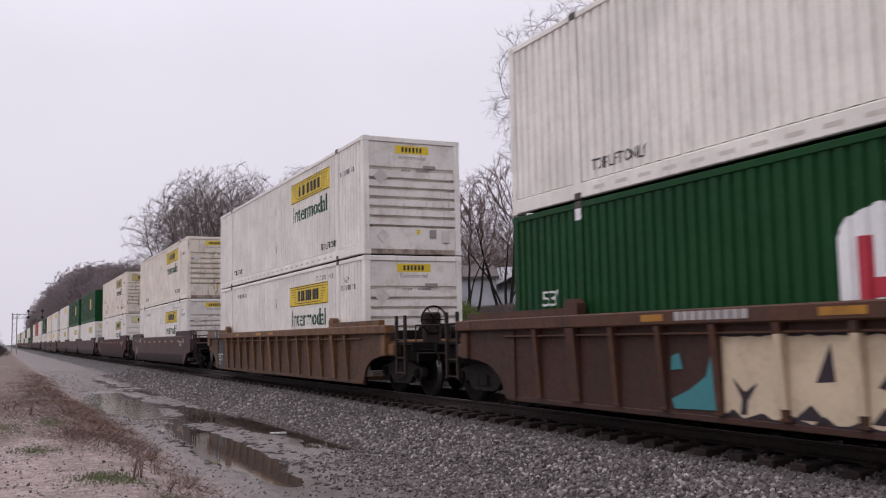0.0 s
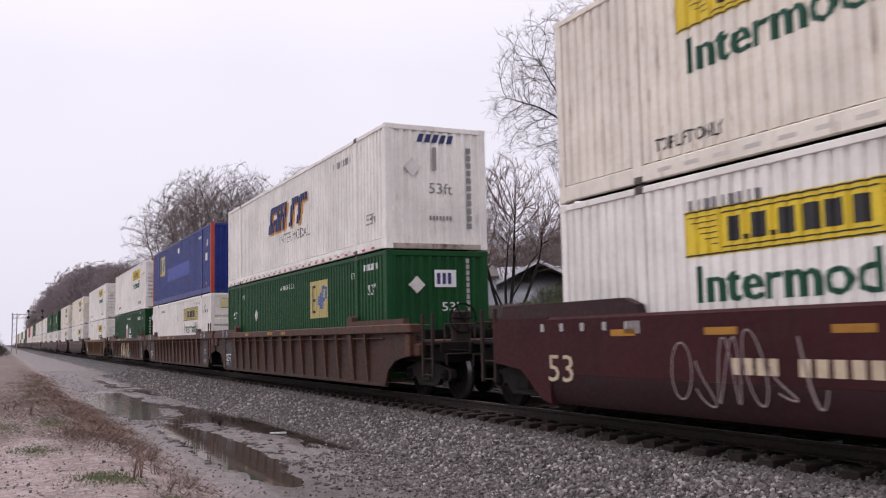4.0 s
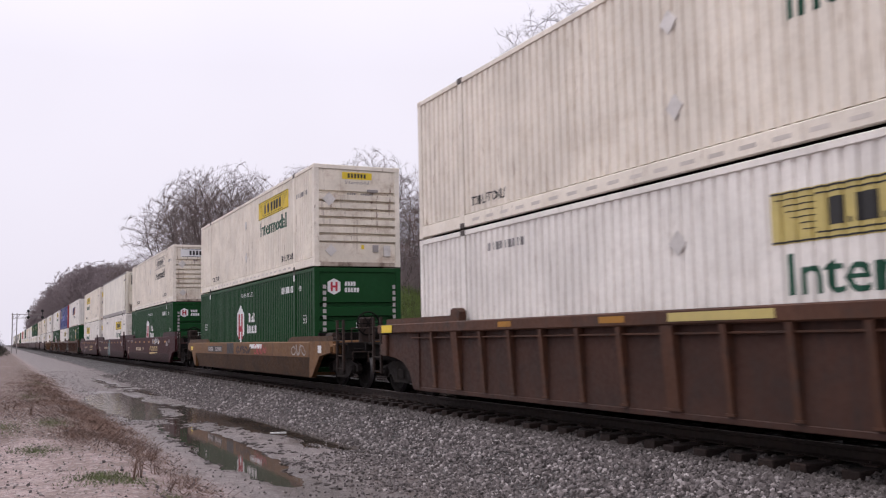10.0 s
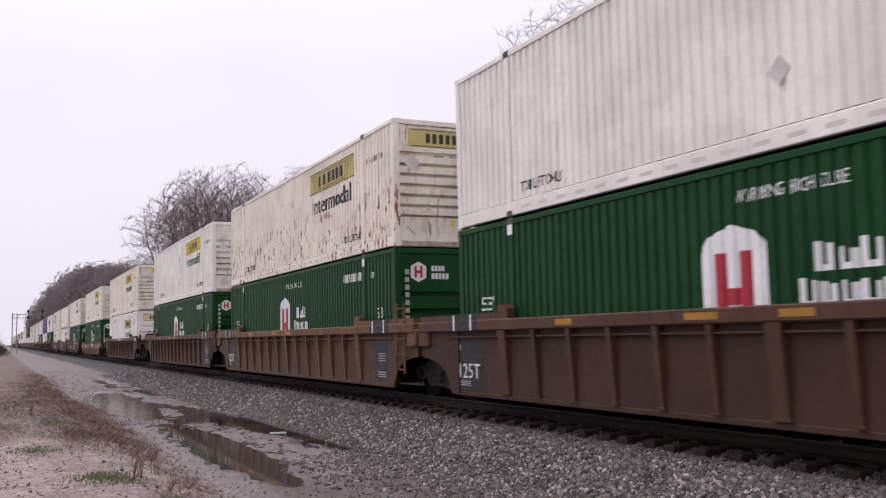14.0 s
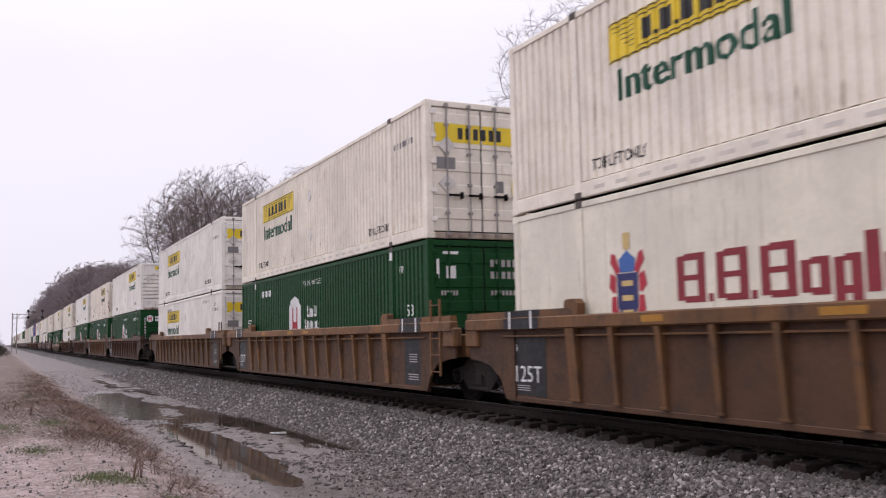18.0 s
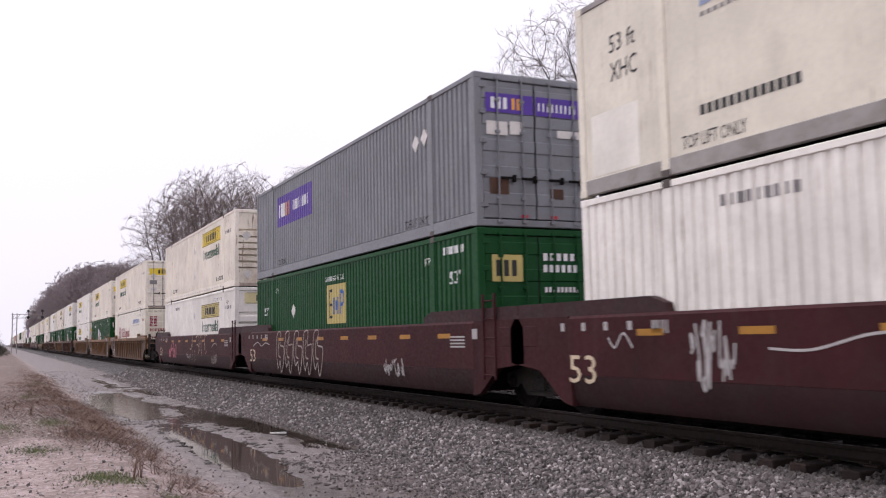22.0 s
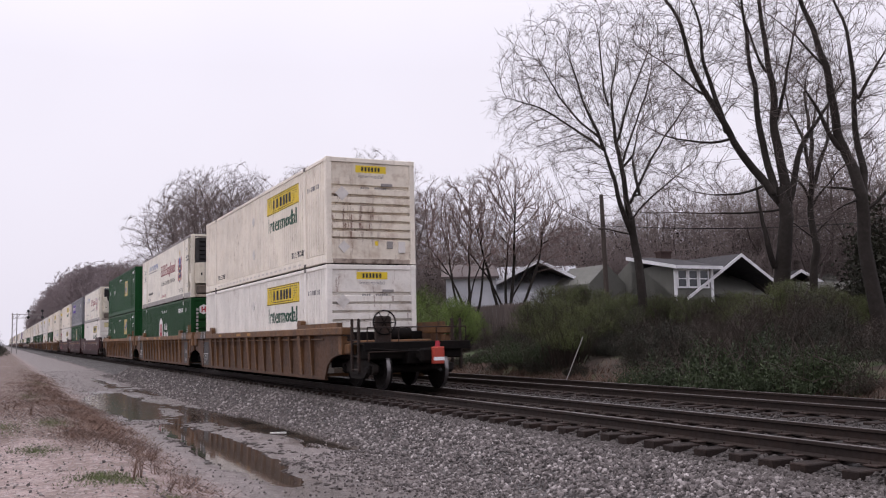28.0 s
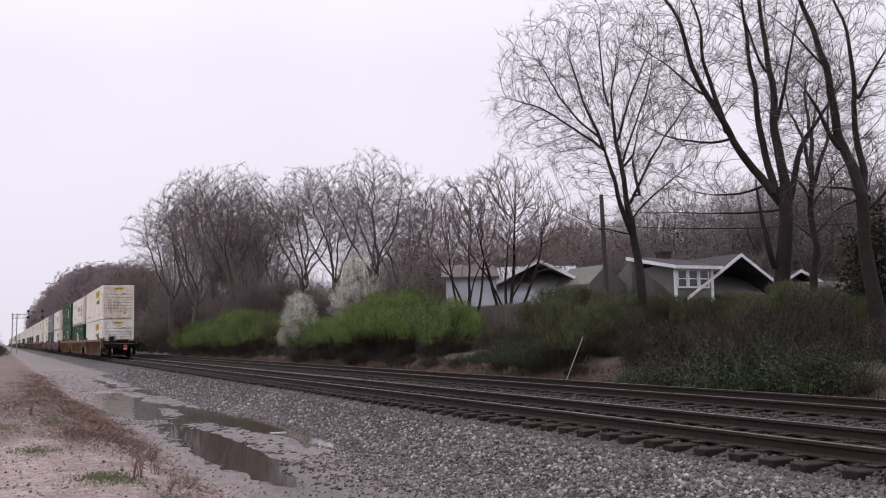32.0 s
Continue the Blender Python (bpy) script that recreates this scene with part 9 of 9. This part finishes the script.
# a pale stick lying in the water, clods of mud at the puddles' edges
sk = thing("stick", "pale stick floating in the puddle", "stick")
part("wood", MB().rod((5.45, 20.55, WATER + 0.008), (5.78, 20.38, WATER + 0.014), 0.013, 0.009, n=6), M["d_white"], sk)
_m = random.Random(6)
M["clod"] = paint("wet_mud", (0.05, 0.04, 0.036), 0.55, (0.09, 0.075, 0.07), 0.4, bump=0.6, fine=20)
CLOD = []
for k in range(4):
    bm = bmesh.new()
    bmesh.ops.create_icosphere(bm, subdivisions=2, radius=1)
    for v in bm.verts:
        v.co *= 0.75 + 0.5 * noise.noise(v.co * 1.7 + Vector((k * 9, 0, 0)))
        v.co.z *= 0.4
    me = bpy.data.meshes.new("clod")
    bm.to_mesh(me)
    bm.free()
    me.materials.append(M["clod"])
    CLOD.append(me)
for cx, cy, rx, ry, n in ((4.7, 20, 0.45, 4.0, 70), (4.4, 14.5, 0.3, 2.5, 40), (4.6, 24, 0.7, 2.0, 45), (3.3, 19, 0.25, 4, 40), (5.9, 17.5, 0.3, 2.5, 30)):
    for i in range(n):
        x, y = cx + _m.gauss(0, rx * 0.6), cy + _m.gauss(0, ry * 0.6)
        o = tagged(new("mud_clod", CLOD[i % 4]), "clod of wet brown mud beside the puddles", "mud", "mud clods")
        o.location = (x, y, float(ground_z(np.array([x]), np.array([y]))[0]) + 0.004)
        s = _m.uniform(0.025, 0.08)
        o.scale, o.rotation_euler = (s, s * _m.uniform(0.7, 1.6), s), (0, 0, _m.uniform(0, 6))
# ---- everything on the train rolls at one speed ----
def motions():
    for ob, y, z in MOVING:
        walk(ob, [(0, pose(TX, y, z)), (CLIP, pose(TX, y + V * CLIP, z))])
    turn = V / 0.484
    steps = int(CLIP * FPS)
    for a, sets in AXLES.items():
        first = sets[0]
        walk(first, [(CLIP * i / steps, pose(0, a, 0.484, -math.degrees(turn * CLIP * i / steps))) for i in range(steps + 1)])
        for w in sets[1:]:
            w.rotation_mode = "QUATERNION"
            w.animation_data_create()
            w.animation_data.action = first.animation_data.action
            w.animation_data.action_slot = first.animation_data.action_slot


motions()
